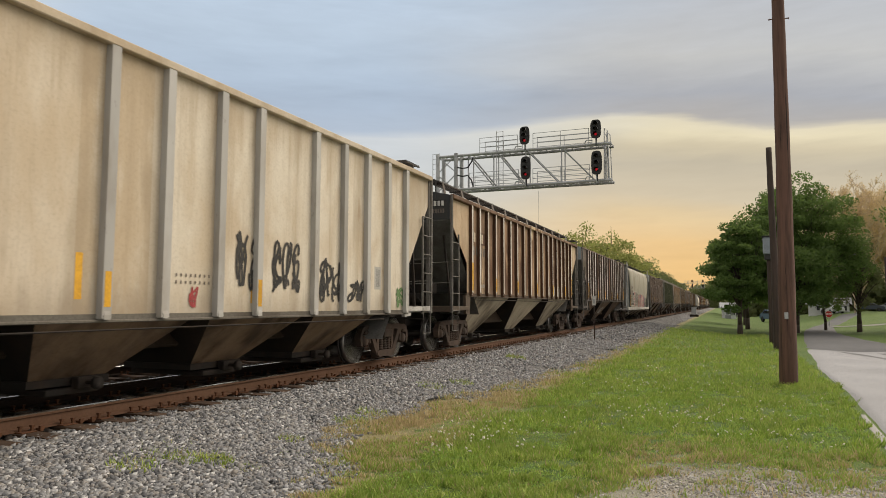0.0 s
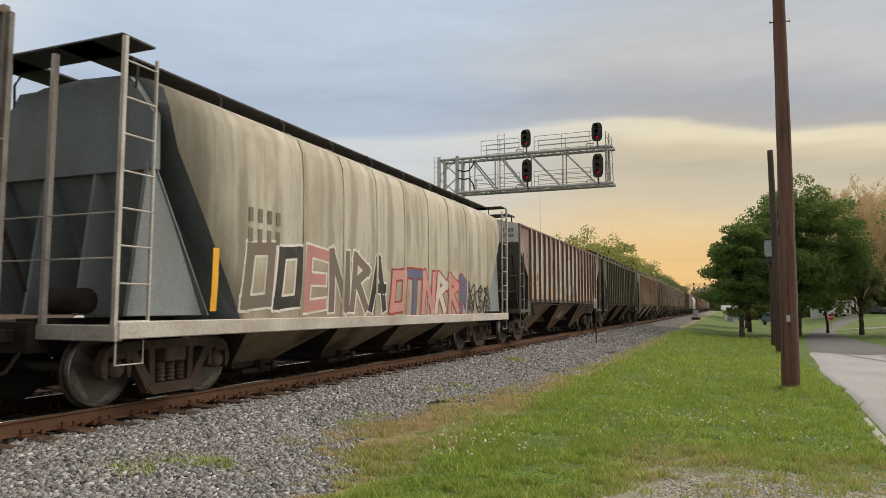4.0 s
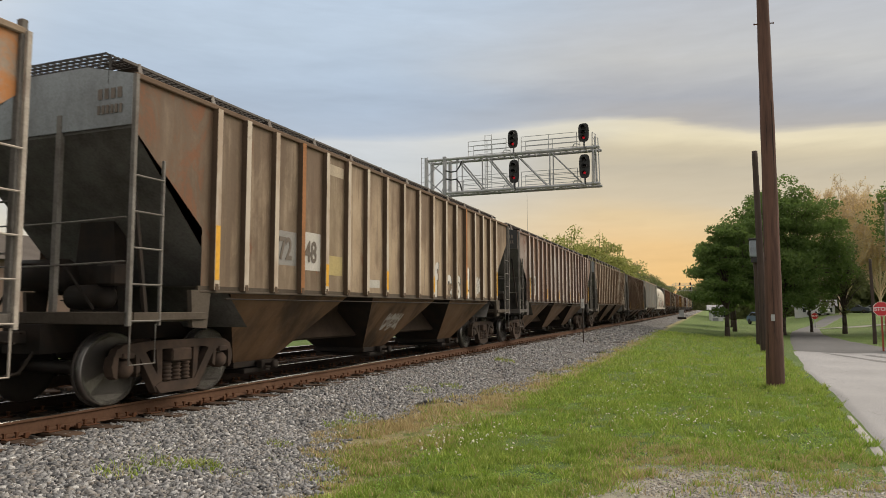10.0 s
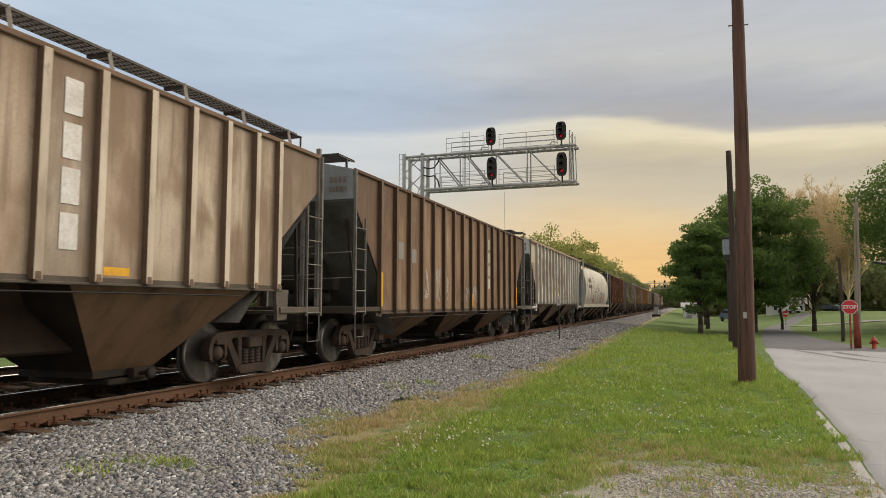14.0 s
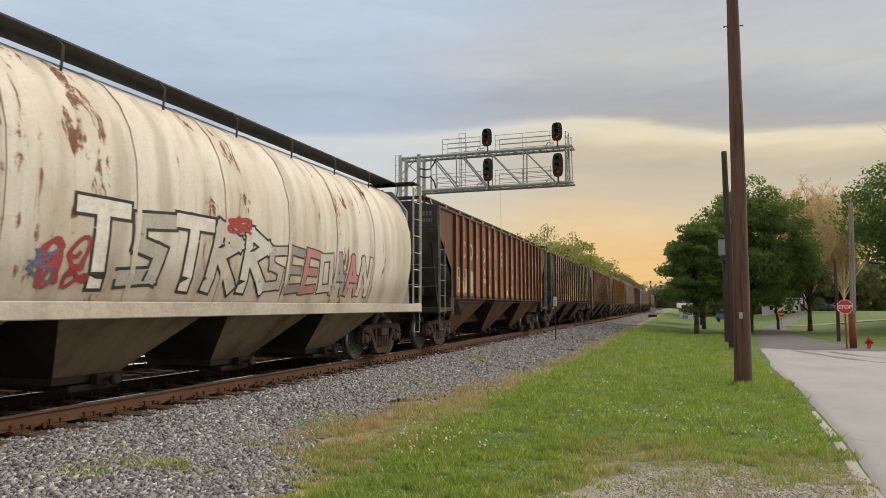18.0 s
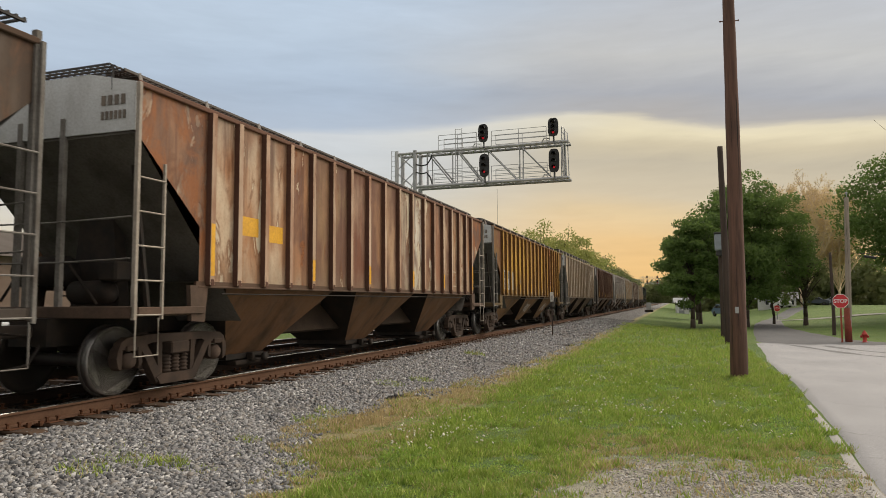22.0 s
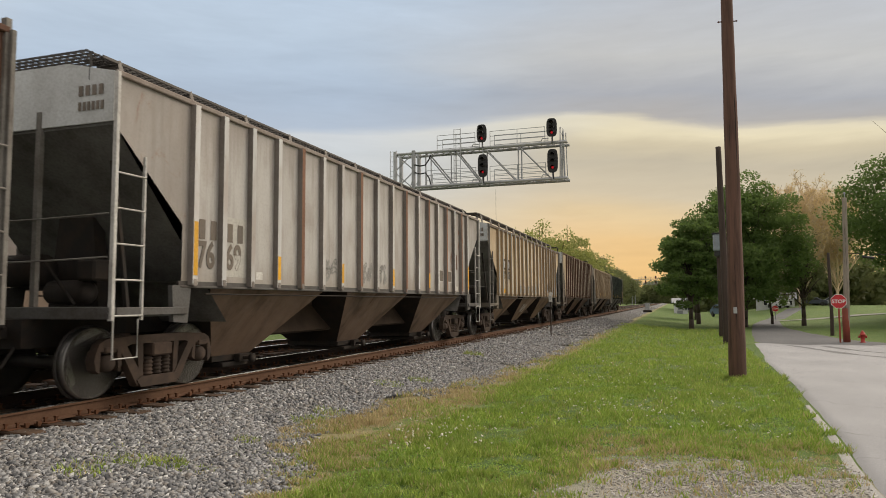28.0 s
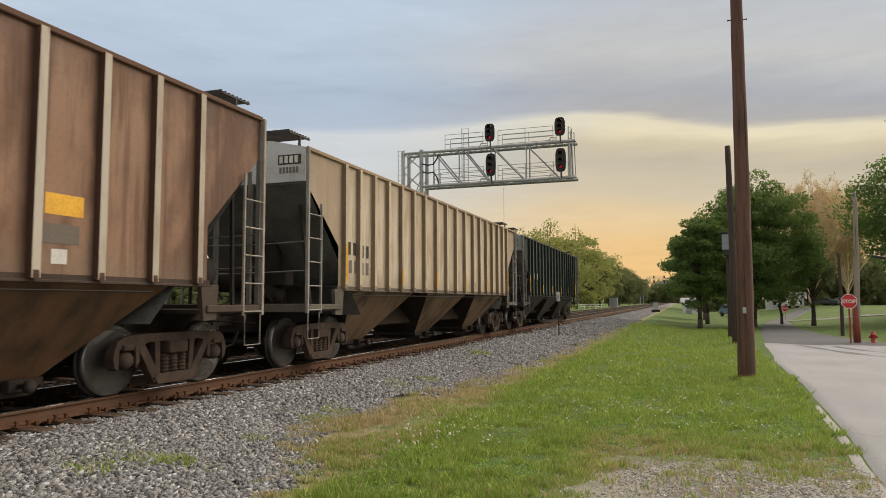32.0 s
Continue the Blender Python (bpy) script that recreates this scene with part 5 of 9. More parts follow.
          paint=P((0.65, 0.59, 0.49), (0.48, 0.39, 0.28), 0.3, 0.24, (0.30, 0.17, 0.095), seed=12, soot=(1.0, 9.25, 2.7, 1.5, (0.20, 0.095, 0.052), 0.92), crown=(4.12, 0.35, (0.22, 0.12, 0.07), 0.8), pale=(0.70, 0.66, 0.58), var=0.4, seam=0.1), reflect=(6, 9, 13), rib=((0.38, 0.385, 0.38), (0.44, 0.37, 0.30), 0.45), plat=(0.55, 0.53, 0.5))),
    (208.66, 0, "tank", dict(name="chalk", label="off-white round-sided hopper car with rust patches and graffiti", boxy=False, endcol=(0.24, 0.29, 0.32), sillcol=(0.52, 0.49, 0.43),
          paint=P((0.60, 0.575, 0.515), (0.46, 0.40, 0.32), 0.3, 0.44, (0.19, 0.085, 0.045), seed=13, pale=(0.64, 0.61, 0.55), var=0.3, seam=0.0))),
    (226.4, 0, "rib", dict(name="brick", label="brick-orange covered hopper car with pale lettering", ze=4.02, reflect=(1, 5, 9, 13, 17), walk=True, walkz=0.30,
          end=END_DARK, paint=P((0.245, 0.11, 0.064), (0.125, 0.064, 0.044), 0.6, 0.12, (0.12, 0.055, 0.035), seed=14, pale=(0.35, 0.15, 0.08), var=0.7, seam=0.3), rib=((0.27, 0.115, 0.066), (0.16, 0.07, 0.042), 0.5))),
    (244.2, 0, "rib", dict(name="walnut", label="dark walnut-brown covered hopper car with greyish ribs", ze=4.0, walk=False, end=END_DARK,
          paint=P((0.165, 0.112, 0.076), (0.070, 0.046, 0.033), 0.6, 0.12, (0.17, 0.085, 0.05), seed=15, pale=(0.30, 0.23, 0.17), var=0.7, seam=0.15), rib=((0.54, 0.47, 0.355), (0.22, 0.13, 0.085), 0.5))),
    (262.05, 0, "rib", dict(name="russet", label="russet brown covered hopper car with pale faded panels", ze=4.00, walk=True, walkz=0.27, end=END_WHITE, slope=(0.15, 0.14, 0.125), lad=(0.36, 0.32, 0.27),
          paint=P((0.36, 0.185, 0.095), (0.15, 0.075, 0.052), 0.6, 0.40, (0.27, 0.105, 0.042), seed=16, peel=((0.62, 0.54, 0.41), 0.60), panels=((4, (0.24, 0.15, 0.085), 0.9), (5, (0.23, 0.155, 0.09), 0.9), (6, (0.17, 0.068, 0.040), 0.95), (7, (0.34, 0.18, 0.09), 0.8), (8, (0.38, 0.25, 0.155), 0.9), (9, (0.52, 0.46, 0.355), 0.9), (10, (0.60, 0.57, 0.49), 0.95), (11, (0.27, 0.155, 0.095), 0.9), (12, (0.27, 0.13, 0.078), 0.9), (13, (0.52, 0.40, 0.28), 0.7), (14, (0.36, 0.22, 0.13), 0.7), (15, (0.54, 0.44, 0.32), 0.7)), pale=(0.62, 0.54, 0.41), var=0.6, seam=0.5), rib=((0.46, 0.34, 0.25), (0.24, 0.11, 0.06), 0.8))),
    (279.73, 0, "rib", dict(name="mustard", label="mustard yellow covered hopper car with dark ends", ze=4.0, walk=True, walkz=0.30, reflect=(0, 4, 7, 10, 13, 17), end=END_WHITE, alt=((0.34, 0.14, 0.06), (13,)),
          paint=P((0.46, 0.265, 0.042), (0.20, 0.10, 0.036), 0.65, 0.14, (0.17, 0.070, 0.040), seed=17, soot=(0.5, 15.6, 1.45, 1.3, (0.185, 0.115, 0.062), 0.85), panels=((7, (0.28, 0.150, 0.060), 0.85), (8, (0.35, 0.20, 0.050), 0.6), (12, (0.33, 0.185, 0.055), 0.7), (14, (0.34, 0.19, 0.055), 0.7), (15, (0.34, 0.19, 0.06), 0.7)), pale=(0.52, 0.32, 0.060), var=0.7, seam=0.6), rib=((0.46, 0.26, 0.045), (0.22, 0.10, 0.04), 0.6))),
    (297.4, 0, "rib", dict(name="parchment", label="faded cream covered hopper car with thin rust streaks", ze=4.0, reflect=(), end=END_WHITE, slope=(0.15, 0.158, 0.155),
          paint=P((0.52, 0.44, 0.345), (0.36, 0.27, 0.185), 0.35, 0.14, seed=18, pale=(0.60, 0.54, 0.45), var=0.4, panels=((2, (0.56, 0.52, 0.45), 0.8), (3, (0.58, 0.55, 0.49), 0.8), (4, (0.58, 0.55, 0.49), 0.7), (6, (0.46, 0.36, 0.25), 0.6)), seam=0.2), rib=((0.40, 0.365, 0.32), (0.24, 0.19, 0.145), 0.5))),
    (315.08, 0, "rib", dict(name="maroon", label="rusty maroon covered hopper car", ze=4.0, walk=True, walkz=0.30, end=END_WHITE,
          paint=P((0.26, 0.125, 0.072), (0.10, 0.050, 0.035), 0.6, 0.38, (0.21, 0.075, 0.032), seed=19, peel=((0.50, 0.38, 0.28), 0.645), panels=((8, (0.14, 0.078, 0.058), 0.9), (9, (0.15, 0.08, 0.058), 0.9), (10, (0.13, 0.072, 0.055), 0.9), (11, (0.125, 0.070, 0.054), 0.95), (12, (0.17, 0.088, 0.060), 0.9), (13, (0.36, 0.185, 0.095), 0.9), (14, (0.34, 0.180, 0.105), 0.9), (15, (0.32, 0.180, 0.115), 0.9), (16, (0.34, 0.185, 0.110), 0.9)), soot=(10.9, 14.6, 1.6, 0.55, (0.52, 0.42, 0.31), 0.8), pale=(0.36, 0.23, 0.155), var=0.7, seam=0.2), rib=((0.21, 0.13, 0.095), (0.11, 0.06, 0.045), 0.5))),
    (332.78, 0, "rib", dict(name="silver", label="light grey covered hopper car with dark and rusty ribs", ze=4.03, walk=True, walkz=0.30, end=END_WHITE, lad=(0.52, 0.51, 0.49), 
          paint=P((0.435, 0.42, 0.405), (0.31, 0.275, 0.25), 0.35, 0.08, (0.22, 0.10, 0.055), seed=20, pale=(0.54, 0.53, 0.52), var=0.35, seam=0.35), reflect=(0, 3, 6, 9, 12, 17), rib=((0.50, 0.50, 0.50), (0.30, 0.22, 0.17), 0.5), alt=((0.22, 0.115, 0.075), (4, 7, 10, 12, 14, 16)))),
    (350.44, 0, "rib", dict(name="biscuit", label="biscuit-coloured covered hopper car with roof walkway", ze=4.05, reflect=(), end=END_WHITE,
          paint=P((0.62, 0.525, 0.39), (0.46, 0.33, 0.20), 0.4, 0.16, (0.34, 0.17, 0.08), seed=21, pale=(0.66, 0.59, 0.47), var=0.5, seam=0.2), ribw=0.12, chord=(0.16, 0.13, 0.11), rib=((0.21, 0.235, 0.255), (0.34, 0.27, 0.20), 0.3))),
    (367.95, 0, "rib", dict(name="chestnut", label="chestnut brown covered hopper car with cream ribs and end", corner=P((0.66, 0.55, 0.40), (0.36, 0.25, 0.16), 0.3, 0.40, (0.16, 0.085, 0.055), seed=75, seam=0.0), ribs=[1.65 + 0.85 * i for i in range(16)], ze=4.16, reflect=(), walk=False, end=END_WHITE, slope=(0.15, 0.155, 0.15), lad=(0.34, 0.30, 0.25),
          paint=P((0.27, 0.160, 0.105), (0.135, 0.075, 0.052), 0.6, 0.22, (0.30, 0.19, 0.12), seed=22, pale=(0.32, 0.205, 0.135), var=0.6, seam=0.2), rib=((0.47, 0.42, 0.35), (0.27, 0.20, 0.15), 0.5))),
    (385.25, 0, "rib", dict(name="putty", label="putty-grey covered hopper car with black stencils", ze=4.0, walk=False, end=END_WHITE, slope=(0.15, 0.15, 0.145), lad=(0.30, 0.29, 0.27),
          paint=P((0.52, 0.44, 0.34), (0.36, 0.265, 0.175), 0.45, 0.10, seed=23, pale=(0.58, 0.51, 0.42), var=0.5, seam=0.2), rib=((0.48, 0.41, 0.32), (0.28, 0.21, 0.145), 0.5))),
    (402.93, 16, "rib", dict(name="pine", label="dark green covered hopper car at the end of the train", ze=3.98, walk=False, end=END_GREY,
          paint=P((0.040, 0.062, 0.052), (0.026, 0.034, 0.03), 0.5, 0.05, seed=24, var=0.6, seam=0.1), rib=((0.055, 0.08, 0.068), (0.04, 0.045, 0.04), 0.5), low=(0.05, 0.055, 0.045))),
]


# thick strokes of made-up sprayed shapes, in a box from -1 to 1
GLYPHS = [
    ((-0.8, -1, -0.3, 1), (-0.3, 1, 0.8, -1), (-0.5, -0.2, 0.6, -0.2)),
    ((-0.7, -1, -0.7, 1), (-0.7, 1, 0.8, 0.9), (-0.7, 0, 0.6, 0.0), (-0.7, -1, 0.8, -0.9)),
    ((-0.7, -1, -0.7, 1), (-0.7, 1, 0.7, 0.5), (0.7, 0.5, -0.5, 0), (-0.4, 0, 0.8, -1)),
    ((-0.8, -1, -0.7, 1), (-0.7, 1, 0.7, -1), (0.7, -1, 0.8, 1)),
    ((-0.7, 0.8, 0.7, 0.9), (0.7, 0.9, 0.8, -0.8), (0.8, -0.8, -0.7, -0.9), (-0.7, -0.9, -0.7, 0.8)),
    ((-0.8, 1, 0.9, 1), (0.0, 1, 0.1, -1)),
    ((0.8, 0.9, -0.7, 0.8), (-0.7, 0.8, -0.5, 0.1), (-0.5, 0.1, 0.6, -0.1), (0.6, -0.1, 0.5, -0.8), (0.5, -0.8, -0.8, -0.9)),
]


def scribble(car, y, z, w, h, mat, seed, stroke=0.035, letters_=4, fill=None, xs=None):
    """Spray-painted strokes on the side: looping lines, with filled blobs behind where given."""
    rg = random.Random(seed)
    xs = xs or (lambda zz: 1.504)
    step = w / letters_
    for k in range(letters_):
        cx, cz = y + step * (k + 0.5), z + h * 0.5
        if fill:
            glyph = rg.choice(GLYPHS)
            lean = rg.uniform(-0.12, 0.22)
            for lay, wide, ink in ((0.001, 0.34, mat), (0.003, 0.24, fill[k % len(fill)])):
                bm = bmesh.new()
                for j, (ax, az_, bx, bz) in enumerate(glyph):
                    pa = (cx + step * 0.46 * (ax + lean * az_), cz + h * 0.40 * az_)
                    pb = (cx + step * 0.46 * (bx + lean * bz), cz + h * 0.40 * bz)
                    dx, dz = pb[0] - pa[0], pb[1] - pa[1]
                    q = math.hypot(dx, dz) or 1
                    wd = wide * min(step, h) * 0.5
                    ux, uz = dx / q * wd, dz / q * wd
                    pts = [(pa[0] - ux - uz, pa[1] - uz + ux), (pa[0] - ux * 1.3, pa[1] - uz * 1.3), (pa[0] - ux + uz, pa[1] - uz - ux), (pb[0] + ux + uz, pb[1] + uz - ux), (pb[0] + ux * 1.3, pb[1] + uz * 1.3), (pb[0] + ux - uz, pb[1] + uz + ux)]
                    n_ = 5
                    top, bot = (pts[0], pts[5]), (pts[2], pts[3])
                    rows = []
                    for i in range(n_ + 1):
                        u = i / n_
                        rows.append([bm.verts.new((xs(c[1]) + lay + 0.0003 * j, c[0], c[1])) for c in (tuple(top[0][e] * (1 - u) + top[1][e] * u for e in (0, 1)), tuple(bot[0][e] * (1 - u) + bot[1][e] * u for e in (0, 1)))])
                    for ra, rb in zip(rows[:-1], rows[1:]):
                        bm.faces.new((ra[0], rb[0], rb[1], ra[1]))
                part("graffiti_outline" if lay < 0.002 else "graffiti_fill", bm, ink, car)
            continue
        bm = bmesh.new()
        for s_ in range(2):
            ph = [rg.uniform(0, 6.28) for _ in range(4)]
            fa, fb = rg.choice((1, 2, 2, 3)), rg.choice((1, 2, 3))
            a0, a1 = rg.uniform(0, 2), rg.uniform(4, 7.5)
            prev = None
            for i in range(34):
                t = a0 + (a1 - a0) * i / 33
                px = cx + step * 0.5 * (0.7 * math.sin(fa * t + ph[0]) + 0.3 * math.sin(3 * t + ph[1]))
                pz = cz + h * 0.5 * (0.75 * math.cos(fb * t * 0.8 + ph[2]) + 0.25 * math.sin(4 * t + ph[3]))
                cur = (px, pz)
                if prev:
                    dx, dz = cur[0] - prev[0], cur[1] - prev[1]
                    q = math.hypot(dx, dz) or 1
                    nx, nz = -dz / q * stroke / 2, dx / q * stroke / 2
                    vs = []
                    for aa, bb in ((prev[0] + nx, prev[1] + nz), (prev[0] - nx, prev[1] - nz), (cur[0] - nx, cur[1] - nz), (cur[0] + nx, cur[1] + nz)):
                        vs.append(bm.verts.new((xs(bb) + 0.006 + 0.0004 * s_, aa, bb)))
                    bm.faces.new(vs)
                prev = cur
        part("graffiti_stroke", bm, mat, car)


def tint(name, base, amount=0.5):
    return worn(name, base, tuple(0.5 * c + 0.07 for c in base), amount, 3.0, 0.8, 0.0, 0.5)


INK = {"white": WHITE_MARK, "black": BLACK_MARK, "yellow": YELLOW, "grey": tint("grey_patch", (0.30, 0.29, 0.275)), "pale": tint("pale_patch", (0.50, 0.48, 0.44)), "faint": tint("faint_mark", (0.17, 0.14, 0.115)),
       "red": tint("red_mark", (0.35, 0.05, 0.05)), "cream": tint("cream_letters", (0.50, 0.42, 0.31)), "pink": tint("pink_spray", (0.50, 0.24, 0.23)), "blue": tint("blue_spray", (0.12, 0.14, 0.24)),
       "green": tint("green_spray", (0.12, 0.20, 0.08)), "brown": tint("brown_patch", (0.11, 0.062, 0.04)), "chalk": tint("chalk_line", (0.44, 0.41, 0.37)), "ochre": tint("ochre_patch", (0.46, 0.37, 0.16)), "rust": tint("rust_patch", (0.19, 0.085, 0.045))}


def panel_y(k):
    """Left edge of the clear field behind rib k."""
    return rib_places(16.37)[k] + 0.09


def outline(a, b, lo, hi, ink, w=0.014):
    """Four thin strips round a square."""
    return [("patch", a, b, lo, lo + w, ink), ("patch", a, b, hi - w, hi, ink), ("patch", a, a + w, lo + w, hi - w, ink), ("patch", b - w, b, lo + w, hi - w, ink)]


MARKS = {
    "cream": [("scribble", 8.15, 1.40, 0.55, 0.85, "black", 31, 0.04, 2), ("scribble", 9.0, 1.38, 0.75, 0.80, "black", 32, 0.05, 3), ("scribble", 10.35, 1.25, 0.75, 0.75, "black", 33, 0.05, 2), ("scribble", 11.3, 1.25, 0.6, 0.4, "black", 34, 0.05, 2),
              ("bars", 7.0, 1.55, 0.04, 9, "faint", 0.085), ("bars", 7.0, 1.46, 0.04, 9, "faint", 0.085), ("scribble", 7.25, 1.16, 0.15, 0.28, "red", 35, 0.025, 1), ("patch", 12.35, 12.62, 1.5, 1.95, "pale"), ("patch", 12.40, 12.57, 1.55, 1.9, "grey"),
              ("patch", 5.55, 5.64, 1.25, 1.75, "yellow"), ("patch", 8.50, 8.58, 1.22, 1.66, "yellow"), ("scribble", 13.3, 1.15, 0.4, 0.4, "green", 36, 0.05, 1)],
    "umber": [("bars", panel_y(0), 2.95, 0.26, 2, "cream", 0.25), ("bars", panel_y(1), 2.95, 0.26, 2, "cream", 0.25), ("bars", panel_y(0), 2.58, 0.24, 3, "faint", 0.21), ("bars", panel_y(1), 2.58, 0.24, 3, "faint", 0.21), ("patch", panel_y(1) - 0.02, panel_y(1) + 0.62, 2.90, 3.26, "brown"), ("bars", panel_y(1) + 0.05, 1.68, 0.10, 5, "chalk", 0.10), ("scribble", panel_y(11), 1.55, 0.5, 0.4, "chalk", 33, 0.035, 2), ("scribble", panel_y(12), 1.55, 0.6, 0.4, "chalk", 34, 0.035, 2), ("scribble", panel_y(13), 1.55, 0.6, 0.4, "chalk", 35, 0.035, 2), *[("patch", panel_y(14) + 0.03 + e, panel_y(14) + 0.57 - e, a + e, b - e, ink) for a, b in ((1.67, 2.02), (2.07, 2.47)) for e, ink in ((0.0, "cream"), (0.025, "brown"))]],
    "banded": [("patch", panel_y(0), panel_y(0) + 0.6, 2.25, 2.62, "pale"), ("patch", panel_y(2), panel_y(2) + 0.6, 2.1, 2.45, "pale"), ("patch", panel_y(3), panel_y(3) + 0.6, 2.2, 2.55, "grey"), ("scribble", panel_y(12), 1.75, 0.55, 0.5, "chalk", 41, 0.03, 2), ("scribble", panel_y(14), 1.7, 0.5, 0.5, "chalk", 42, 0.03, 2), ("scribble", panel_y(10), 1.8, 0.55, 0.6, "chalk", 44, 0.03, 2),
               ("patch", 1.42, 2.0, 3.45, 3.7, "rust")],
    "ashen": [("patch", panel_y(0), panel_y(0) + 0.58, 2.15, 2.5, "cream"), ("patch", panel_y(1), panel_y(1) + 0.58, 2.15, 2.5, "cream"), ("bars", panel_y(0) + 0.02, 2.20, 0.24, 2, "black", 0.26), ("bars", panel_y(1) + 0.02, 2.20, 0.24, 2, "black", 0.26), ("num", "79", panel_y(0), 1.80, 0.34, "faint"), ("num", "52", panel_y(1), 1.80, 0.34, "faint"),
              *[("bubble", panel_y(5) + a, 1.98, b, c, "grey", "pale", 300 + i) for i, (a, b, c) in enumerate(((0.35, 0.62, 0.95), (1.10, 0.56, 0.90), (1.85, 0.58, 0.86), (2.60, 0.54, 0.84), (3.05, 0.40, 0.62)))], ("scribble", panel_y(9) + 0.1, 1.65, 0.5, 0.6, "faint", 53, 0.03, 2), ("patch", panel_y(14), panel_y(14) + 0.4, 1.72, 2.05, "brown"), ("patch", panel_y(8), panel_y(8) + 0.6, 3.35, 3.5, "faint")],
    "olive": [("patch", panel_y(2) + 0.05, panel_y(2) + 0.6, 2.45, 2.92, "pale"), ("patch", panel_y(3), panel_y(3) + 0.6, 2.42, 2.88, "pale"), ("num", "83", panel_y(2) + 0.08, 1.98, 0.40, "pale"), ("num", "41", panel_y(3) + 0.08, 1.98, 0.40, "pale"), ("num", "84", panel_y(4) + 0.05, 1.98, 0.40, "pale"),
              ("bars", panel_y(2) + 0.05, 1.78, 0.08, 6, "pale", 0.09), ("bars", panel_y(2) + 0.05, 1.64, 0.08, 6, "pale", 0.09), ("bars", panel_y(3) + 0.05, 1.70, 0.07, 5, "faint", 0.09), ("bars", panel_y(0) + 0.1, 1.95, 0.10, 4, "chalk", 0.12), ("bars", panel_y(0) + 0.1, 1.80, 0.10, 4, "chalk", 0.12), ("patch", panel_y(12), panel_y(12) + 0.35, 1.6, 1.9, "chalk")],
    "rustrib": [("num", "18", panel_y(0) + 0.1, 2.02, 0.36, "faint"), ("num", "00", panel_y(1) + 0.1, 2.02, 0.36, "faint"), ("num", "23", panel_y(2) + 0.1, 2.02, 0.36, "faint"), ("scribble", panel_y(3), 1.62, 0.6, 0.7, "faint", 61, 0.03, 2), ("scribble", panel_y(4), 1.75, 0.55, 0.5, "faint", 62, 0.03, 2), ("scribble", panel_y(6), 1.60, 0.55, 0.8, "black", 63, 0.035, 2), ("scribble", panel_y(7) + 0.1, 1.60, 0.35, 0.35, "black", 64, 0.03, 1),
                ("patch", panel_y(8) + 0.1, panel_y(8) + 0.5, 1.75, 2.05, "pink"), ("bars", panel_y(8) + 0.12, 1.62, 0.06, 6, "red", 0.07), ("scribble", panel_y(11), 1.62, 0.5, 0.4, "faint", 65, 0.03, 2), ("patch", panel_y(13), panel_y(13) + 0.3, 1.65, 1.9, "black"), ("patch", panel_y(13) + 0.04, panel_y(13) + 0.26, 1.69, 1.86, "pale"), ("patch", panel_y(0), panel_y(0) + 0.6, 2.3, 2.6, "pale"), ("scribble", 0.55, 2.9, 0.95, 0.9, "faint", 66, 0.035, 3)],
    "dun": [("patch", panel_y(2), panel_y(2) + 0.6, 1.9, 2.45, "grey"), ("patch", panel_y(3), panel_y(3) + 0.6, 1.85, 2.5, "pale"), ("num", "72", panel_y(2) + 0.1, 2.0, 0.36, "faint"), ("num", "48", panel_y(3) + 0.1, 2.0, 0.36, "faint"), *[("num", g, panel_y(k) + o, 1.48, 0.88, "black") for g, k, o in (("f", 10, 0.16), ("e", 11, 0.10), ("s", 12, 0.10), ("!", 13, 0.18))], *[("num", g, panel_y(k) + o - 0.04, 1.51, 0.85, "white") for g, k, o in (("f", 10, 0.16), ("e", 11, 0.10), ("s", 12, 0.10), ("!", 13, 0.18))], ("scribble", panel_y(14) + 0.05, 1.62, 0.5, 0.5, "white", 68, 0.03, 2), ("patch", panel_y(4) + 0.05, panel_y(4) + 0.62, 3.62, 3.82, "cream"), ("patch", panel_y(4) + 0.02, panel_y(4) + 0.6, 1.80, 2.15, "ochre"), ("patch", panel_y(6) + 0.05, panel_y(6) + 0.6, 1.62, 1.78, "pale")],
    "mauve": [("patch", panel_y(0), panel_y(0) + 0.55, 1.7, 2.45, "pale"), ("patch", panel_y(1), panel_y(1) + 0.55, 1.7, 2.45, "pale"), ("bars", panel_y(0) + 0.06, 2.12, 0.26, 2, "black", 0.25), ("bars", panel_y(1) + 0.06, 2.12, 0.26, 2, "black", 0.25), ("num", "73", panel_y(0) + 0.03, 1.78, 0.36, "black"), ("num", "97", panel_y(1) + 0.03, 1.78, 0.36, "black"), ("patch", panel_y(6), panel_y(6) + 0.5, 1.55, 1.75, "pale"), ("patch", panel_y(12) + 0.1, panel_y(12) + 0.4, 1.62, 1.95, "pale"), ("patch", panel_y(3) + 0.05, panel_y(3) + 0.6, 1.55, 1.85, "rust")],
    "sand": [("patch", panel_y(0) - 0.02, panel_y(0) + 0.55, 1.56, 1.80, "yellow"), ("patch", panel_y(1), panel_y(1) + 0.55, 2.05, 2.55, "grey"), ("patch", panel_y(2), panel_y(2) + 0.55, 2.05, 2.5, "pale"), ("num", "76", panel_y(1) + 0.05, 1.66, 0.34, "white"), ("num", "06", panel_y(2) + 0.05, 1.66, 0.34, "white"), ("num", "2", panel_y(3) + 0.1, 1.66, 0.34, "white"), ("patch", panel_y(3) + 0.02, panel_y(3) + 0.5, 1.52, 1.62, "yellow"), ("patch", panel_y(1), panel_y(1) + 0.6, 1.58, 2.03, "faint"), ("patch", panel_y(2), panel_y(2) + 0.6, 1.58, 2.03, "faint"),
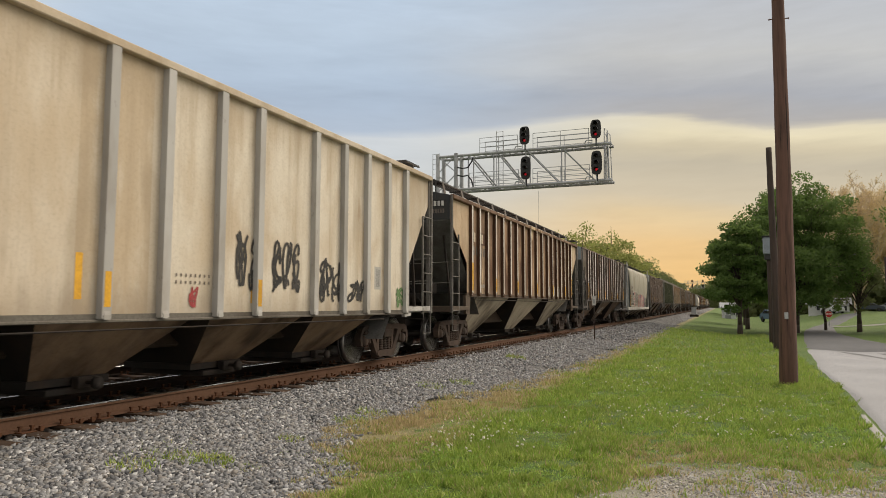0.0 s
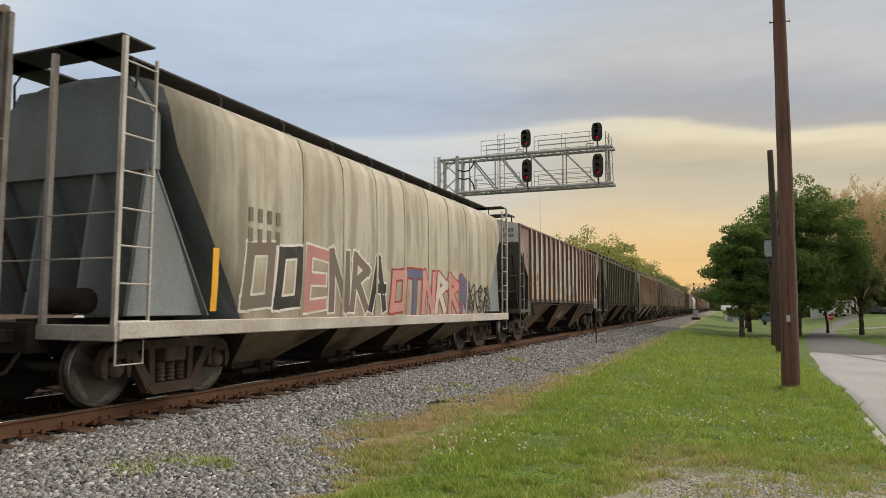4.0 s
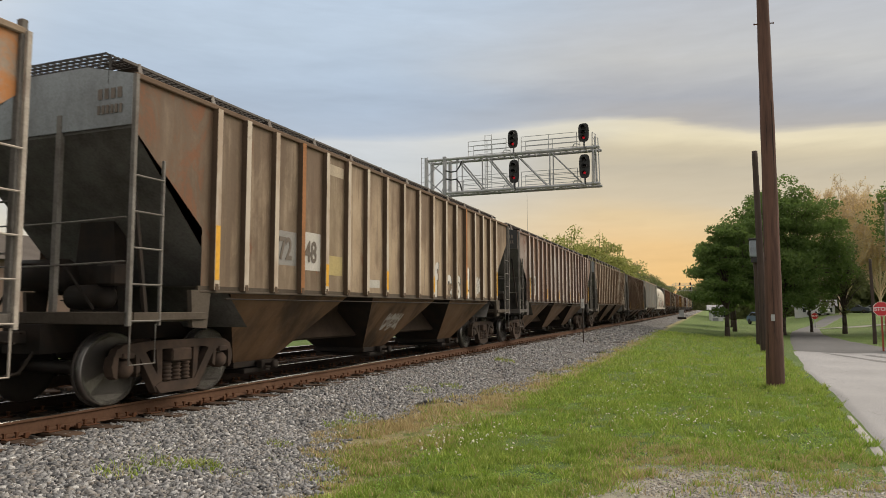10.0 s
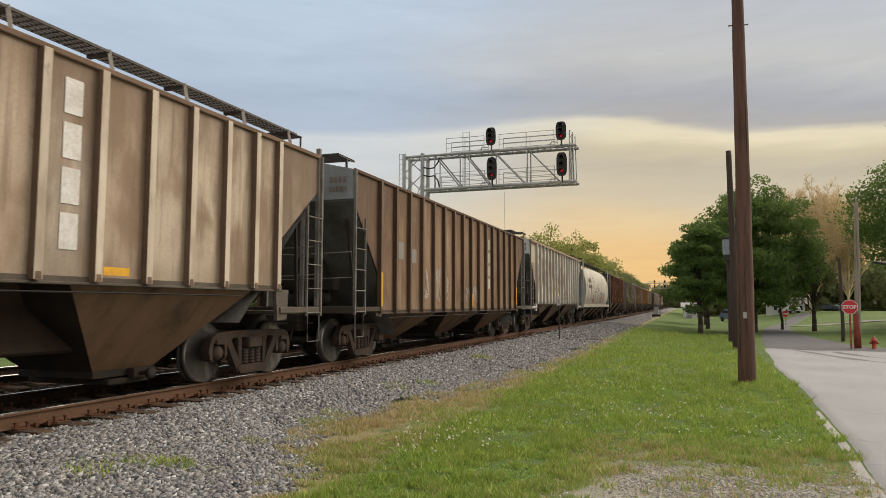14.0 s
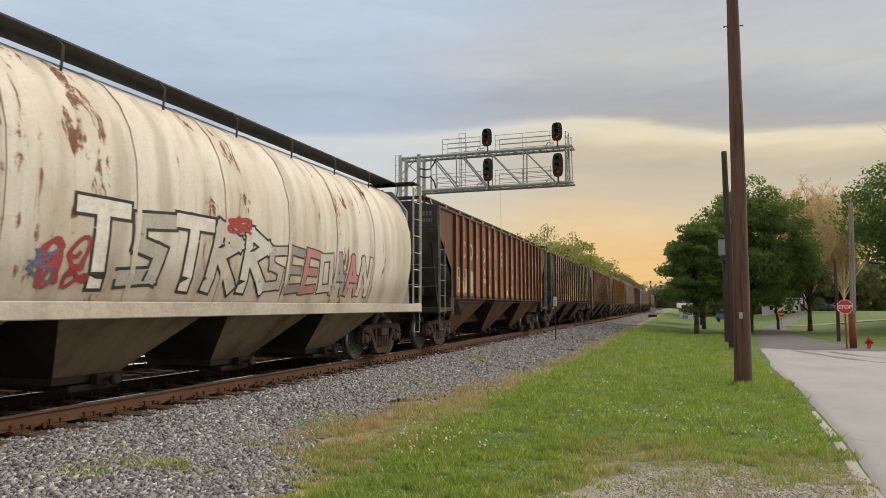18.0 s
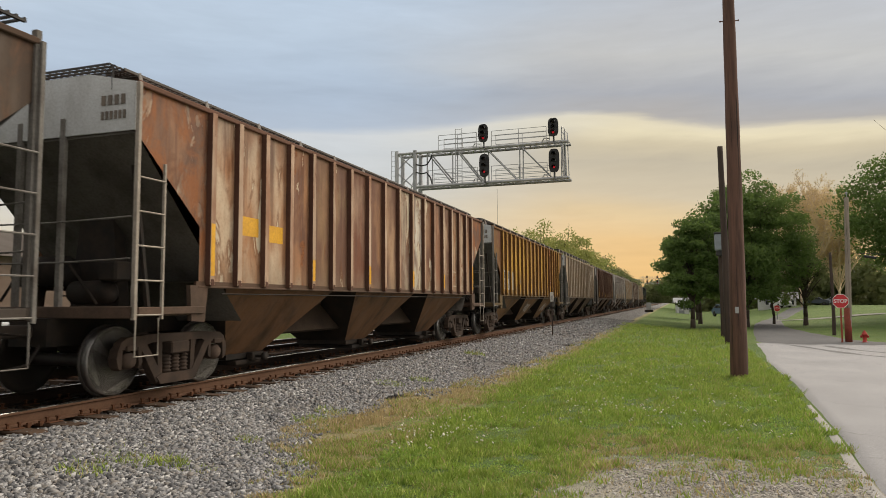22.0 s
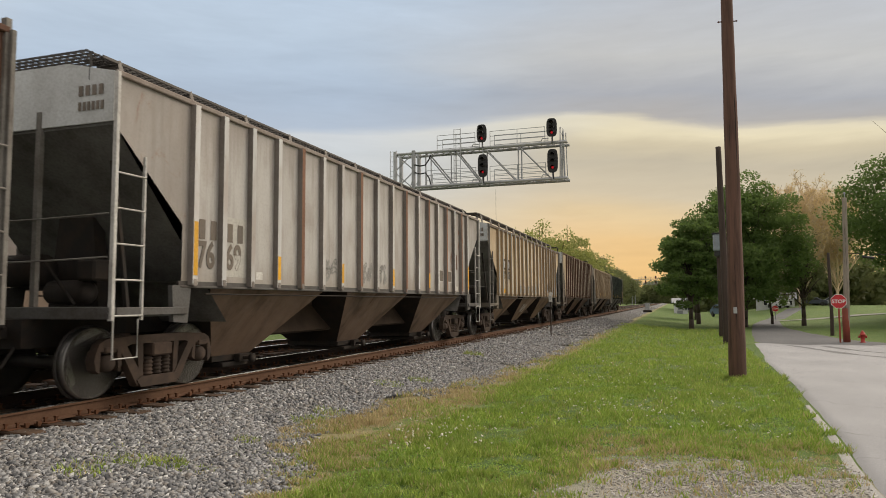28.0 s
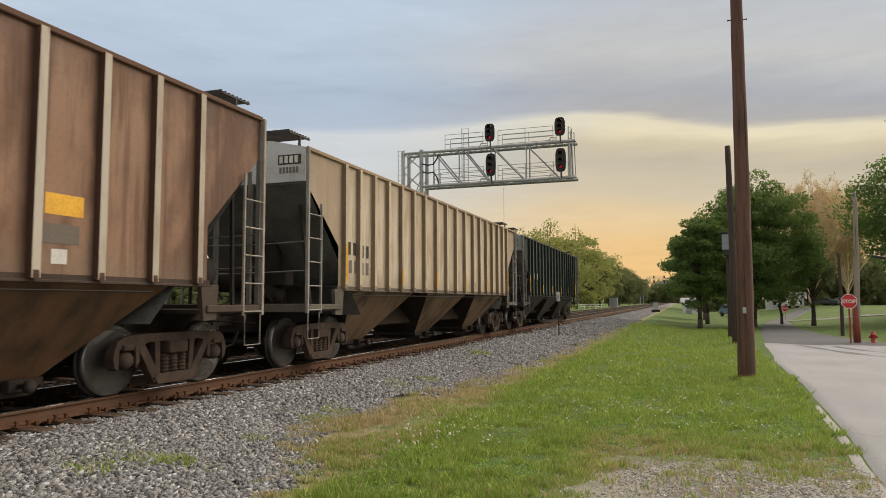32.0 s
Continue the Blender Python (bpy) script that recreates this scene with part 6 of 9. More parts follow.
             ("bars", 0.6, 3.55, 0.05, 8, "faint", 0.09), ("bars", 0.6, 3.42, 0.05, 8, "faint", 0.09), ("patch", panel_y(9), panel_y(9) + 0.4, 1.54, 1.64, "yellow"), ("patch", panel_y(12), panel_y(12) + 0.4, 1.54, 1.64, "yellow"), ("col", panel_y(11) + 0.15, 1.80, 0.40, 4, "white")],
    "cocoa": [("patch", 2.2, 2.75, 2.3, 2.7, "grey"), ("patch", 3.05, 3.6, 2.25, 2.6, "grey"), ("scribble", 3.9, 1.25, 0.6, 0.9, "chalk", 71, 0.03, 2), ("scribble", 4.9, 1.3, 0.5, 0.9, "chalk", 72, 0.03, 2), ("scribble", 5.7, 1.3, 0.5, 0.7, "chalk", 73, 0.03, 1), ("scribble", 7.3, 1.3, 2.0, 0.5, "chalk", 74, 0.025, 5), ("patch", 1.42, 1.52, 1.35, 2.1, "yellow"), ("col", 10.4, 1.75, 0.36, 4, "pale")],
    "ivory": [("patch", 6.3, 6.42, 1.42, 2.0, "yellow"), ("patch", 8.55, 8.66, 1.42, 1.95, "yellow"), ("patch", 9.7, 10.1, 1.72, 1.98, "faint"), ("bars", 9.7, 1.55, 0.06, 7, "faint", 0.08), ("patch", 8.7, 9.3, 1.48, 1.58, "grey"), ("patch", 8.7, 9.3, 1.70, 1.78, "grey")],
    "brick": [("num", "C", panel_y(1) + 0.1, 2.72, 0.52, "chalk"), ("num", "O", panel_y(2) + 0.1, 2.70, 0.52, "chalk"), ("num", "-", panel_y(3) + 0.2, 2.68, 0.52, "chalk"), ("num", "O", panel_y(4) + 0.1, 2.68, 0.52, "chalk"), ("num", "P", panel_y(5) + 0.1, 2.68, 0.52, "chalk"), ("num", "G", panel_y(7) + 0.1, 2.70, 0.54, "chalk"), ("num", "R", panel_y(8) + 0.1, 2.70, 0.54, "chalk"), ("num", "A", panel_y(9) + 0.1, 2.70, 0.54, "chalk"), ("num", "I", panel_y(10) + 0.2, 2.70, 0.54, "chalk"), ("num", "N", panel_y(11) + 0.1, 2.70, 0.54, "chalk"), ("num", "C", panel_y(14) + 0.1, 2.70, 0.54, "chalk"), ("num", "O", panel_y(15) + 0.1, 2.70, 0.54, "chalk"),
              *[("bars", panel_y(k) + 0.12, 3.34, 0.48, 1, "chalk", 0.36) for k in (5, 6, 7, 8, 9, 10, 11)], *[("bars", panel_y(k) + a, 2.26, 0.20, 1, "chalk", 0.17) for k in (4, 5, 6, 9, 10, 12) for a in (0.08, 0.38)], *[("bars", panel_y(k) + 0.22, 2.26, 0.20, 1, "chalk", 0.17) for k in (7, 8, 11, 13)],
              ("patch", panel_y(0) - 0.02, panel_y(0) + 0.62, 1.62, 2.38, "cream"), ("patch", panel_y(1), panel_y(1) + 0.62, 1.62, 2.36, "cream"), ("patch", panel_y(2) - 0.08, panel_y(2) + 0.60, 1.62, 2.32, "cream"), ("num", "23", panel_y(0) + 0.06, 1.70, 0.34, "faint"), ("num", "47", panel_y(1) + 0.06, 1.70, 0.34, "faint"), ("num", "8", panel_y(2) - 0.06, 1.70, 0.34, "faint"), ("bars", panel_y(0) + 0.06, 2.08, 0.26, 2, "brown", 0.26), ("bars", panel_y(1) + 0.06, 2.08, 0.26, 2, "brown", 0.26),
              *outline(panel_y(6) + 0.04, panel_y(6) + 0.54, 1.66, 2.12, "cream", 0.03), *[("patch", panel_y(6) + 0.08, panel_y(6) + 0.50, a, a + 0.035, "cream") for a in (1.75, 1.83, 1.91, 1.99)], ("patch", panel_y(4) - 0.05, panel_y(4) + 0.62, 1.98, 2.14, "cream"), ("patch", panel_y(5), panel_y(5) + 0.25, 1.95, 2.12, "cream"), *[q for k in (12, 13) for q in outline(panel_y(k) + 0.15, panel_y(k) + 0.55, 1.62, 1.86, "pale")], ("patch", panel_y(11) + 0.1, panel_y(11) + 0.45, 1.58, 1.80, "cream"), ("bars", panel_y(4), 1.75, 0.10, 5, "faint", 0.09), ("scribble", panel_y(8), 1.58, 0.5, 0.22, "white", 81, 0.045, 3), ("scribble", panel_y(9) + 0.02, 1.56, 0.36, 0.40, "white", 82, 0.05, 3)],
    "walnut": [("patch", panel_y(1), panel_y(1) + 0.35, 2.45, 2.75, "yellow"), ("patch", panel_y(2), panel_y(2) + 0.4, 2.45, 2.75, "yellow"), ("num", "77", panel_y(1), 2.05, 0.36, "faint"), ("patch", panel_y(1), panel_y(1) + 0.55, 1.98, 2.42, "grey"), ("patch", panel_y(3) + 0.1, panel_y(3) + 0.55, 1.95, 2.25, "grey"), ("patch", panel_y(4), panel_y(4) + 0.55, 1.95, 2.2, "grey"), ("scribble", panel_y(2), 1.62, 0.5, 0.35, "chalk", 91, 0.03, 2), ("scribble", panel_y(5) + 0.1, 2.15, 0.5, 0.45, "chalk", 92, 0.03, 2), ("scribble", panel_y(4) + 0.1, 1.58, 0.4, 0.25, "chalk", 93, 0.03, 2), ("scribble", panel_y(8), 1.58, 0.4, 0.35, "chalk", 94, 0.03, 1), ("scribble", panel_y(10), 2.0, 0.4, 0.3, "chalk", 95, 0.03, 1)],
    "russet": [("patch", panel_y(1) + 0.05, panel_y(1) + 0.5, 2.25, 2.55, "yellow"), ("patch", panel_y(2) + 0.05, panel_y(2) + 0.5, 2.2, 2.48, "yellow"), *outline(panel_y(14) + 0.04, panel_y(14) + 0.52, 1.66, 2.12, "cream", 0.03), *outline(panel_y(15) + 0.08, panel_y(15) + 0.46, 1.68, 2.02, "cream", 0.02)],
    "mustard": [("patch", panel_y(0), panel_y(0) + 0.62, 1.68, 2.45, "pale"), ("patch", panel_y(1), panel_y(1) + 0.62, 1.68, 2.42, "pale"), ("patch", panel_y(2), panel_y(2) + 0.6, 1.68, 2.40, "cream"), ("bars", panel_y(0) + 0.06, 2.12, 0.26, 2, "faint", 0.26), ("bars", panel_y(1) + 0.06, 2.12, 0.26, 2, "faint", 0.26), ("num", "23", panel_y(0) + 0.04, 1.74, 0.34, "faint"), ("num", "46", panel_y(1) + 0.04, 1.74, 0.34, "faint"), ("num", "8", panel_y(2) + 0.1, 1.74, 0.34, "faint"), ("scribble", panel_y(4), 1.85, 0.5, 0.3, "faint", 101, 0.03, 1), *[q for k in (13, 14) for q in outline(panel_y(k) + 0.04, panel_y(k) + 0.58, 1.76, 2.22, "pale")], ("patch", panel_y(15) + 0.15, panel_y(15) + 0.35, 1.68, 1.86, "white")],
    "parchment": [("bars", panel_y(1) + 0.12, 2.66, 0.18, 2, "white", 0.17), ("bars", panel_y(2) + 0.07, 2.60, 0.17, 2, "white", 0.17), *[("patch", panel_y(k) + 0.08, panel_y(k) + 0.50, 2.05, 2.42, "pale") for k in (1, 2)], ("patch", panel_y(6) + 0.05, panel_y(6) + 0.55, 1.58, 1.70, "yellow"), ("patch", panel_y(0), panel_y(0) + 0.5, 2.02, 2.22, "yellow"), ("patch", panel_y(1) + 0.1, panel_y(1) + 0.5, 2.62, 2.88, "yellow"), ("patch", panel_y(2) + 0.05, panel_y(2) + 0.5, 2.55, 2.82, "yellow"), ("patch", panel_y(3) + 0.05, panel_y(3) + 0.5, 1.58, 1.68, "yellow"), *[("patch", panel_y(k), panel_y(k) + 0.45, 1.55, 1.65, "yellow") for k in (6, 8, 10)], ("patch", panel_y(0) + 0.05, panel_y(0) + 0.35, 1.55, 1.75, "faint"), ("bars", panel_y(1) + 0.12, 2.12, 0.2, 2, "ochre", 0.15)],
    "maroon": [("patch", panel_y(12), panel_y(12) + 0.5, 1.68, 2.0, "pale"), ("patch", panel_y(11) - 0.05, panel_y(11) + 0.5, 1.7, 1.82, "yellow"), ("patch", panel_y(14), panel_y(14) + 0.35, 1.68, 1.9, "grey")],
    "silver": [("bars", panel_y(0) + 0.05, 2.12, 0.28, 2, "faint", 0.26), ("bars", panel_y(1) + 0.05, 2.12, 0.28, 2, "faint", 0.26), ("num", "76", panel_y(0) + 0.02, 1.72, 0.38, "faint"), ("num", "69", panel_y(1) + 0.02, 1.72, 0.38, "faint"), ("patch", panel_y(1), panel_y(1) + 0.58, 1.6, 2.5, "pale"), ("patch", panel_y(2) + 0.1, panel_y(2) + 0.28, 1.58, 1.70, "white"), ("scribble", panel_y(5), 1.62, 0.6, 0.45, "grey", 121, 0.03, 2), ("scribble", panel_y(7), 1.62, 0.6, 0.45, "grey", 122, 0.03, 2), ("scribble", panel_y(8), 1.62, 0.6, 0.45, "grey", 123, 0.03, 2), *[("patch", panel_y(k) + 0.10, panel_y(k) + 0.52, 1.78, 2.14, "pale") for k in (13, 14)], *[("patch", panel_y(k) + 0.13, panel_y(k) + 0.49, 1.81, 2.11, "faint") for k in (13, 14)], ("patch", panel_y(15) + 0.1, panel_y(15) + 0.32, 2.2, 2.65, "brown"), ("patch", panel_y(15) + 0.25, panel_y(15) + 0.4, 1.55, 1.68, "white")],
    "biscuit": [("patch", panel_y(1) - 0.03, panel_y(1) + 0.60, 2.48, 2.90, "brown"), ("patch", panel_y(2) - 0.03, panel_y(2) + 0.60, 2.48, 2.90, "brown"), ("bars", panel_y(1) + 0.05, 2.55, 0.28, 2, "white", 0.25), ("bars", panel_y(2) + 0.05, 2.55, 0.28, 2, "white", 0.25), ("num", "349", panel_y(1) - 0.02, 2.12, 0.32, "faint"), ("num", "908", panel_y(2) + 0.02, 2.12, 0.32, "faint"), ("patch", panel_y(1) + 0.1, panel_y(1) + 0.5, 1.55, 1.72, "yellow"), ("scribble", panel_y(5), 1.6, 4.0, 0.35, "grey", 131, 0.025, 9), ("scribble", panel_y(14) + 0.02, 1.55, 0.6, 0.75, "faint", 132, 0.022, 2), ("scribble", panel_y(15) + 0.05, 1.55, 0.5, 0.5, "faint", 133, 0.022, 2), ("patch", panel_y(16) + 0.1, panel_y(16) + 0.46, 1.70, 1.92, "yellow"), ("patch", panel_y(13) + 0.05, panel_y(13) + 0.56, 1.76, 2.10, "brown"), ("patch", panel_y(13) + 0.02, panel_y(13) + 0.58, 1.71, 1.745, "white"), ("patch", panel_y(13) + 0.1, panel_y(13) + 0.5, 1.54, 1.66, "yellow"), ("patch", panel_y(16) + 0.2, panel_y(16) + 0.46, 1.56, 1.64, "black")],
    "chestnut": [("bars", 2.62, 2.42, 0.28, 2, "faint", 0.24), ("bars", 2.62, 2.02, 0.22, 2, "faint", 0.2), ("patch", 1.62, 2.15, 2.05, 2.30, "yellow"), ("patch", 1.65, 1.95, 1.58, 1.75, "pale"), ("patch", 4.2, 4.6, 1.72, 1.84, "yellow"), ("patch", 6.4, 6.75, 1.62, 1.72, "yellow"), ("patch", 12.0, 12.5, 2.15, 2.38, "yellow"), ("patch", 11.95, 12.45, 1.84, 2.05, "faint"), ("patch", 12.1, 12.3, 1.62, 1.78, "white"), ("bars", 10.75, 1.9, 0.06, 6, "faint", 0.09), ("bars", 10.75, 1.75, 0.10, 5, "faint", 0.1)],
    "putty": [("bars", panel_y(0) + 0.1, 2.15, 0.26, 2, "black", 0.24), ("bars", panel_y(1) + 0.05, 2.12, 0.26, 2, "black", 0.24), ("bars", panel_y(0) + 0.15, 1.78, 0.26, 2, "faint", 0.24), ("bars", panel_y(1) + 0.05, 1.76, 0.26, 2, "faint", 0.24), ("patch", panel_y(4), panel_y(4) + 0.06, 1.55, 1.85, "rust"), ("patch", panel_y(11), panel_y(11) + 0.3, 1.6, 1.8, "faint")],
    "pine": [("bars", panel_y(1), 2.2, 0.28, 2, "chalk", 0.25), ("bars", panel_y(2), 2.2, 0.28, 2, "chalk", 0.25)],
    "sage": [("patch", 1.58, 1.70, 1.15, 2.0, "yellow"), ("bars", 2.3, 2.45, 0.20, 4, "faint", 0.22), ("bars", 2.3, 2.15, 0.20, 4, "faint", 0.22), ("scribble", 2.2, 1.10, 4.6, 1.15, "white", 141, 0.05, 6, ("faint", "black", "pink", "faint")), ("scribble", 6.9, 1.05, 4.8, 1.0, "red", 142, 0.05, 6, ("pink", "blue", "pink", "pale")), ("scribble", 11.5, 1.05, 2.0, 0.8, "black", 143, 0.05, 3)],
    "chalk": [("patch", 2.55, 4.35, 2.42, 2.68, "faint"), ("bars", 2.55, 2.80, 0.34, 4, "black", 0.42), ("bars", 2.5, 1.65, 0.5, 1, "brown", 0.5), ("patch", 3.2, 3.7, 1.62, 1.95, "pale"), ("bars", 3.9, 1.62, 0.25, 3, "faint", 0.2), ("scribble", 5.1, 1.40, 0.7, 0.6, "red", 154, 0.05, 2), ("scribble", 5.5, 1.40, 3.9, 1.05, "black", 151, 0.05, 5, ("white", "pale")), ("scribble", 9.3, 1.40, 4.0, 0.85, "brown", 152, 0.05, 7, ("pale", "grey", "pink")), ("scribble", 8.2, 2.3, 0.6, 0.25, "red", 155, 0.05, 1), ("scribble", 5.0, 1.45, 0.4, 0.4, "blue", 153, 0.03, 1), ("patch", 1.42, 1.55, 1.30, 2.4, "yellow"), ("bars", 5.4, 1.08, 0.10, 14, "black", 0.12)],
}


def tank_x(half):
    zs_, xs_ = [z for x, z in half], [x for x, z in half]
    return lambda z: float(np.interp(z, zs_, xs_)) + 0.004


def add_marks(car, name, xs=None):
    for item in MARKS.get(name, ()):
        kind, y, rest = item[0], item[1], item[2:]
        if kind == "patch":
            y1, z0, z1, ink = rest
            lay = 0.0015 if ink in ("white", "pale", "cream", "grey", "yellow") else 0.003
            if xs is None:
                put("stencil_panel", plate_mesh("stencil_panel", y, y1, z0, z1, 1.5005, INK[ink], lay), car)
            else:
                bm = bmesh.new()
                zz = np.linspace(z0, z1, 6)
                for a, b in zip(zz[:-1], zz[1:]):
                    bm.faces.new([bm.verts.new(p) for p in ((xs(a) + lay, y, a), (xs(a) + lay, y1, a), (xs(b) + lay, y1, b), (xs(b) + lay, y, b))])
                part("stencil_panel", bm, INK[ink], car)
        elif kind == "bars":
            z, size, count, ink, pitch = rest
            mark_row(car, count, y, z, size, INK[ink], min(0.55, 0.75 * pitch / size) if size < 0.2 else 0.48, 1.5052 if xs is None else xs(z) + 0.003, pitch)
        elif kind == "bubble":
            bubble(car, *item[1:])
        elif kind == "col":
            z, size, count, ink = rest
            for j in range(count):
                mark_row(car, 1, y, z + j * size * 1.25, size, INK[ink], 0.6, 1.5052)
        elif kind == "scribble":
            z, w, h, ink, seed, stroke, lt = rest[:7]
            fill = [INK[i] for i in rest[7]] if len(rest) > 7 else None
            scribble(car, y, z, w, h, INK[ink], seed, stroke, lt, fill, xs)
    for item in MARKS.get(name, ()):
        if item[0] == "num":
            _, text, y, z, size, ink = item
            put("lettering", letters(text, size * 1.38, INK[ink]), car, Matrix.Translation((1.5085 + (0.003 if ink == "white" else 0.0), y, z)) @ SIDE_TURN @ Matrix.Diagonal((0.74, 1, 1, 1)))


def end_placard(car, name, ze):
    """The car's marks beside the edge of the leading end: a row of bars, dark on the plate or white in a black box, and a smaller row under it."""
    boxed = name in ("parchment", "putty", "umber")
    if boxed:
        put("end_placard", plate_end("end_placard", 0.92, 1.40, ze - 0.30, ze - 0.12, INK["black"], 0.028), car)
    for z, n_, tall, ink in ((ze - 0.275, 4, 0.13, "white" if boxed else "faint"), (ze - 0.46, 6, 0.11, "faint")):
        for j in range(n_):
            a = 0.95 + j * 0.42 / n_
            put("lettering_bar", plate_end("lettering_bar", a, a + 0.27 / n_, z, z + tall, INK[ink], 0.024), car)


def bubble(car, y, z, w, h, rim, body, seed):
    """One fat rounded sprayed letter: a pale rim, a greyish body and a small counter."""
    rg = random.Random(seed)
    ph = [rg.uniform(0, 6.28) for _ in range(2)]

    def loop(f):
        pts = []
        for i in range(28):
            a = i / 28 * 6.2832
            r = f * (1 + 0.10 * math.sin(2 * a + ph[0]) + 0.07 * math.sin(3 * a + ph[1]))
            c, q = math.cos(a), math.sin(a)
            pts.append((y + 0.5 * w * r * math.copysign(abs(c) ** 0.7, c), z + 0.5 * h * r * math.copysign(abs(q) ** 0.7, q)))
        return pts

    for tag, ink, f, g, x in (("graffiti_outline", rim, 1.0, 0.88, 1.507), ("graffiti_fill", body, 0.88, 0.34, 1.506), ("graffiti_outline", rim, 0.34, 0.22, 1.507)):
        bm = bmesh.new()
        a = [bm.verts.new((x, p, q)) for p, q in loop(f)]
        b = [bm.verts.new((x, p, q)) for p, q in loop(g)]
        for i in range(28):
            j = (i + 1) % 28
            bm.faces.new((a[i], a[j], b[j], b[i]))
        part(tag, bm, INK[ink], car)


def plate_end(name, x0, x1, z0, z1, mat, y):
    bm = bmesh.new()
    box(bm, x0, x1, y, y + 0.004, z0, z1)
    return bm_mesh(name, bm, mat)


LOW_TAGS = {"banded": [(1, 201)], "mustard": [(1, 202), (2, 203)], "biscuit": [(1, 204)], "walnut": [(2, 205)], "dun": [(1, 206)], "ashen": [(1, 207)]}
CARS = []
for i, (start, length, kind, spec) in enumerate(TRAIN):
    if not length:
        length = TRAIN[i + 1][0] - start - 1.35
    car = (hopper_car if kind == "rib" else tank_car)(spec, start, length)
    if kind == "rib":
        add_marks(car, spec["name"])
        end_placard(car, spec["name"], spec.get("ze", 4.12))
    else:
        add_marks(car, spec["name"], tank_x(tank_section(spec["boxy"])))
    for bay, seed in LOW_TAGS.get(spec["name"], ()):
        zs, n = spec.get("zs", 1.48) - 0.04, spec.get("bays", 3)
        yc = 3.7 + bay * (length - 7.4) / (n - 1)
        scribble(car, yc - 0.45, 0.72, 0.9, 0.36, INK["chalk"], seed, 0.04, 3, None, lambda z: 0.59 + (z - 0.30) / (zs - 0.28) * 0.90)
    CARS.append((start, length, spec, car))


# ---- signal gantry ----
def glow(name, colour, strength):
    m, k, b = material(name, 0.3)
    k.put(b, "Base Color", (*colour, 1))
    k.put(b, "Emission Color", (*colour, 1))
    k.put(b, "Emission Strength", strength)
    return m


RED_LIT = glow("lit_red_lens", (0.60, 0.010, 0.02), 0.42)
DARK_LENS = worn("unlit_lens", (0.02, 0.012, 0.012), (0.03, 0.02, 0.02), 0.3, 9.0, 0.15)


def signal_head(parent, x, y, z0, z1):
    """Black oval target with three hooded lenses, the lowest of them lit red."""
    h, w = z1 - z0, 0.31
    zc = (z0 + z1) / 2
    bm = bmesh.new()
    pts = []
    for i in range(24):
        a = 2 * math.pi * i / 24
        cx, cz = math.cos(a), math.sin(a)
        pts.append((x + math.copysign(abs(cx) ** 0.55, cx) * w, zc + math.copysign(min(abs(cz), 1) ** 0.62, cz) * h / 2))
    prism(bm, pts, y - 0.02, y + 0.02, "y")
    box(bm, x - 0.17, x + 0.17, y + 0.02, y + 0.30, z0 + 0.15, z1 - 0.15, 0, 0.02)
    rod(bm, (x, y + 0.15, z0 - 0.35), (x, y + 0.15, z0 + 0.2), 0.05, 8)
    head = part("signal_head", bm, BLACK, parent, "black signal head showing red")
    for i, zz in enumerate((z0 + 0.22 * h, z0 + 0.5 * h, z0 + 0.78 * h)):
        bm = bmesh.new()
        lathe(bm, [(y - 0.045, 0.0), (y - 0.05, 0.035), (y - 0.035, 0.070), (y - 0.02, 0.074)], 14, "y", 0, (x, 0, zz))
        part("lens", bm, RED_LIT if i == 0 else DARK_LENS, head, "glowing red lens" if i == 0 else "")
        bm = bmesh.new()
        n = 10
        a = [(x + 0.135 * math.cos(math.pi * j / n * 1.2 - 0.3), zz + 0.135 * math.sin(math.pi * j / n * 1.2 - 0.3)) for j in range(n + 1)]
        for (xa, za), (xb, zb) in zip(a[:-1], a[1:]):
            bm.faces.new([bm.verts.new(p) for p in ((xa, y - 0.02, za), (xb, y - 0.02, zb), (xb, y - 0.28, zb - 0.03), (xa, y - 0.28, za - 0.03))])
        part("hood", bm, BLACK, head)


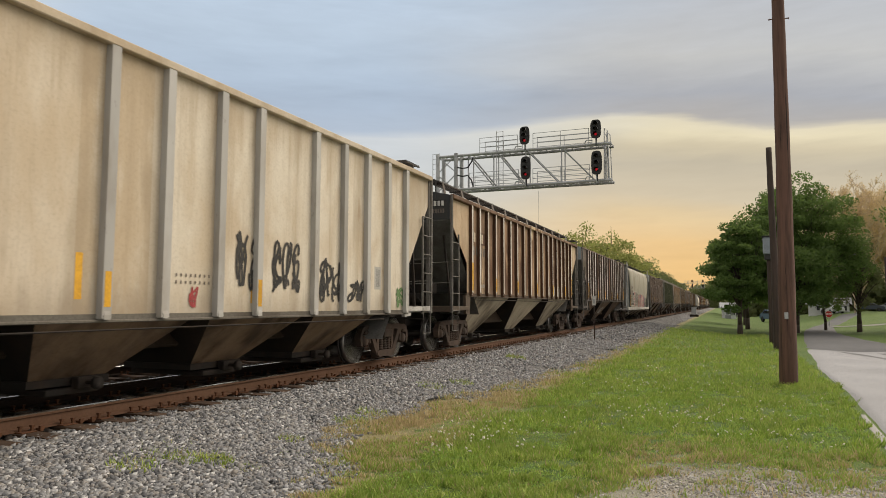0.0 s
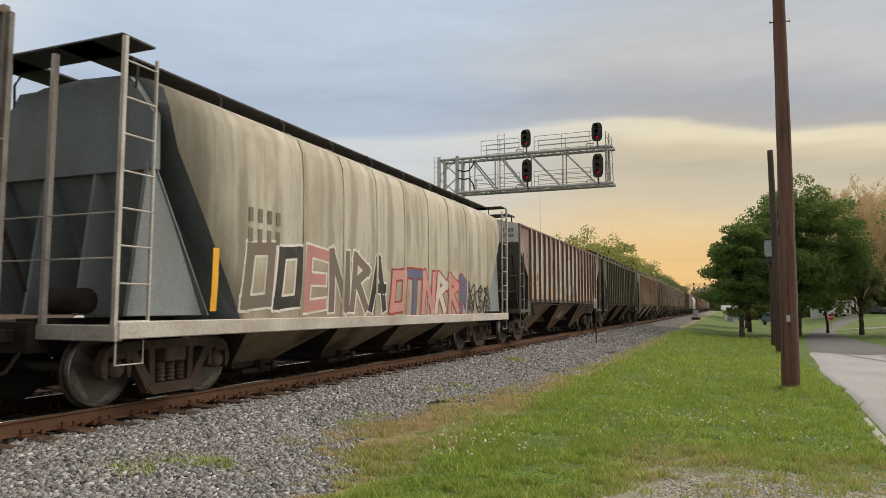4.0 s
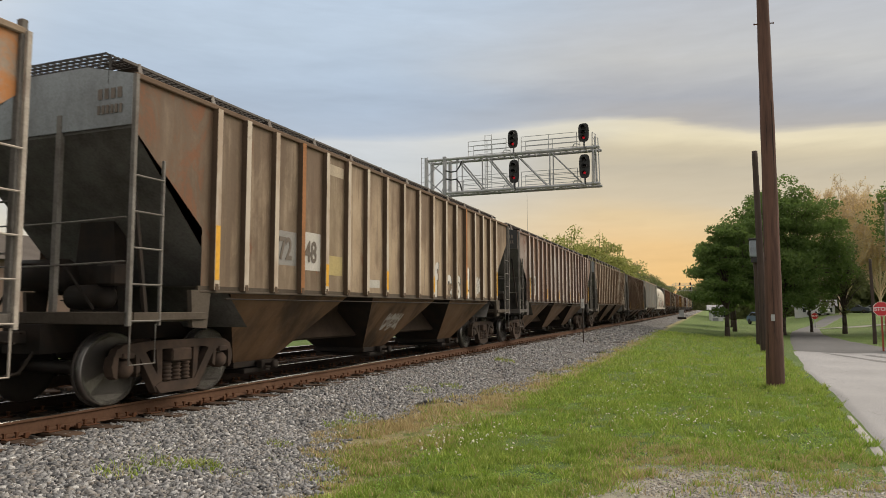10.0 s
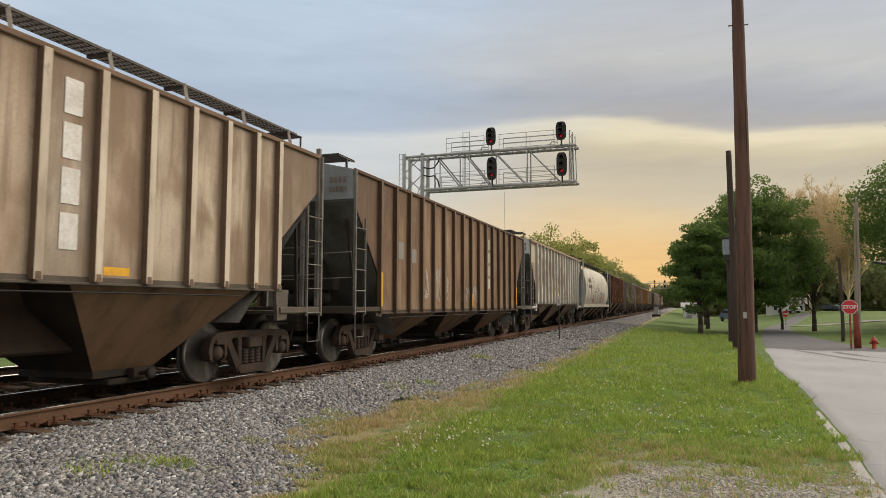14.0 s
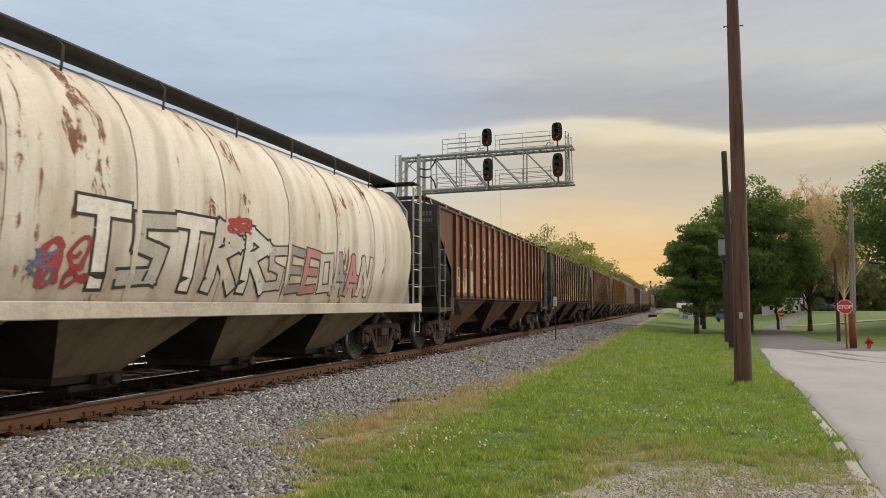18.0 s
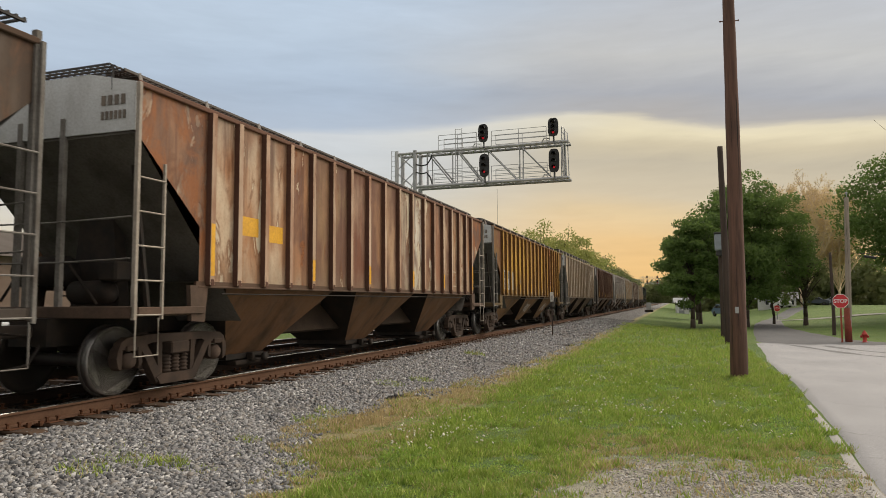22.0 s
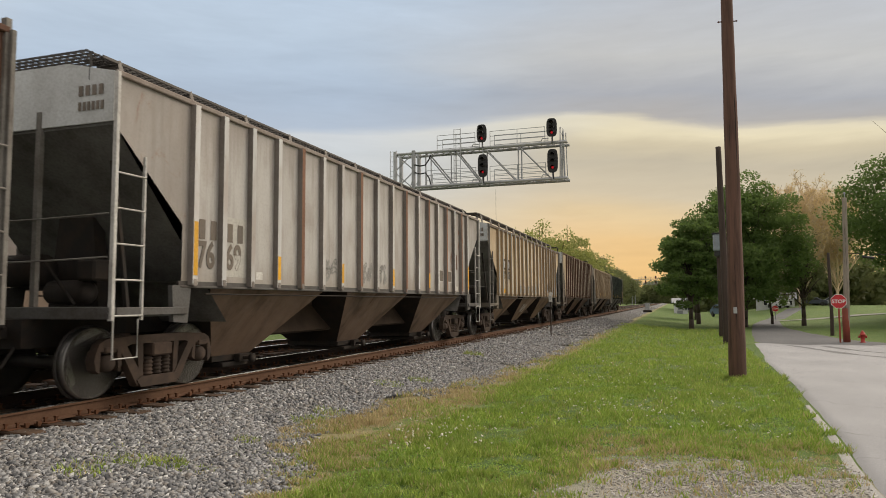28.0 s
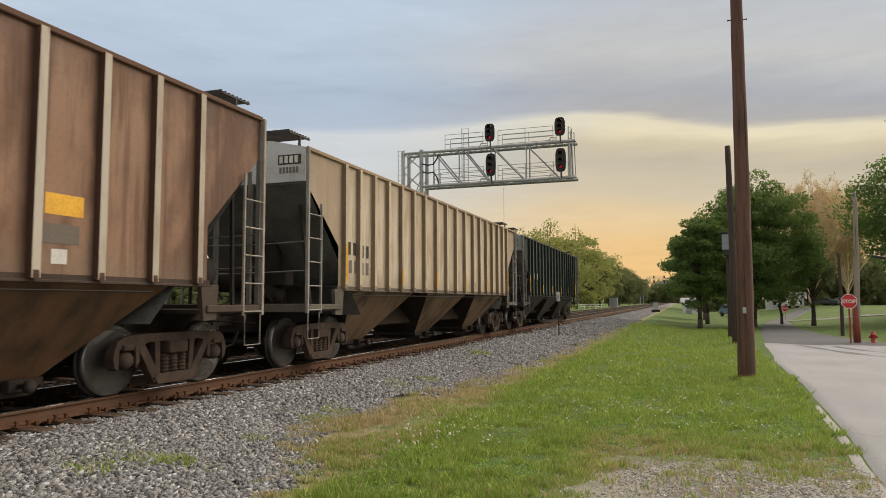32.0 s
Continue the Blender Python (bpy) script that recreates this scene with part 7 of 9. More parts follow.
def signal_gantry():
    g = thing("signal_gantry", pose(0, 40, 0), "galvanised cantilever signal bridge carrying four red signals over the tracks", "signal bridge", "signal bridges")
    zu, zl, x0, x1, dp = 10.55, 8.40, -8.68, 2.14, 1.0
    for x in (-8.66, -7.42):
        for y in (0.0, dp):
            bm = bmesh.new()
            rod(bm, (x, y, -0.9), (x, y, 10.72), 0.13, 10)
            box(bm, x - 0.3, x + 0.3, y - 0.3, y + 0.3, -0.95, -0.55, 0, 0.03)
            part("column", bm, GALV, g)
    for y in (0.0, dp):
        for z, xa in ((zu, x0), (zl, -7.42)):
            bm = bmesh.new()
            rod(bm, (xa, y, z), (x1 + 0.05, y, z), 0.085, 8)
            part("chord", bm, GALV, g)
        for xa, xb in ((-6.58, -4.92), (-4.66, -3.05), (-2.8, -0.9), (-0.7, 1.2)):
            bm = bmesh.new()
            rod(bm, (xa, y, zu - 0.05), (xb, y, zl + 0.05), 0.05, 6)
            part("diagonal", bm, GALV, g)
        for x in (-6.6, -4.93, -2.9, -0.72, 1.85):
            bm = bmesh.new()
            rod(bm, (x, y, zl), (x, y, zu), 0.04, 6)
            part("upright", bm, GALV, g)
    for z in (zu, zl):
        xs = np.linspace(x0 if z == zu else -7.4, x1, 15)
        for i, (a, b) in enumerate(zip(xs[:-1], xs[1:])):
            bm = bmesh.new()
            rod(bm, (a, 0 if i % 2 else dp, z - 0.02), (b, dp if i % 2 else 0, z - 0.02), 0.03, 5)
            part("lacing_bar", bm, GALV, g)
            bm = bmesh.new()
            rod(bm, (a, 0, z - 0.02), (a, dp, z - 0.02), 0.03, 5)
            part("cross_bar", bm, GALV, g)
        bm = bmesh.new()
        for y in np.linspace(0.12, dp - 0.12, 9):
            box(bm, -6.5 if z == zl else -5.9, x1, y - 0.008, y + 0.008, z + 0.09, z + 0.12)
        for x in np.arange(-5.8, x1, 0.35):
            box(bm, x - 0.01, x + 0.01, 0.1, dp - 0.1, z + 0.085, z + 0.11)
        part("walkway", bm, GALV, g)
    for za, xa, xb, xc, xd in ((zu, -5.83, -3.39, -2.44, 0.90), (zl, -6.52, -3.35, -2.46, 0.92)):
        for s, e in ((xa, xb), (xc, xd)):
            for y in (-0.04, dp + 0.04):
                bm = bmesh.new()
                for hgt in (0.38, 0.68, 0.98):
                    rod(bm, (s, y, za + hgt), (e, y, za + hgt), 0.018, 5)
                for x in np.linspace(s, e, 3):
                    rod(bm, (x, y, za), (x, y, za + 0.98), 0.02, 5)
                part("railing", bm, GALV, g)
    bm = bmesh.new()
    for y in (0.0, dp):
        tube(bm, [(1.75, y, zl), (1.80, y, zu + 0.9), (1.98, y, zu + 0.75), (2.05, y, zl)], 0.03, 6)
    for z in np.arange(zl + 0.4, zu + 0.8, 0.4):
        rod(bm, (1.78, 0, z), (1.78, dp, z), 0.02, 5)
    part("end_cage", bm, GALV, g)
    for xa, xb, zb, zt in ((-4.72, -4.30, zl, 11.85), (-9.26, -8.82, -0.5, 10.95)):
        bm = bmesh.new()
        y = -0.1 if xa > -6 else 0.6
        for x in (xa, xb):
            rod(bm, (x, y, zb), (x, y, zt), 0.022, 5)
        for z in np.arange(zb + 0.2, zt, 0.32):
            rod(bm, (xa, y, z), (xb, y, z), 0.013, 5)
        part("ladder", bm, GALV, g)
    bm = bmesh.new()
    for za, zb in ((9.8, 10.35), (9.3, 8.5)):
        pts = [(-7.3, -0.1, za), (-6.95, -0.1, za - 0.10), (-6.6, -0.1, za - 0.06), (-6.35, -0.1, (za + zb) / 2), (-6.25, -0.1, zb)]
        tube(bm, pts, 0.045, 7)
    part("cable_loop", bm, BLACK, g)
    bm = bmesh.new()
    for z in (9.0, 10.2):
        rod(bm, (-8.66, 0, z - 0.7), (-7.42, 0, z + 0.4), 0.035, 5)
        rod(bm, (-7.42, 0, z - 0.7), (-8.66, 0, z + 0.4), 0.035, 5)
    for z in (2, 4, 6, 8):
        for a, b in (((-8.66, 0), (-7.42, dp)), ((-8.66, dp), (-7.42, 0)), ((-8.66, 0), (-8.66, dp)), ((-7.42, 0), (-7.42, dp))):
            rod(bm, (*a, z - 1), (*b, z + 1), 0.03, 5)
    part("tower_bracing", bm, GALV, g)
    for x, za, zb in ((-2.88, 10.82, 11.92), (1.36, 10.82, 11.92), (-2.83, 8.69, 10.09), (1.38, 8.69, 10.09)):
        signal_head(g, x, -0.35, za, zb)
    for x in (-2.88, 1.36):
        for z in (zu, zl):
            bm = bmesh.new()
            tube(bm, [(x - 0.7, -0.1, z + 0.08), (x - 0.55, -0.3, z + 0.22), (x - 0.2, -0.32, z + 0.16)], 0.03, 6)
            rod(bm, (x, -0.2, z - 0.1), (x, 0.0, z - 0.1), 0.05, 6)
            rod(bm, (x, -0.2, z - 0.1), (x, -0.2, z + 0.3), 0.05, 6)
            part("signal_bracket", bm, GALV, g)
    return g


gantry = signal_gantry()
copy_thing(gantry, pose(-0.6, 310, 0))


# ---- street ----
def road_material(name, base, dark, crack=True):
    m, k, b = material(name, 0.9)
    co = k.n("ShaderNodeTexCoord").outputs["Object"]
    n1 = k.noise(co, 0.35, 5, 0.6)
    n2 = k.noise(co, 80, 4, 0.75)
    n3 = k.noise(k.stretch(co, 1.2, 0.25, 1), 1.0, 4, 0.6)
    col = k.mix(k.ramp(n1, 0.35, 0.7, 0.0, 0.6), base, dark)
    col = k.mix(k.ramp(n3, 0.45, 0.8, 0.0, 0.35), col, tuple(c * 0.7 for c in dark))
    col = k.mix(k.ramp(n2, 0.40, 0.66, 0.0, 0.6), col, tuple(c * 0.55 for c in dark))
    col = k.mix(k.ramp(n2, 0.42, 0.30, 0.0, 0.5), col, tuple(min(0.7, c * 1.5) for c in base))
    if crack:
        v = k.n("ShaderNodeTexVoronoi", {"Vector": k.n("ShaderNodeVectorMath", {0: co, 1: k.n("ShaderNodeTexNoise", {"Vector": co, "Scale": 1.3}).outputs[1]}, operation="ADD").outputs[0], "Scale": 0.32}, feature="DISTANCE_TO_EDGE").outputs[0]
        col = k.mix(k.ramp(v, 0.0, 0.004, 0.6, 0.0), col, (0.05, 0.05, 0.05))
    k.put(b, "Base Color", col)
    bump(k, b, n2, 0.4, 0.01)
    return m


def ribbon(name, ys, left, right, lift, mat, cols=10, wob=0.0, rim=-0.08):
    """A strip that follows the ground between two edges given over y."""
    V = []
    for y in ys:
        a, c = np.interp(y, *left), np.interp(y, *right)
        a += wob * (math.sin(y * 2.3) + 0.6 * math.sin(y * 5.1 + 1) + 0.5 * math.sin(y * 11.7))
        for x in np.linspace(a, c, cols):
            V.append((x, y, float(ground_z(x, y)) + (lift if a < x < c else rim)))
    idx = np.arange(len(V)).reshape(len(ys), cols)
    F = np.stack([idx[:-1, :-1], idx[:-1, 1:], idx[1:, 1:], idx[1:, :-1]], -1).reshape(-1, 4)
    return new(name, np_mesh(name, V, F, mat))


LEFT_EDGE = ([-40, 7, 9, 11.4, 14.6, 21, 28, 34.2], [9.3, 9.37, 9.52, 9.68, 9.85, 10.17, 10.48, 10.9])
road = ribbon("road", np.concatenate([np.linspace(-40, 2, 15), np.linspace(2.5, 34.4, 110)]), LEFT_EDGE, ([-40, 22, 27, 34.4], [17.5, 17.5, 40, 40]), 0.03,
              road_material("pale_road", (0.34, 0.34, 0.35), (0.26, 0.26, 0.268)), 60, 0.006)
tagged(road, "pale grey worn asphalt street beside the lawn", "road", kind="structure")
edge = ribbon("road_edge", np.linspace(3, 12, 70), ([3, 7, 9, 11.4, 12], [9.26, 9.30, 9.45, 9.63, 9.69]), ([3, 7, 9, 11.4, 12], [9.46, 9.50, 9.63, 9.76, 9.80]), 0.004, road_material("crumbled_edge", (0.38, 0.37, 0.35), (0.27, 0.262, 0.25), False), 5, 0.012, -0.02)
tagged(edge, "crumbled pale gravel edge of the street", "road edge", kind="structure")
far_road = ribbon("far_road", np.linspace(34.2, 110, 60), ([34, 40, 48, 64, 72, 110], [10.9, 11.4, 12.2, 14.0, 15.4, 23]), ([34, 38, 43, 56, 72, 110], [18.5, 16.6, 15.9, 15.6, 17.4, 26]), 0.034,
                  road_material("dark_road", (0.125, 0.125, 0.13), (0.09, 0.09, 0.092)), 10)
tagged(far_road, "darker asphalt lane bending away between the lawns", "road", kind="structure")
side_lane = ribbon("verge_path", np.linspace(70, 72, 4), ([60, 90], [15.0, 15.0]), ([60, 90], [34.0, 34.0]), 0.05, road_material("pale_path", (0.26, 0.255, 0.22), (0.18, 0.18, 0.15), False), 12)
tagged(side_lane, "narrow pale path across the far lawn", "path", kind="structure")


def tyre_marks():
    bm = bmesh.new()
    for r0 in (0.0, 1.5):
        pts = []
        for i in range(26):
            a = i / 25
            y = 33.4 - 15.5 * a
            pts.append((12.4 + r0 + 2.2 * (1 - (1 - a) ** 2) * 0.9, y))
        for i in range(25):
            (xa, ya), (xb, yb) = pts[i], pts[i + 1]
            w = 0.16 + 0.06 * math.sin(i)
            bm.faces.new([bm.verts.new((x, y, float(ground_z(x, y)) + 0.036)) for x, y in ((xa - w, ya), (xa + w, ya), (xb + w, yb), (xb - w, yb))])
    tagged(new("tyre_marks", bm_mesh("tyre_marks", bm, road_material("rubbed_rubber", (0.165, 0.165, 0.17), (0.13, 0.13, 0.13), False))), "dark curved tyre marks on the street", "tyre marks")


tyre_marks()


# ---- poles and signs ----
def pole_wood(name, base, dirt):
    m, k, b = material(name, 0.92)
    co = k.n("ShaderNodeTexCoord").outputs["Object"]
    n1 = k.noise(k.stretch(co, 9, 9, 0.5), 1.6, 6, 0.65, 0.4)
    n2 = k.noise(k.stretch(co, 1, 1, 0.4), 1.1, 4, 0.6)
    col = k.mix(k.ramp(n1, 0.35, 0.7), base, dirt)
    col = k.mix(k.ramp(n2, 0.4, 0.7, 0.0, 0.6), col, tuple(c * 0.55 for c in base))
    ck = k.ramp(k.noise(k.stretch(co, 16, 16, 0.35), 1.5, 4, 0.6), 0.62, 0.68)
    col = k.mix(ck, col, (0.015, 0.010, 0.008))
    k.put(b, "Base Color", col)
    bump(k, b, k.math("SUBTRACT", n1, k.math("MULTIPLY", ck, 0.8)), 0.7, 0.02)
    return m


POLE_RED = pole_wood("red_brown_pole", (0.135, 0.072, 0.052), (0.062, 0.035, 0.027))
POLE_DARK = pole_wood("dark_pole", (0.062, 0.042, 0.034), (0.042, 0.030, 0.025))
POLE_GREY = pole_wood("grey_pole", (0.27, 0.235, 0.19), (0.19, 0.16, 0.13))


def pole_bm(h, r0, r1, lean=(0, 0), seg=16, knots=True):
    bm = bmesh.new()
    rows = []
    for j in range(30):
        z = -0.5 + (h + 0.5) * j / 29
        u = max(0, z) / h
        r = r0 + (r1 - r0) * u
        cx = lean[0] * u + 0.02 * math.sin(3.1 * u + 0.5)
        cy = lean[1] * u
        rows.append([bm.verts.new((cx + r * (1 + 0.03 * math.sin(3 * a + 7 * u) + 0.022 * math.sin(41 * u + 2 * a)) * math.cos(a), cy + r * (1 + 0.03 * math.sin(2 * a + 5 * u)) * math.sin(a), z)) for a in [2 * math.pi * i / seg for i in range(seg)]])
    for a, b in zip(rows[:-1], rows[1:]):
        for i in range(seg):
            bm.faces.new((a[i], a[(i + 1) % seg], b[(i + 1) % seg], b[i])).smooth = True
    bm.faces.new(rows[-1])
    return bm


def utility_poles():
    p = thing("utility_pole", pose(9.06, 15.9, -0.42), "tall red-brown wooden utility pole with checks and steps", "utility pole", "utility poles")
    part("shaft", pole_bm(11.0, 0.175, 0.105, (0.10, 0.0)), POLE_RED, p)
    for z, s in ((7.72, -1), (7.70, 1), (10.2, 1)):
        bm = bmesh.new()
        x = 0.07 + s * 0.125
        rod(bm, (x - s * 0.05, -0.02, z), (x + s * 0.07, -0.02, z), 0.012, 6)
        lathe(bm, [(0.0, 0.02), (0.02, 0.02)], 6, "x", 0, (x + s * 0.06, -0.02, z))
        part("through_bolt", bm, PLATE_RUST, p)
    bm = bmesh.new()
    box(bm, -0.035, 0.035, -0.186, -0.175, 1.35, 1.48)
    part("tag", bm, GALV, p, "small metal tag")
    z = float(ground_z(10.08, 34))
    p = thing("utility_pole", pose(10.08, 34, z), "dark weathered wooden utility pole without wires", "utility pole", "utility poles")
    part("shaft", pole_bm(9.1, 0.17, 0.12, (-0.06, 0)), POLE_DARK, p)
    z = float(ground_z(10.0, 40.5))
    p = thing("transformer_pole", pose(10.28, 40.5, z), "dark wooden post carrying a grey transformer box", "utility pole", "utility poles")
    part("shaft", pole_bm(5.4, 0.17, 0.14), POLE_DARK, p)
    bm = bmesh.new()
    box(bm, -0.32, 0.16, -0.52, -0.14, 4.72, 5.62, 0, 0.05)
    for x in (-0.2, -0.02):
        box(bm, x - 0.015, x + 0.015, -0.55, -0.52, 4.8, 5.5)
    part("transformer_tank", bm, worn("tank_grey", (0.25, 0.29, 0.33), (0.16, 0.175, 0.19), 0.5, 2.0, 0.5), p)
    bm = bmesh.new()
    box(bm, -0.36, 0.20, -0.56, -0.10, 5.62, 5.70, 0, 0.02)
    part("lid", bm, BLACK, p)
    bm = bmesh.new()
    box(bm, -0.26, 0.12, -0.45, -0.14, 4.42, 4.72, 0, 0.03)
    rod(bm, (0.18, -0.12, 0), (0.18, -0.12, 4.5), 0.05, 8)
    part("conduit", bm, BLACK, p)
    # grey pole with the service drop
    z = float(ground_z(15.35, 36.3))
    p = thing("utility_pole", pose(15.35, 36.3, z), "grey weathered wooden pole with red paint at its foot", "utility pole", "utility poles")
    part("shaft", pole_bm(6.75, 0.14, 0.095, (0.22, 0)), POLE_GREY, p)
    bm = bmesh.new()
    lathe(bm, [(0.02, 0.15), (0.9, 0.147), (1.6, 0.143)], 16, "z", 0, (0.02, 0, 0))
    part("painted_foot", bm, worn("faded_red_paint", (0.25, 0.06, 0.04), (0.14, 0.06, 0.045), 0.6, 2.0, 0.85), p, "faded red paint")
    bm = bmesh.new()
    rod(bm, (0.22, 0, 6.7), (0.22, 0, 6.95), 0.02, 6)
    lathe(bm, [(6.9, 0.0), (6.92, 0.05), (6.99, 0.05), (7.02, 0.0)], 8, "z", 0, (0.22, 0, 0))
    part("insulator", bm, GALV, p)
    bm = bmesh.new()
    pts = [(0.20 + 0.9 * i, 0.2 * i, 4.15 - 0.34 * math.sin(math.pi * min(1, i / 9)) + 0.06 * i) for i in range(14)]
    tube(bm, pts, 0.014, 5)
    rod(bm, (0.85, 0.13, 3.98), (1.35, 0.25, 3.90), 0.06, 8)
    part("service_cable", bm, BLACK, p)
    z = float(ground_z(16.1, 43.2))
    p = thing("thin_pole", pose(16.1, 43.2, z), "thin grey-brown wooden pole on the lawn", "pole", "utility poles")
    part("shaft", pole_bm(4.6, 0.10, 0.07), POLE_DARK, p)
    z = float(ground_z(21.1, 84))
    p = thing("street_lamp", pose(21.1, 84, z), "street lamp on a slim post among the trees", "street lamp")
    bm = bmesh.new()
    rod(bm, (0, 0, 0), (0, 0, 8.6), 0.09, 8)
    rod(bm, (0, 0, 8.55), (-0.9, 0, 8.75), 0.05, 6)
    part("post", bm, GALV, p)
    bm = bmesh.new()
    box(bm, -1.7, -0.8, -0.2, 0.2, 8.66, 8.84, 0, 0.06)
    part("lamp_head", bm, GALV, p)


def octagon_sign(x, y, size, zc, postmat, lean=0.0):
    z = float(ground_z(x, y))
    s = thing("stop_sign", pose(x, y, z), "red octagonal stop sign with white letters on a post", "stop sign", "stop signs")
    bm = bmesh.new()
    box(bm, -0.035, 0.035, 0.012, 0.05, 0, zc + size * 0.5)
    part("post", bm, postmat, s)
    r = size / 2 / math.cos(math.pi / 8)
    pts = lambda k: [(k * r * math.cos(math.pi / 8 + i * math.pi / 4), zc + k * r * math.sin(math.pi / 8 + i * math.pi / 4)) for i in range(8)]
    bm = bmesh.new()
    prism(bm, pts(1.0), 0.0, 0.006, "y")
    plate = part("plate", bm, worn("sign_white", (0.75, 0.75, 0.73), (0.6, 0.58, 0.55), 0.3, 4.0, 0.5), s)
    bm = bmesh.new()
    prism(bm, pts(0.94), -0.004, 0.001, "y")
    part("red_field", bm, worn("sign_red", (0.48, 0.018, 0.022), (0.32, 0.02, 0.02), 0.4, 3.0, 0.45), plate)
    me = letters("STOP", size * 0.36, MATS["sign_white"])
    w = max(v.co.x for v in me.vertices)
    put("lettering", me, plate, Matrix.Translation((-w / 2, -0.008, zc - size * 0.125)) @ END_TURN)
    return s


def small_things():
    octagon_sign(15.05, 36.0, 0.64, 1.93, worn("red_post", (0.32, 0.07, 0.045), (0.2, 0.07, 0.05), 0.5, 2.0, 0.8))
    octagon_sign(17.3, 75, 0.60, 1.15, GALV)
    z = float(ground_z(15.95, 36.0))
    h = thing("fire_hydrant", pose(15.95, 36.0, z), "red cast-iron fire hydrant on the grass", "fire hydrant")
    red = worn("hydrant_red", (0.42, 0.035, 0.025), (0.25, 0.03, 0.02), 0.5, 6.0, 0.5)
    bm = bmesh.new()
    lathe(bm, [(0, 0.0), (0, 0.13), (0.04, 0.13), (0.05, 0.09), (0.34, 0.09), (0.36, 0.125), (0.40, 0.125), (0.42, 0.10), (0.48, 0.085), (0.53, 0.04), (0.55, 0.025), (0.58, 0.025), (0.58, 0.0)], 14, "z")
    part("barrel", bm, red, h)
    for m in (pose(0, 0, 0), pose(0, 0, 0, 0, 0, 90), pose(0, 0, 0, 0, 0, -90)):
        bm = bmesh.new()
        lathe(bm, [(0.07, 0.045), (0.13, 0.05), (0.14, 0.06), (0.17, 0.06), (0.17, 0.0)], 10, "x", 0, (0, 0, 0.29))
        part("outlet_cap", bm, red, h, "", m @ pose(0, 0, 0, 0, 0, 90))
    m = thing("track_marker", pose(2.75, 30.0, -0.45), "small white plate on a dark steel post beside the stone bed", "marker post")
    bm = bmesh.new()
    box(bm, -0.022, 0.022, -0.018, 0.018, -0.2, 1.86)
    part("post", bm, worn("dark_post", (0.045, 0.036, 0.032), (0.08, 0.05, 0.04), 0.5, 3.0, 0.8), m)
    bm = bmesh.new()
    box(bm, -0.075, 0.075, -0.028, -0.019, 1.64, 2.05, 0, 0.003)
    plate = part("plate", bm, worn("plate_white", (0.70, 0.69, 0.67), (0.5, 0.48, 0.45), 0.4, 6.0, 0.6), m)
    bm = bmesh.new()
    box(bm, -0.04, 0.04, -0.032, -0.0285, 1.72, 1.90)
    part("lettering_bar", bm, worn("grey_mark", (0.3, 0.3, 0.3), (0.4, 0.4, 0.4), 0.5, 5.0, 0.6), plate)
    # relay case and crossing gear beside the line, far off
    c = thing("relay_case", pose(3.9, 112, -0.42), "small grey steel relay case beside the track", "relay case")
    bm = bmesh.new()
    box(bm, -0.35, 0.35, -0.3, 0.3, 0.25, 1.25, 0, 0.03)
    part("case", bm, GALV, c)
    bm = bmesh.new()
    box(bm, -0.42, 0.42, -0.36, 0.36, 1.25, 1.33, 0, 0.02)
    part("lid", bm, GALV, c)
    for x in (-0.28, 0.28):
        bm = bmesh.new()
        box(bm, x - 0.04, x + 0.04, -0.1, 0.1, 0, 0.3)
        part("leg", bm, STEEL_DARK, c)
    s = thing("switch_box", pose(4.3, 104, -0.42), "low dark machine beside the track", "machine")
    bm = bmesh.new()
    box(bm, -0.7, 0.5, -0.3, 0.3, 0.0, 0.32, 0, 0.06)
    part("body", bm, STEEL_DARK, s)
    f = thing("pipe_fence", pose(-11.6, 138, -0.5), "white pipe fence beside a crossing", "fence")
    wm = worn("fence_white", (0.7, 0.69, 0.66), (0.5, 0.48, 0.44), 0.4, 2.0, 0.7)
    for i in range(5):
        bm = bmesh.new()
        rod(bm, (i * 0.95, i * 1.4, 0), (i * 0.95, i * 1.4, 1.05), 0.06, 6)
        part("post", bm, wm, f)
    for z in (0.55, 1.0):
        bm = bmesh.new()
        rod(bm, (0, 0, z), (3.8, 5.6, z), 0.05, 6)
        part("rail_bar", bm, wm, f)
    b = thing("equipment_cabinet", pose(-8.3, 176, -0.5), "grey metal equipment cabinet beside the line", "cabinet")
    bm = bmesh.new()
    box(bm, -1.0, 1.0, -0.9, 0.9, 0, 2.3, 0, 0.03)
    part("body", bm, worn("cabinet_grey", (0.30, 0.31, 0.32), (0.2, 0.2, 0.2), 0.4, 1.0, 0.6), b)
    bm = bmesh.new()
    box(bm, -1.1, 1.1, -1.0, 1.0, 2.3, 2.42, 0, 0.02)
    part("roof", bm, GALV, b)
    a = thing("radio_mast", pose(-14.6, 90, -0.5), "very thin radio mast behind the tracks", "mast")
    bm = bmesh.new()
    rod(bm, (0, 0, 0), (0, 0, 17.0), 0.035, 6, 0, 0.02)
    part("mast_tube", bm, worn("mast_grey", (0.35, 0.33, 0.30), (0.25, 0.24, 0.22), 0.4, 1.0, 0.6), a)


utility_poles()
small_things()


# ---- trees ----
BARK = pole_wood("bark", (0.075, 0.055, 0.042), (0.045, 0.034, 0.028))
PALE_BARK = pole_wood("pale_bark", (0.66, 0.53, 0.37), (0.50, 0.39, 0.27))


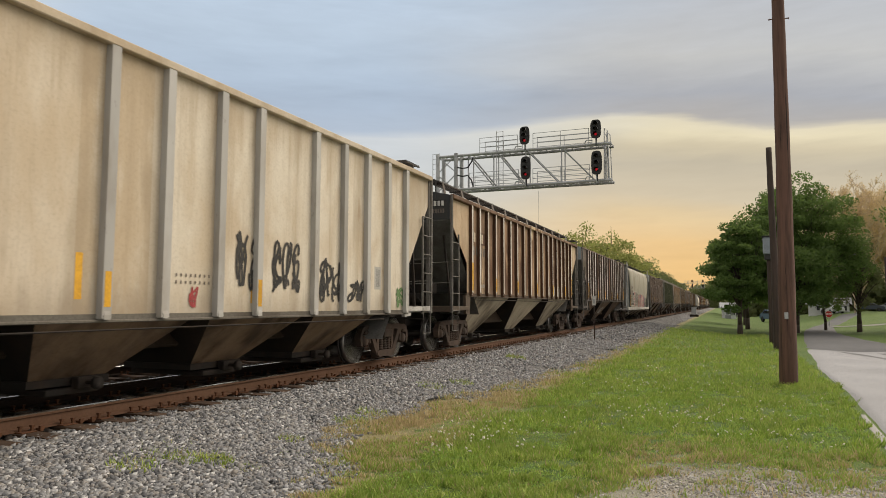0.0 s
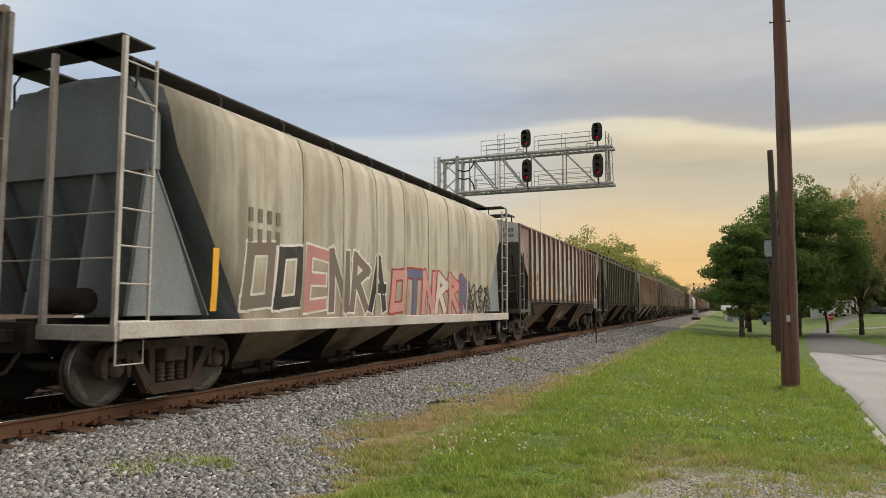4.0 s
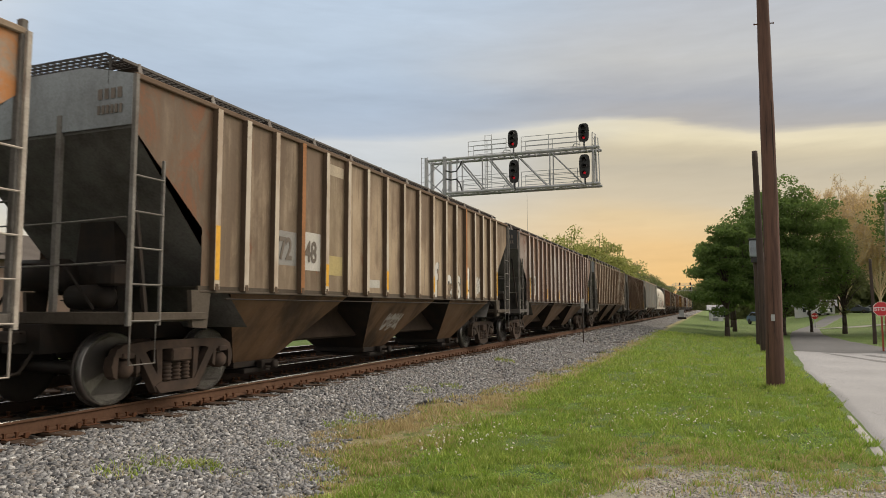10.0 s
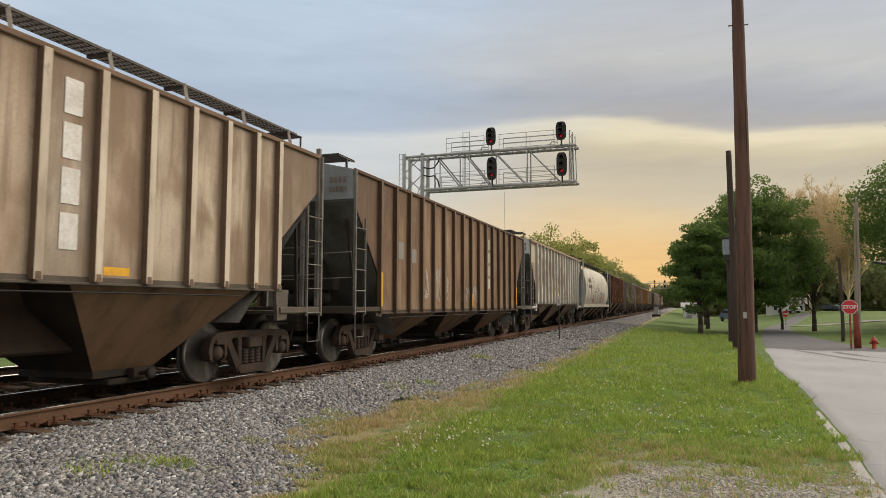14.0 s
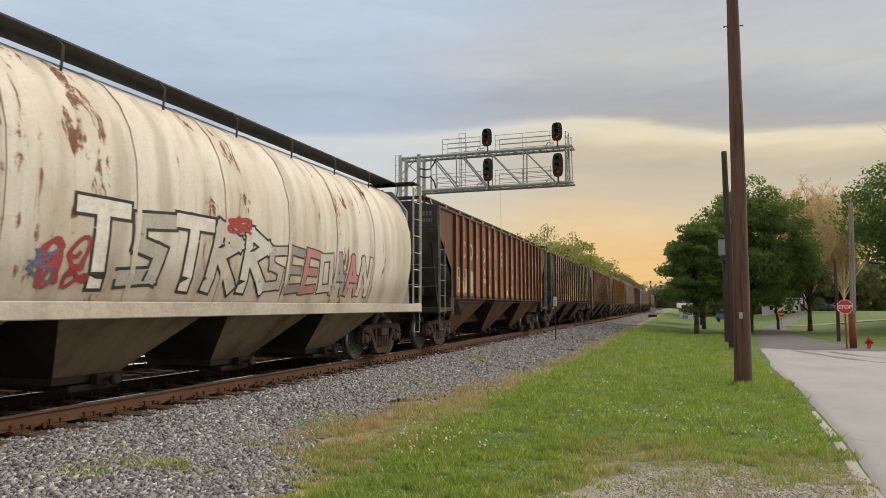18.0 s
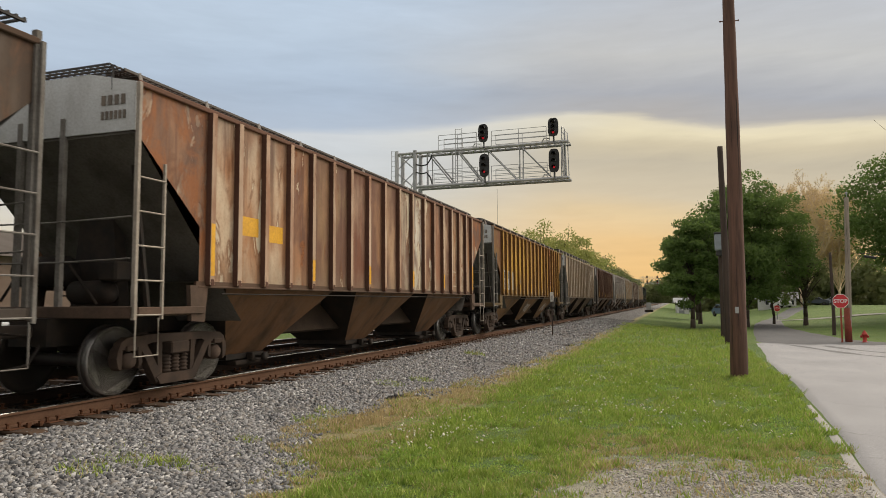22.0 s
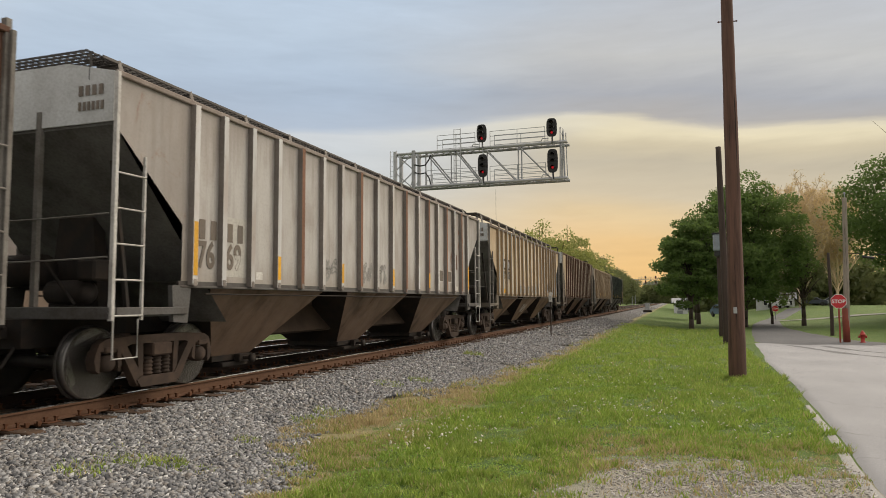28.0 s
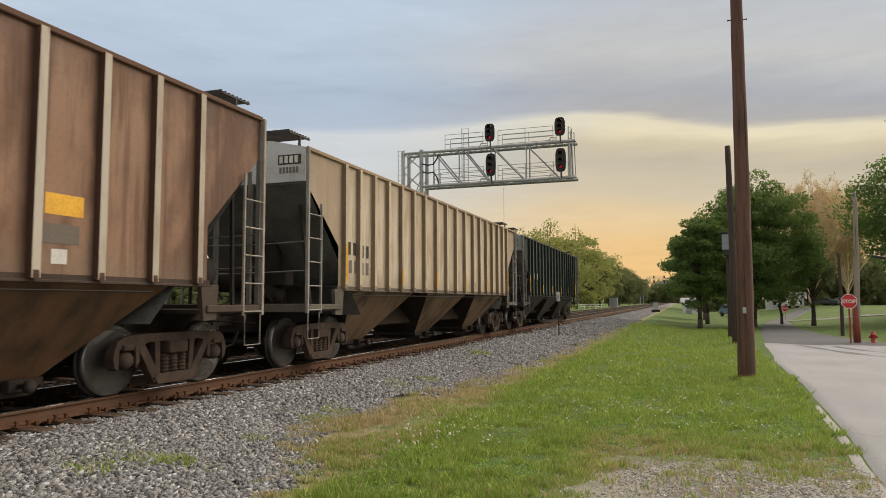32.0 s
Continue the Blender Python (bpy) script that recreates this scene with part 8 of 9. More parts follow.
def leaf_mat(name, stops, trans=0.35, patch=()):
    m, k, b = island_colours(name, stops, 0.7, 8.0, patch)
    k.put(b, "Specular IOR Level", 0.25)
    tr = k.n("ShaderNodeBsdfTranslucent", {"Color": (*[min(1, c * 1.9) for c in stops[len(stops) // 2]], 1)})
    mx = k.n("ShaderNodeMixShader", {0: trans})
    out = [n for n in k.t.nodes if n.bl_idname == "ShaderNodeOutputMaterial"][0]
    k.t.links.new(b.outputs[0], mx.inputs[1])
    k.t.links.new(tr.outputs[0], mx.inputs[2])
    k.t.links.new(mx.outputs[0], out.inputs[0])
    return m


LEAF_DARK = leaf_mat("maple_leaves", [(0.044, 0.078, 0.020), (0.080, 0.130, 0.032), (0.115, 0.172, 0.046), (0.060, 0.104, 0.026)])
LEAF_SPRING = leaf_mat("spring_leaves", [(0.24, 0.25, 0.075), (0.32, 0.325, 0.10), (0.20, 0.22, 0.065), (0.38, 0.35, 0.12)])
LEAF_PALE = leaf_mat("pale_buds", [(0.52, 0.40, 0.22), (0.60, 0.46, 0.25), (0.42, 0.33, 0.18), (0.66, 0.48, 0.25)])
LEAF_WOOD = leaf_mat("wood_leaves", [(0.080, 0.100, 0.040), (0.105, 0.125, 0.048), (0.13, 0.145, 0.060), (0.095, 0.112, 0.044)])


def leaf_cloud(rng, centres, radii, per, size, flat=0.75):
    """Leaf quads round clump centres; returns vertices and faces."""
    n = len(centres) * per
    c = np.repeat(centres, per, 0)
    r = np.repeat(radii, per)
    d = rng.normal(0, 1, (n, 3))
    d /= np.linalg.norm(d, axis=1)[:, None]
    p = c + d * (r * rng.uniform(0.25, 1.05, n) ** 0.6)[:, None] * np.array([1, 1, flat])
    u = rng.normal(0, 1, (n, 3))
    u /= np.linalg.norm(u, axis=1)[:, None]
    w = np.cross(u, rng.normal(0, 1, (n, 3)))
    w /= np.linalg.norm(w, axis=1)[:, None] + 1e-9
    s = (size * rng.uniform(0.6, 1.3, n))[:, None]
    V = np.stack([p - u * s, p + w * s * 0.55, p + u * s, p - w * s * 0.55], 1).reshape(-1, 3)
    return V, np.arange(n * 4).reshape(-1, 4)


def tree(x, y, h, rad, base, leaf, bark, clumps=90, per=80, size=0.16, seed=1, label="", name="tree", squash=1.0, clump=0.22, dome=0.0, flat=0.75):
    rng = np.random.default_rng(seed)
    z0 = float(ground_z(x, y)) if x > -8 else -0.6
    t = thing(name, pose(x, y, z0 - 0.05), label, "tree", "trees")
    # clump centres on and inside an uneven egg
    mid = (h + base) / 2
    half = (h - base) / 2
    cs = []
    lob = rng.uniform(0, 6.283, 4)
    while len(cs) < clumps:
        d = rng.normal(0, 1, 3)
        d /= np.linalg.norm(d)
        a = math.atan2(d[1], d[0])
        bulge = 1 + 0.16 * math.sin(2 * a + lob[0] + 2 * d[2]) + 0.14 * math.sin(3 * a + lob[1]) + 0.10 * math.sin(5 * d[2] + lob[2])
        q = (0.35 + 0.65 * rng.uniform() ** 0.45) * bulge * 0.86
        wide = (1.0 - 0.28 * max(0, d[2])) * (1.0 + 0.22 * dome * min(0.5, -d[2]))
        cs.append((d[0] * rad * q * wide, d[1] * rad * q * wide, mid + d[2] * half * q * squash))
    cs = np.array(cs)
    bm = bmesh.new()
    r0 = 0.016 * h + 0.03
    zt = base + (h - base) * 0.45
    pts = [(0, 0, -0.3), (0.02, 0, base * 0.5), (0.05 * rng.normal(), 0.05 * rng.normal(), base), (0.2 * rng.normal(), 0.2 * rng.normal(), zt)]
    rr = [r0 * 1.25, r0, r0 * 0.85, r0 * 0.4]
    for i in range(3):
        rod(bm, pts[i], pts[i + 1], rr[i], 9, 0, rr[i + 1])
    part("trunk", bm, bark, t, "", None, True)
    bm = bmesh.new()
    for j in range(0, len(cs), max(1, len(cs) // 34)):
        c = cs[j]
        a = Vector(pts[2]).lerp(Vector(pts[3]), rng.uniform(0, 0.95))
        m = a.lerp(Vector(c), 0.5) + Vector((0, 0, 0.10 * h * rng.uniform(0, 0.6)))
        rod(bm, a, m, r0 * 0.34, 5, 0, r0 * 0.2)
        rod(bm, m, Vector(c), r0 * 0.2, 5, 0, r0 * 0.06)
        for _ in range(3):
            rod(bm, m.lerp(Vector(c), rng.uniform(0.1, 0.8)), Vector(c) + Vector(rng.normal(0, rad * 0.16, 3)), r0 * 0.10, 4, 0, r0 * 0.03)
    part("branchwork", bm, bark, t)
    V, F = leaf_cloud(rng, cs, np.full(len(cs), rad * clump) * rng.uniform(0.7, 1.3, len(cs)), per, size, flat)
    put("crown", np_mesh("crown", V, F, leaf), t)
    return t


GREEN = "leafy green maple with a dense dark crown"
tree(8.95, 51.5, 8.3, 2.5, 1.4, LEAF_DARK, BARK, 120, 200, 0.10, 2, GREEN, dome=0.8, flat=0.5)
tree(12.8, 56.0, 11.3, 4.6, 1.3, LEAF_DARK, BARK, 330, 190, 0.105, 3, GREEN, dome=1.0, flat=0.5)
tree(9.8, 63, 8.4, 3.6, 2.0, LEAF_DARK, BARK, 90, 130, 0.15, 4, GREEN)
tree(10.0, 77, 8.5, 3.6, 1.6, LEAF_DARK, BARK, 60, 80, 0.22, 5, GREEN)
tree(15.4, 62, 4.8, 1.6, 1.5, LEAF_DARK, BARK, 26, 80, 0.12, 6, GREEN)
tree(17.4, 60, 8.6, 1.9, 1.4, LEAF_WOOD, BARK, 60, 70, 0.09, 7, "slender tree with thin brownish green foliage")
tree(28.7, 60, 17.0, 7.4, 0.4, LEAF_DARK, BARK, 560, 210, 0.13, 8, "tall dark green tree with a ragged crown", dome=0.4, flat=0.5)
tree(31.0, 66, 14.0, 5.5, 1.5, LEAF_DARK, BARK, 120, 80, 0.24, 9, "tall dark green tree with a ragged crown")
BUD = "tall half-bare tree with pale budding twigs"


def bare_tree(x, y, h, rad, seed):
    """A fan of rising limbs and fine twigs with sparse buds."""
    rng = np.random.default_rng(seed)
    t = thing("budding_tree", pose(x, y, float(ground_z(x, y)) - 0.05), BUD, "tree", "trees")
    bm = bmesh.new()
    rod(bm, (0, 0, -0.3), (0, 0, 0.18 * h), 0.20, 9, 0, 0.15)
    part("trunk", bm, PALE_BARK, t, "", None, True)
    limbs, twigs, tips = bmesh.new(), bmesh.new(), []
    for i in range(24):
        a, r = i * 2.4, rad * math.sqrt((i + 0.5) / 24)
        top = Vector((r * math.cos(a), r * math.sin(a), h * (0.98 - 0.30 * (r / rad) ** 2 + rng.uniform(-0.06, 0.03))))
        foot = Vector((0, 0, h * rng.uniform(0.10, 0.20)))
        knee = Vector((top.x * 0.68, top.y * 0.68, h * rng.uniform(0.36, 0.46)))
        rod(limbs, foot, knee, 0.085, 6, 0, 0.06)
        rod(limbs, knee, top, 0.06, 5, 0, 0.02)
        for _ in range(16):
            u = rng.uniform(0.0, 0.85)
            p = knee.lerp(top, u) if rng.uniform() < 0.8 else foot.lerp(knee, 0.5 + 0.5 * u)
            q = p + Vector((rng.normal(0, 0.85), rng.normal(0, 0.85), rng.uniform(0.9, 2.4)))
            rod(twigs, p, q, 0.055, 4, 0, 0.028)
            for _ in range(8):
                v = p.lerp(q, rng.uniform(0.3, 1.0))
                w = v + Vector((rng.normal(0, 0.45), rng.normal(0, 0.45), rng.uniform(0.3, 1.0)))
                rod(twigs, v, w, 0.032, 3, 0, 0.016)
                tips += [tuple(v.lerp(w, f)) for f in (0.6, 1.0)]
    limb = part("branchwork", limbs, PALE_BARK, t)
    tagged(part("twig_mass", twigs, PALE_BARK, limb), kind="stuff")
    V, F = leaf_cloud(rng, np.array(tips), np.full(len(tips), 0.34), 4, 0.11)
    put("crown", np_mesh("crown", V, F, LEAF_PALE), t)


bare_tree(25.0, 110, 19.6, 5.6, 10)
bare_tree(31.2, 117, 19.6, 5.4, 11)
bare_tree(27.5, 124, 15.0, 5.0, 12)
SPR = "spring tree with thin yellow-green foliage beside the railway"
rg = random.Random(4)
for i, (x, y, h, r) in enumerate(((-15.0, 94, 11.5, 4.6), (-14.5, 104, 13.2, 4.4), (-14, 116, 14.6, 4.8), (-13.5, 131, 16.0, 5.2), (-13.5, 148, 18.0, 5.6), (-13.0, 168, 17.5, 5.6), (-13.5, 192, 16.5, 6.0),
                                   (-14, 222, 16, 6.5), (-14, 258, 15.5, 7), (-13.5, 300, 15.5, 7.5), (-13.5, 350, 14.5, 8))):
    tree(x, y, h, r, 1.2, LEAF_SPRING if i < 7 else LEAF_WOOD, BARK, 120, 34 if i < 7 else 60, 0.20 + 0.02 * i, 30 + i, SPR, clump=0.24)
for i, (x, y, h, r) in enumerate(((-11.5, 107, 4.6, 2.6), (-11.8, 122, 4.0, 2.6), (-11.5, 150, 4.5, 3.0))):
    tree(x, y, h, r, 0.2, LEAF_SPRING, BARK, 40, 60, 0.17, 60 + i, "low green bush beside the railway", name="bush")


def far_woods():
    """A continuous wood along the skyline, far behind everything, and an added row that screens the sky under the cars.
    """
    rng = np.random.default_rng(8)
    cs, rs = [], []
    for i in range(1700):
        x = rng.uniform(-90, 170) if i < 1100 else rng.uniform(-330, 570) if i < 1500 else rng.uniform(-30, 16)
        y = 430 + 60 * math.sin(x * 0.013) + rng.uniform(0, 50)
        hgt = 11 + 4 * math.sin(x * 0.05) + 3 * math.sin(x * 0.131 + 1)
        cs.append((x, y, rng.uniform(0, hgt)))
        rs.append(rng.uniform(2.5, 5))
    for i in range(900):
        x = rng.uniform(9, 120)
        y = 128 + rng.uniform(0, 40) + 0.3 * x
        cs.append((x, y, rng.uniform(-1, 7.5 + 2 * math.sin(x * 0.21) + 1.5 * math.sin(x * 0.57))))
        rs.append(rng.uniform(1.6, 3))
    # made-up row beyond the tracks, blocks the sky glow under the cars
    for i in range(420):
        y = rng.uniform(-20, 170)
        cs.append((-52 + rng.uniform(-4, 4), y, rng.uniform(-0.5, 4.5 + math.sin(y * 0.2))))
        rs.append(rng.uniform(1.2, 2.2))
    V, F = leaf_cloud(rng, np.array(cs), np.array(rs), 60, 0.75)
    ob = new("far_woods", np_mesh("far_woods", V, F, LEAF_WOOD))
    tagged(ob, "distant wood along the skyline, with an added screening row behind the tracks", "woods", kind="stuff")


far_woods()


# ---- house and parked cars, far off ----
def house(x, y, w, d, h, rot, label):
    z = float(ground_z(x, y)) if x > -8 else -0.6
    o = thing("house", pose(x, y, z, 0, 0, rot), label, "house", "houses")
    white = worn("siding_white", (0.68, 0.69, 0.70), (0.5, 0.5, 0.5), 0.3, 0.6, 0.7)
    bm = bmesh.new()
    box(bm, -w / 2, w / 2, -d / 2, d / 2, -0.4, h)
    part("wall", bm, white, o)
    bm = bmesh.new()
    prism(bm, [(-d / 2 - 0.4, h - 0.05), (d / 2 + 0.4, h - 0.05), (0, h + d * 0.28)], -w / 2 - 0.4, w / 2 + 0.4)
    part("roof", bm, worn("shingle_grey", (0.42, 0.43, 0.45), (0.3, 0.3, 0.3), 0.5, 0.8, 0.9), o)
    for i in range(3):
        xx = -w / 2 + w * (i + 0.7) / 3.4
        win = put("window", plate_frame(xx, -d / 2, 0.35 * h, 0.8, 0.45 * h), o)
    bm = bmesh.new()
    box(bm, w / 2 - 1.5, w / 2 - 0.7, -d / 2 - 0.04, -d / 2, 0.0, 0.88 * h)
    part("door", bm, worn("door_grey", (0.25, 0.26, 0.28), (0.2, 0.2, 0.2), 0.3, 2.0, 0.6), o)


def plate_frame(x, y, z, w, h):
    bm = bmesh.new()
    box(bm, x, x + w, y - 0.03, y, z, z + h, 0)
    for a, b, c, d in ((x - 0.08, x, z - 0.08, z + h + 0.08), (x + w, x + w + 0.08, z - 0.08, z + h + 0.08), (x - 0.08, x + w + 0.08, z - 0.08, z), (x - 0.08, x + w + 0.08, z + h, z + h + 0.08)):
        box(bm, a, b, y - 0.06, y, c, d, 1)
    return bm_mesh("window", bm, [worn("dark_glass", (0.03, 0.035, 0.04), (0.05, 0.05, 0.05), 0.3, 2.0, 0.1), worn("trim_white", (0.7, 0.7, 0.7), (0.5, 0.5, 0.5), 0.3, 2.0, 0.6)])


def parked_car(x, y, rot, colour, label):
    z = float(ground_z(x, y)) if x > -8 else -0.6
    c = thing("parked_car", pose(x, y, z + 0.03, 0, 0, rot), label, "car", "parked cars")
    paint = worn("car_" + label.split()[0] + label.split()[1], colour, tuple(v * 0.8 for v in colour), 0.3, 1.0, 0.3)
    prof = [(-2.2, 0.35), (-2.25, 0.75), (-2.1, 0.92), (-1.2, 1.0), (-0.6, 1.42), (0.8, 1.46), (1.6, 1.0), (2.1, 0.92), (2.25, 0.7), (2.2, 0.35)]
    bm = bmesh.new()
    prism(bm, prof, -0.86, 0.86)
    bmesh.ops.bevel(bm, geom=list(bm.edges), offset=0.05, segments=1, affect="EDGES")
    part("body", bm, paint, c)
    bm = bmesh.new()
    prism(bm, [(-1.08, 1.02), (-0.58, 1.36), (0.74, 1.40), (1.4, 1.02)], -0.875, 0.875)
    part("glass_band", bm, worn("dark_glass", (0.03, 0.035, 0.04), (0.05, 0.05, 0.05), 0.3, 2.0, 0.1), c)
    for yy in (-1.4, 1.4):
        for s in (-1, 1):
            bm = bmesh.new()
            lathe(bm, [(s * 0.70, 0.0), (s * 0.70, 0.33), (s * 0.90, 0.33), (s * 0.90, 0.20), (s * 0.88, 0.0)], 14, "x", 0, (0, yy, 0.33))
            part("wheel", bm, BLACK, c)


house(23.2, 122, 5.5, 3.5, 1.5, -6, "long low white house with grey shingle roof")
house(8.8, 112, 1.8, 2.5, 1.7, 4, "small white shed behind the trees")
parked_car(23.2, 118, 15, (0.62, 0.63, 0.64), "white car parked before the house")
parked_car(30.8, 134, 75, (0.05, 0.06, 0.09), "dark blue car parked on the far lawn")
parked_car(34.5, 136, 80, (0.30, 0.32, 0.34), "silver car parked on the far lawn")
parked_car(13.6, 90, 20, (0.10, 0.16, 0.26), "blue car parked beside the lane")


# ---- behind the tracks, seen between the cars ----
def shop():
    o = thing("brick_building", pose(-31, 27, -0.6, 0, 0, -90), "low brown brick building with white trim behind the tracks", "building")
    brick = worn("painted_brick", (0.17, 0.125, 0.10), (0.12, 0.085, 0.07), 0.5, 1.0, 0.9)
    w, d, h = 26.0, 9.0, 4.4
    bm = bmesh.new()
    box(bm, -w / 2, w / 2, -d / 2, d / 2, -0.3, h)
    part("wall", bm, brick, o)
    bm = bmesh.new()
    prism(bm, [(-d / 2 - 0.5, h), (d / 2 + 0.5, h), (0, h + 1.9)], -w / 2 - 0.4, w / 2 + 0.4)
    part("roof", bm, worn("shingle_brown", (0.10, 0.085, 0.075), (0.07, 0.06, 0.05), 0.5, 0.8, 0.9), o)
    for i in range(7):
        put("window", plate_frame(-w / 2 + 1.5 + i * 3.5, -d / 2, 1.0, 1.6, 1.6), o)
    bm = bmesh.new()
    box(bm, -w / 2 - 0.1, w / 2 + 0.1, -d / 2 - 0.12, -d / 2, h - 0.35, h, 0)
    part("fascia", bm, worn("trim_white", (0.7, 0.7, 0.7), (0.5, 0.5, 0.5), 0.3, 2.0, 0.6), o)


shop()
parked_car(-21.5, 26, 5, (0.66, 0.66, 0.66), "white sedan parked behind the tracks")
parked_car(-21.0, 34, 5, (0.10, 0.13, 0.22), "navy sedan parked behind the tracks")
tree(-19.5, 30.5, 1.8, 1.2, 0.1, LEAF_SPRING, BARK, 30, 60, 0.10, 71, "low green bush before the brick building", name="bush")


# ---- small stuff on the ground ----
def gravel_zone(x, y):
    x, y = np.asarray(x, float), np.asarray(y, float)
    r = np.random.default_rng(2).uniform(-1, 1, x.shape)
    return (x > 6.9 + 0.35 * r + 0.2 * np.sin(y * 2)) & (y < 7.35 + 0.75 * r + 0.12 * np.sin(x * 3.0) + 0.14 * np.sin(x * 6.3))


def tufts(x, y, s, seed):
    """Smooth random field about 0, with lumps of the size s."""
    r = np.random.default_rng(seed)
    f = np.zeros_like(x)
    for _ in range(9):
        a, w = r.uniform(0, 6.283), r.uniform(0.7, 1.6) * 6.283 / (2.2 * s)
        f = f + np.sin(w * (x * np.cos(a) + y * np.sin(a)) + r.uniform(0, 6.283))
    return f / 2.1


def grass_blades():
    rng = np.random.default_rng(9)
    P, S = [], []
    for y0, y1, per, hs in ((4.2, 9, 3800, 0.050), (9, 16, 1800, 0.058), (16, 28, 560, 0.075), (28, 50, 150, 0.10)):
        n = int((y1 - y0) * 7.6 * per * 1.15)
        x, y = rng.uniform(2.9, 10.5, n), rng.uniform(y0, y1, n)
        edge = np.interp(y, *LEFT_EDGE) - 0.03 + 0.07 * tufts(x * 0 + 1.0, y, 0.3, 6)
        dens = 0.50 + 0.30 * tufts(x, y, 0.8, 4) + 0.36 * tufts(x, y, 0.20, 5)
        dry = smooth01(x, lush(y) + 0.25, toe(y) + 0.1)
        keep = (x > toe(y) - 0.05) & (x < edge) & (rng.uniform(0, 1, n) < np.clip(dens + 0.25, 0.12, 1) * (1 - 0.45 * dry))
        keep &= ~(gravel_zone(x, y) & (rng.uniform(0, 1, n) > 0.07))
        x, y = x[keep], y[keep]
        P.append(np.stack([x, y, ground_z(x, y) - 0.004], -1))
        tall = hs * (0.7 + 0.7 * rng.uniform(0, 1, len(x)) ** 2) * (0.45 + 0.95 * np.clip(dens[keep], 0, 1.3))
        S.append(tall)
    lawn = sum(len(p) for p in P)
    # tufts in the stones, round the pole and at the road's edge
    for cx, cy, r, n, h in ((2.79, 4.95, 0.22, 130, 0.11), (2.90, 5.46, 0.20, 150, 0.11), (3.14, 5.65, 0.17, 170, 0.12), (3.42, 5.68, 0.20, 90, 0.07), (2.65, 5.2, 0.25, 70, 0.08), (3.05, 7.07, 0.17, 150, 0.09), (3.5, 6.5, 0.20, 90, 0.06), (2.45, 5.75, 0.30, 50, 0.07), (3.05, 8.6, 0.30, 300, 0.10), (2.95, 9.3, 0.25, 220, 0.10), (2.75, 12.0, 0.30, 200, 0.09), (3.0, 13.0, 0.25, 160, 0.10), (2.5, 18.6, 0.3, 160, 0.16),
                            (9.06, 16.05, 0.42, 900, 0.13), (9.3, 15.9, 0.3, 350, 0.13), (4.9, 7.9, 0.4, 380, 0.13), (5.3, 6.9, 0.5, 420, 0.12), (6.2, 11.5, 0.3, 200, 0.11), (4.6, 12.4, 0.3, 200, 0.12), (9.4, 8.6, 0.25, 200, 0.10)):
        a, q = rng.uniform(0, 6.283, n), r * np.sqrt(rng.uniform(0, 1, n))
        x, y = cx + q * np.cos(a), cy + q * np.sin(a)
        P.append(np.stack([x, y, np.maximum(ground_z(x, y), np.where(x < toe(y), bed_z(x, y), -9)) - 0.004], -1))
        S.append(h * rng.uniform(0.35, 0.85, n))
    P, S = np.concatenate(P), np.concatenate(S)
    n = len(P)
    a = rng.uniform(0, 6.283, n)
    w = 0.0050 + 0.06 * S * rng.uniform(0.6, 1.2, n)
    side = np.stack([np.cos(a) * w, np.sin(a) * w, np.zeros(n)], -1)
    lean = rng.normal(0, 0.45, (n, 2)) * S[:, None]
    tip = P + np.stack([lean[:, 0], lean[:, 1], S], -1)
    V = np.stack([P - side, P + side, tip], 1).reshape(-1, 3)
    stops = [(0.10, 0.165, 0.030), (0.26, 0.38, 0.060), (0.44, 0.57, 0.10), (0.60, 0.70, 0.15), (0.18, 0.265, 0.045), (0.38, 0.50, 0.075), (0.72, 0.71, 0.28), (0.48, 0.58, 0.10), (0.13, 0.21, 0.036)]
    # dry stalks beside the stones and round the gravel
    band = smooth01(P[:, 0], lush(P[:, 1]) + 0.45, lush(P[:, 1]) - 0.25) * (P[:, 1] < 40)
    near_gravel = smooth01(P[:, 1], 9.6, 7.6) * smooth01(P[:, 0], 6.4, 7.2)
    patchy = 0.5 + 0.5 * np.sin(P[:, 0] * 2.2 + 1.7 * np.sin(P[:, 1] * 0.7)) * np.sin(P[:, 1] * 1.3 + 0.5 * P[:, 0])
    straw = rng.uniform(0, 1, n) < np.clip(np.maximum(0.85 * band, 0.6 * near_gravel) * (0.45 + 0.8 * patchy) + 0.05, 0, 0.95)
    straw[lawn:] &= rng.uniform(0, 1, n - lawn) < 0.25
    dryV = V.reshape(-1, 3, 3)[straw].reshape(-1, 3)
    V = V.reshape(-1, 3, 3)[~straw].reshape(-1, 3)
    n = len(V) // 3
    dmat = leaf_mat("dry_blade", [(0.46, 0.365, 0.205), (0.60, 0.49, 0.30), (0.34, 0.275, 0.14), (0.52, 0.43, 0.235)], 0.2)
    ob = new("dry_grass", np_mesh("dry_grass", dryV, np.arange(len(dryV)).reshape(-1, 3), dmat))
    tagged(ob, "dry straw-coloured grass beside the stones and gravel", "grass", kind="stuff")
    ob = new("grass_blades", np_mesh("grass_blades", V, np.arange(n * 3).reshape(-1, 3), leaf_mat("grass_blade", stops, 0.22, ((1.1, (0.30, 0.29, 0.105), 0.45), (0.7, (0.15, 0.25, 0.038), 0.38), (3.2, (0.09, 0.155, 0.026), 0.4)))))
    tagged(ob, "short green grass with dry straw-coloured blades", "grass", kind="stuff")


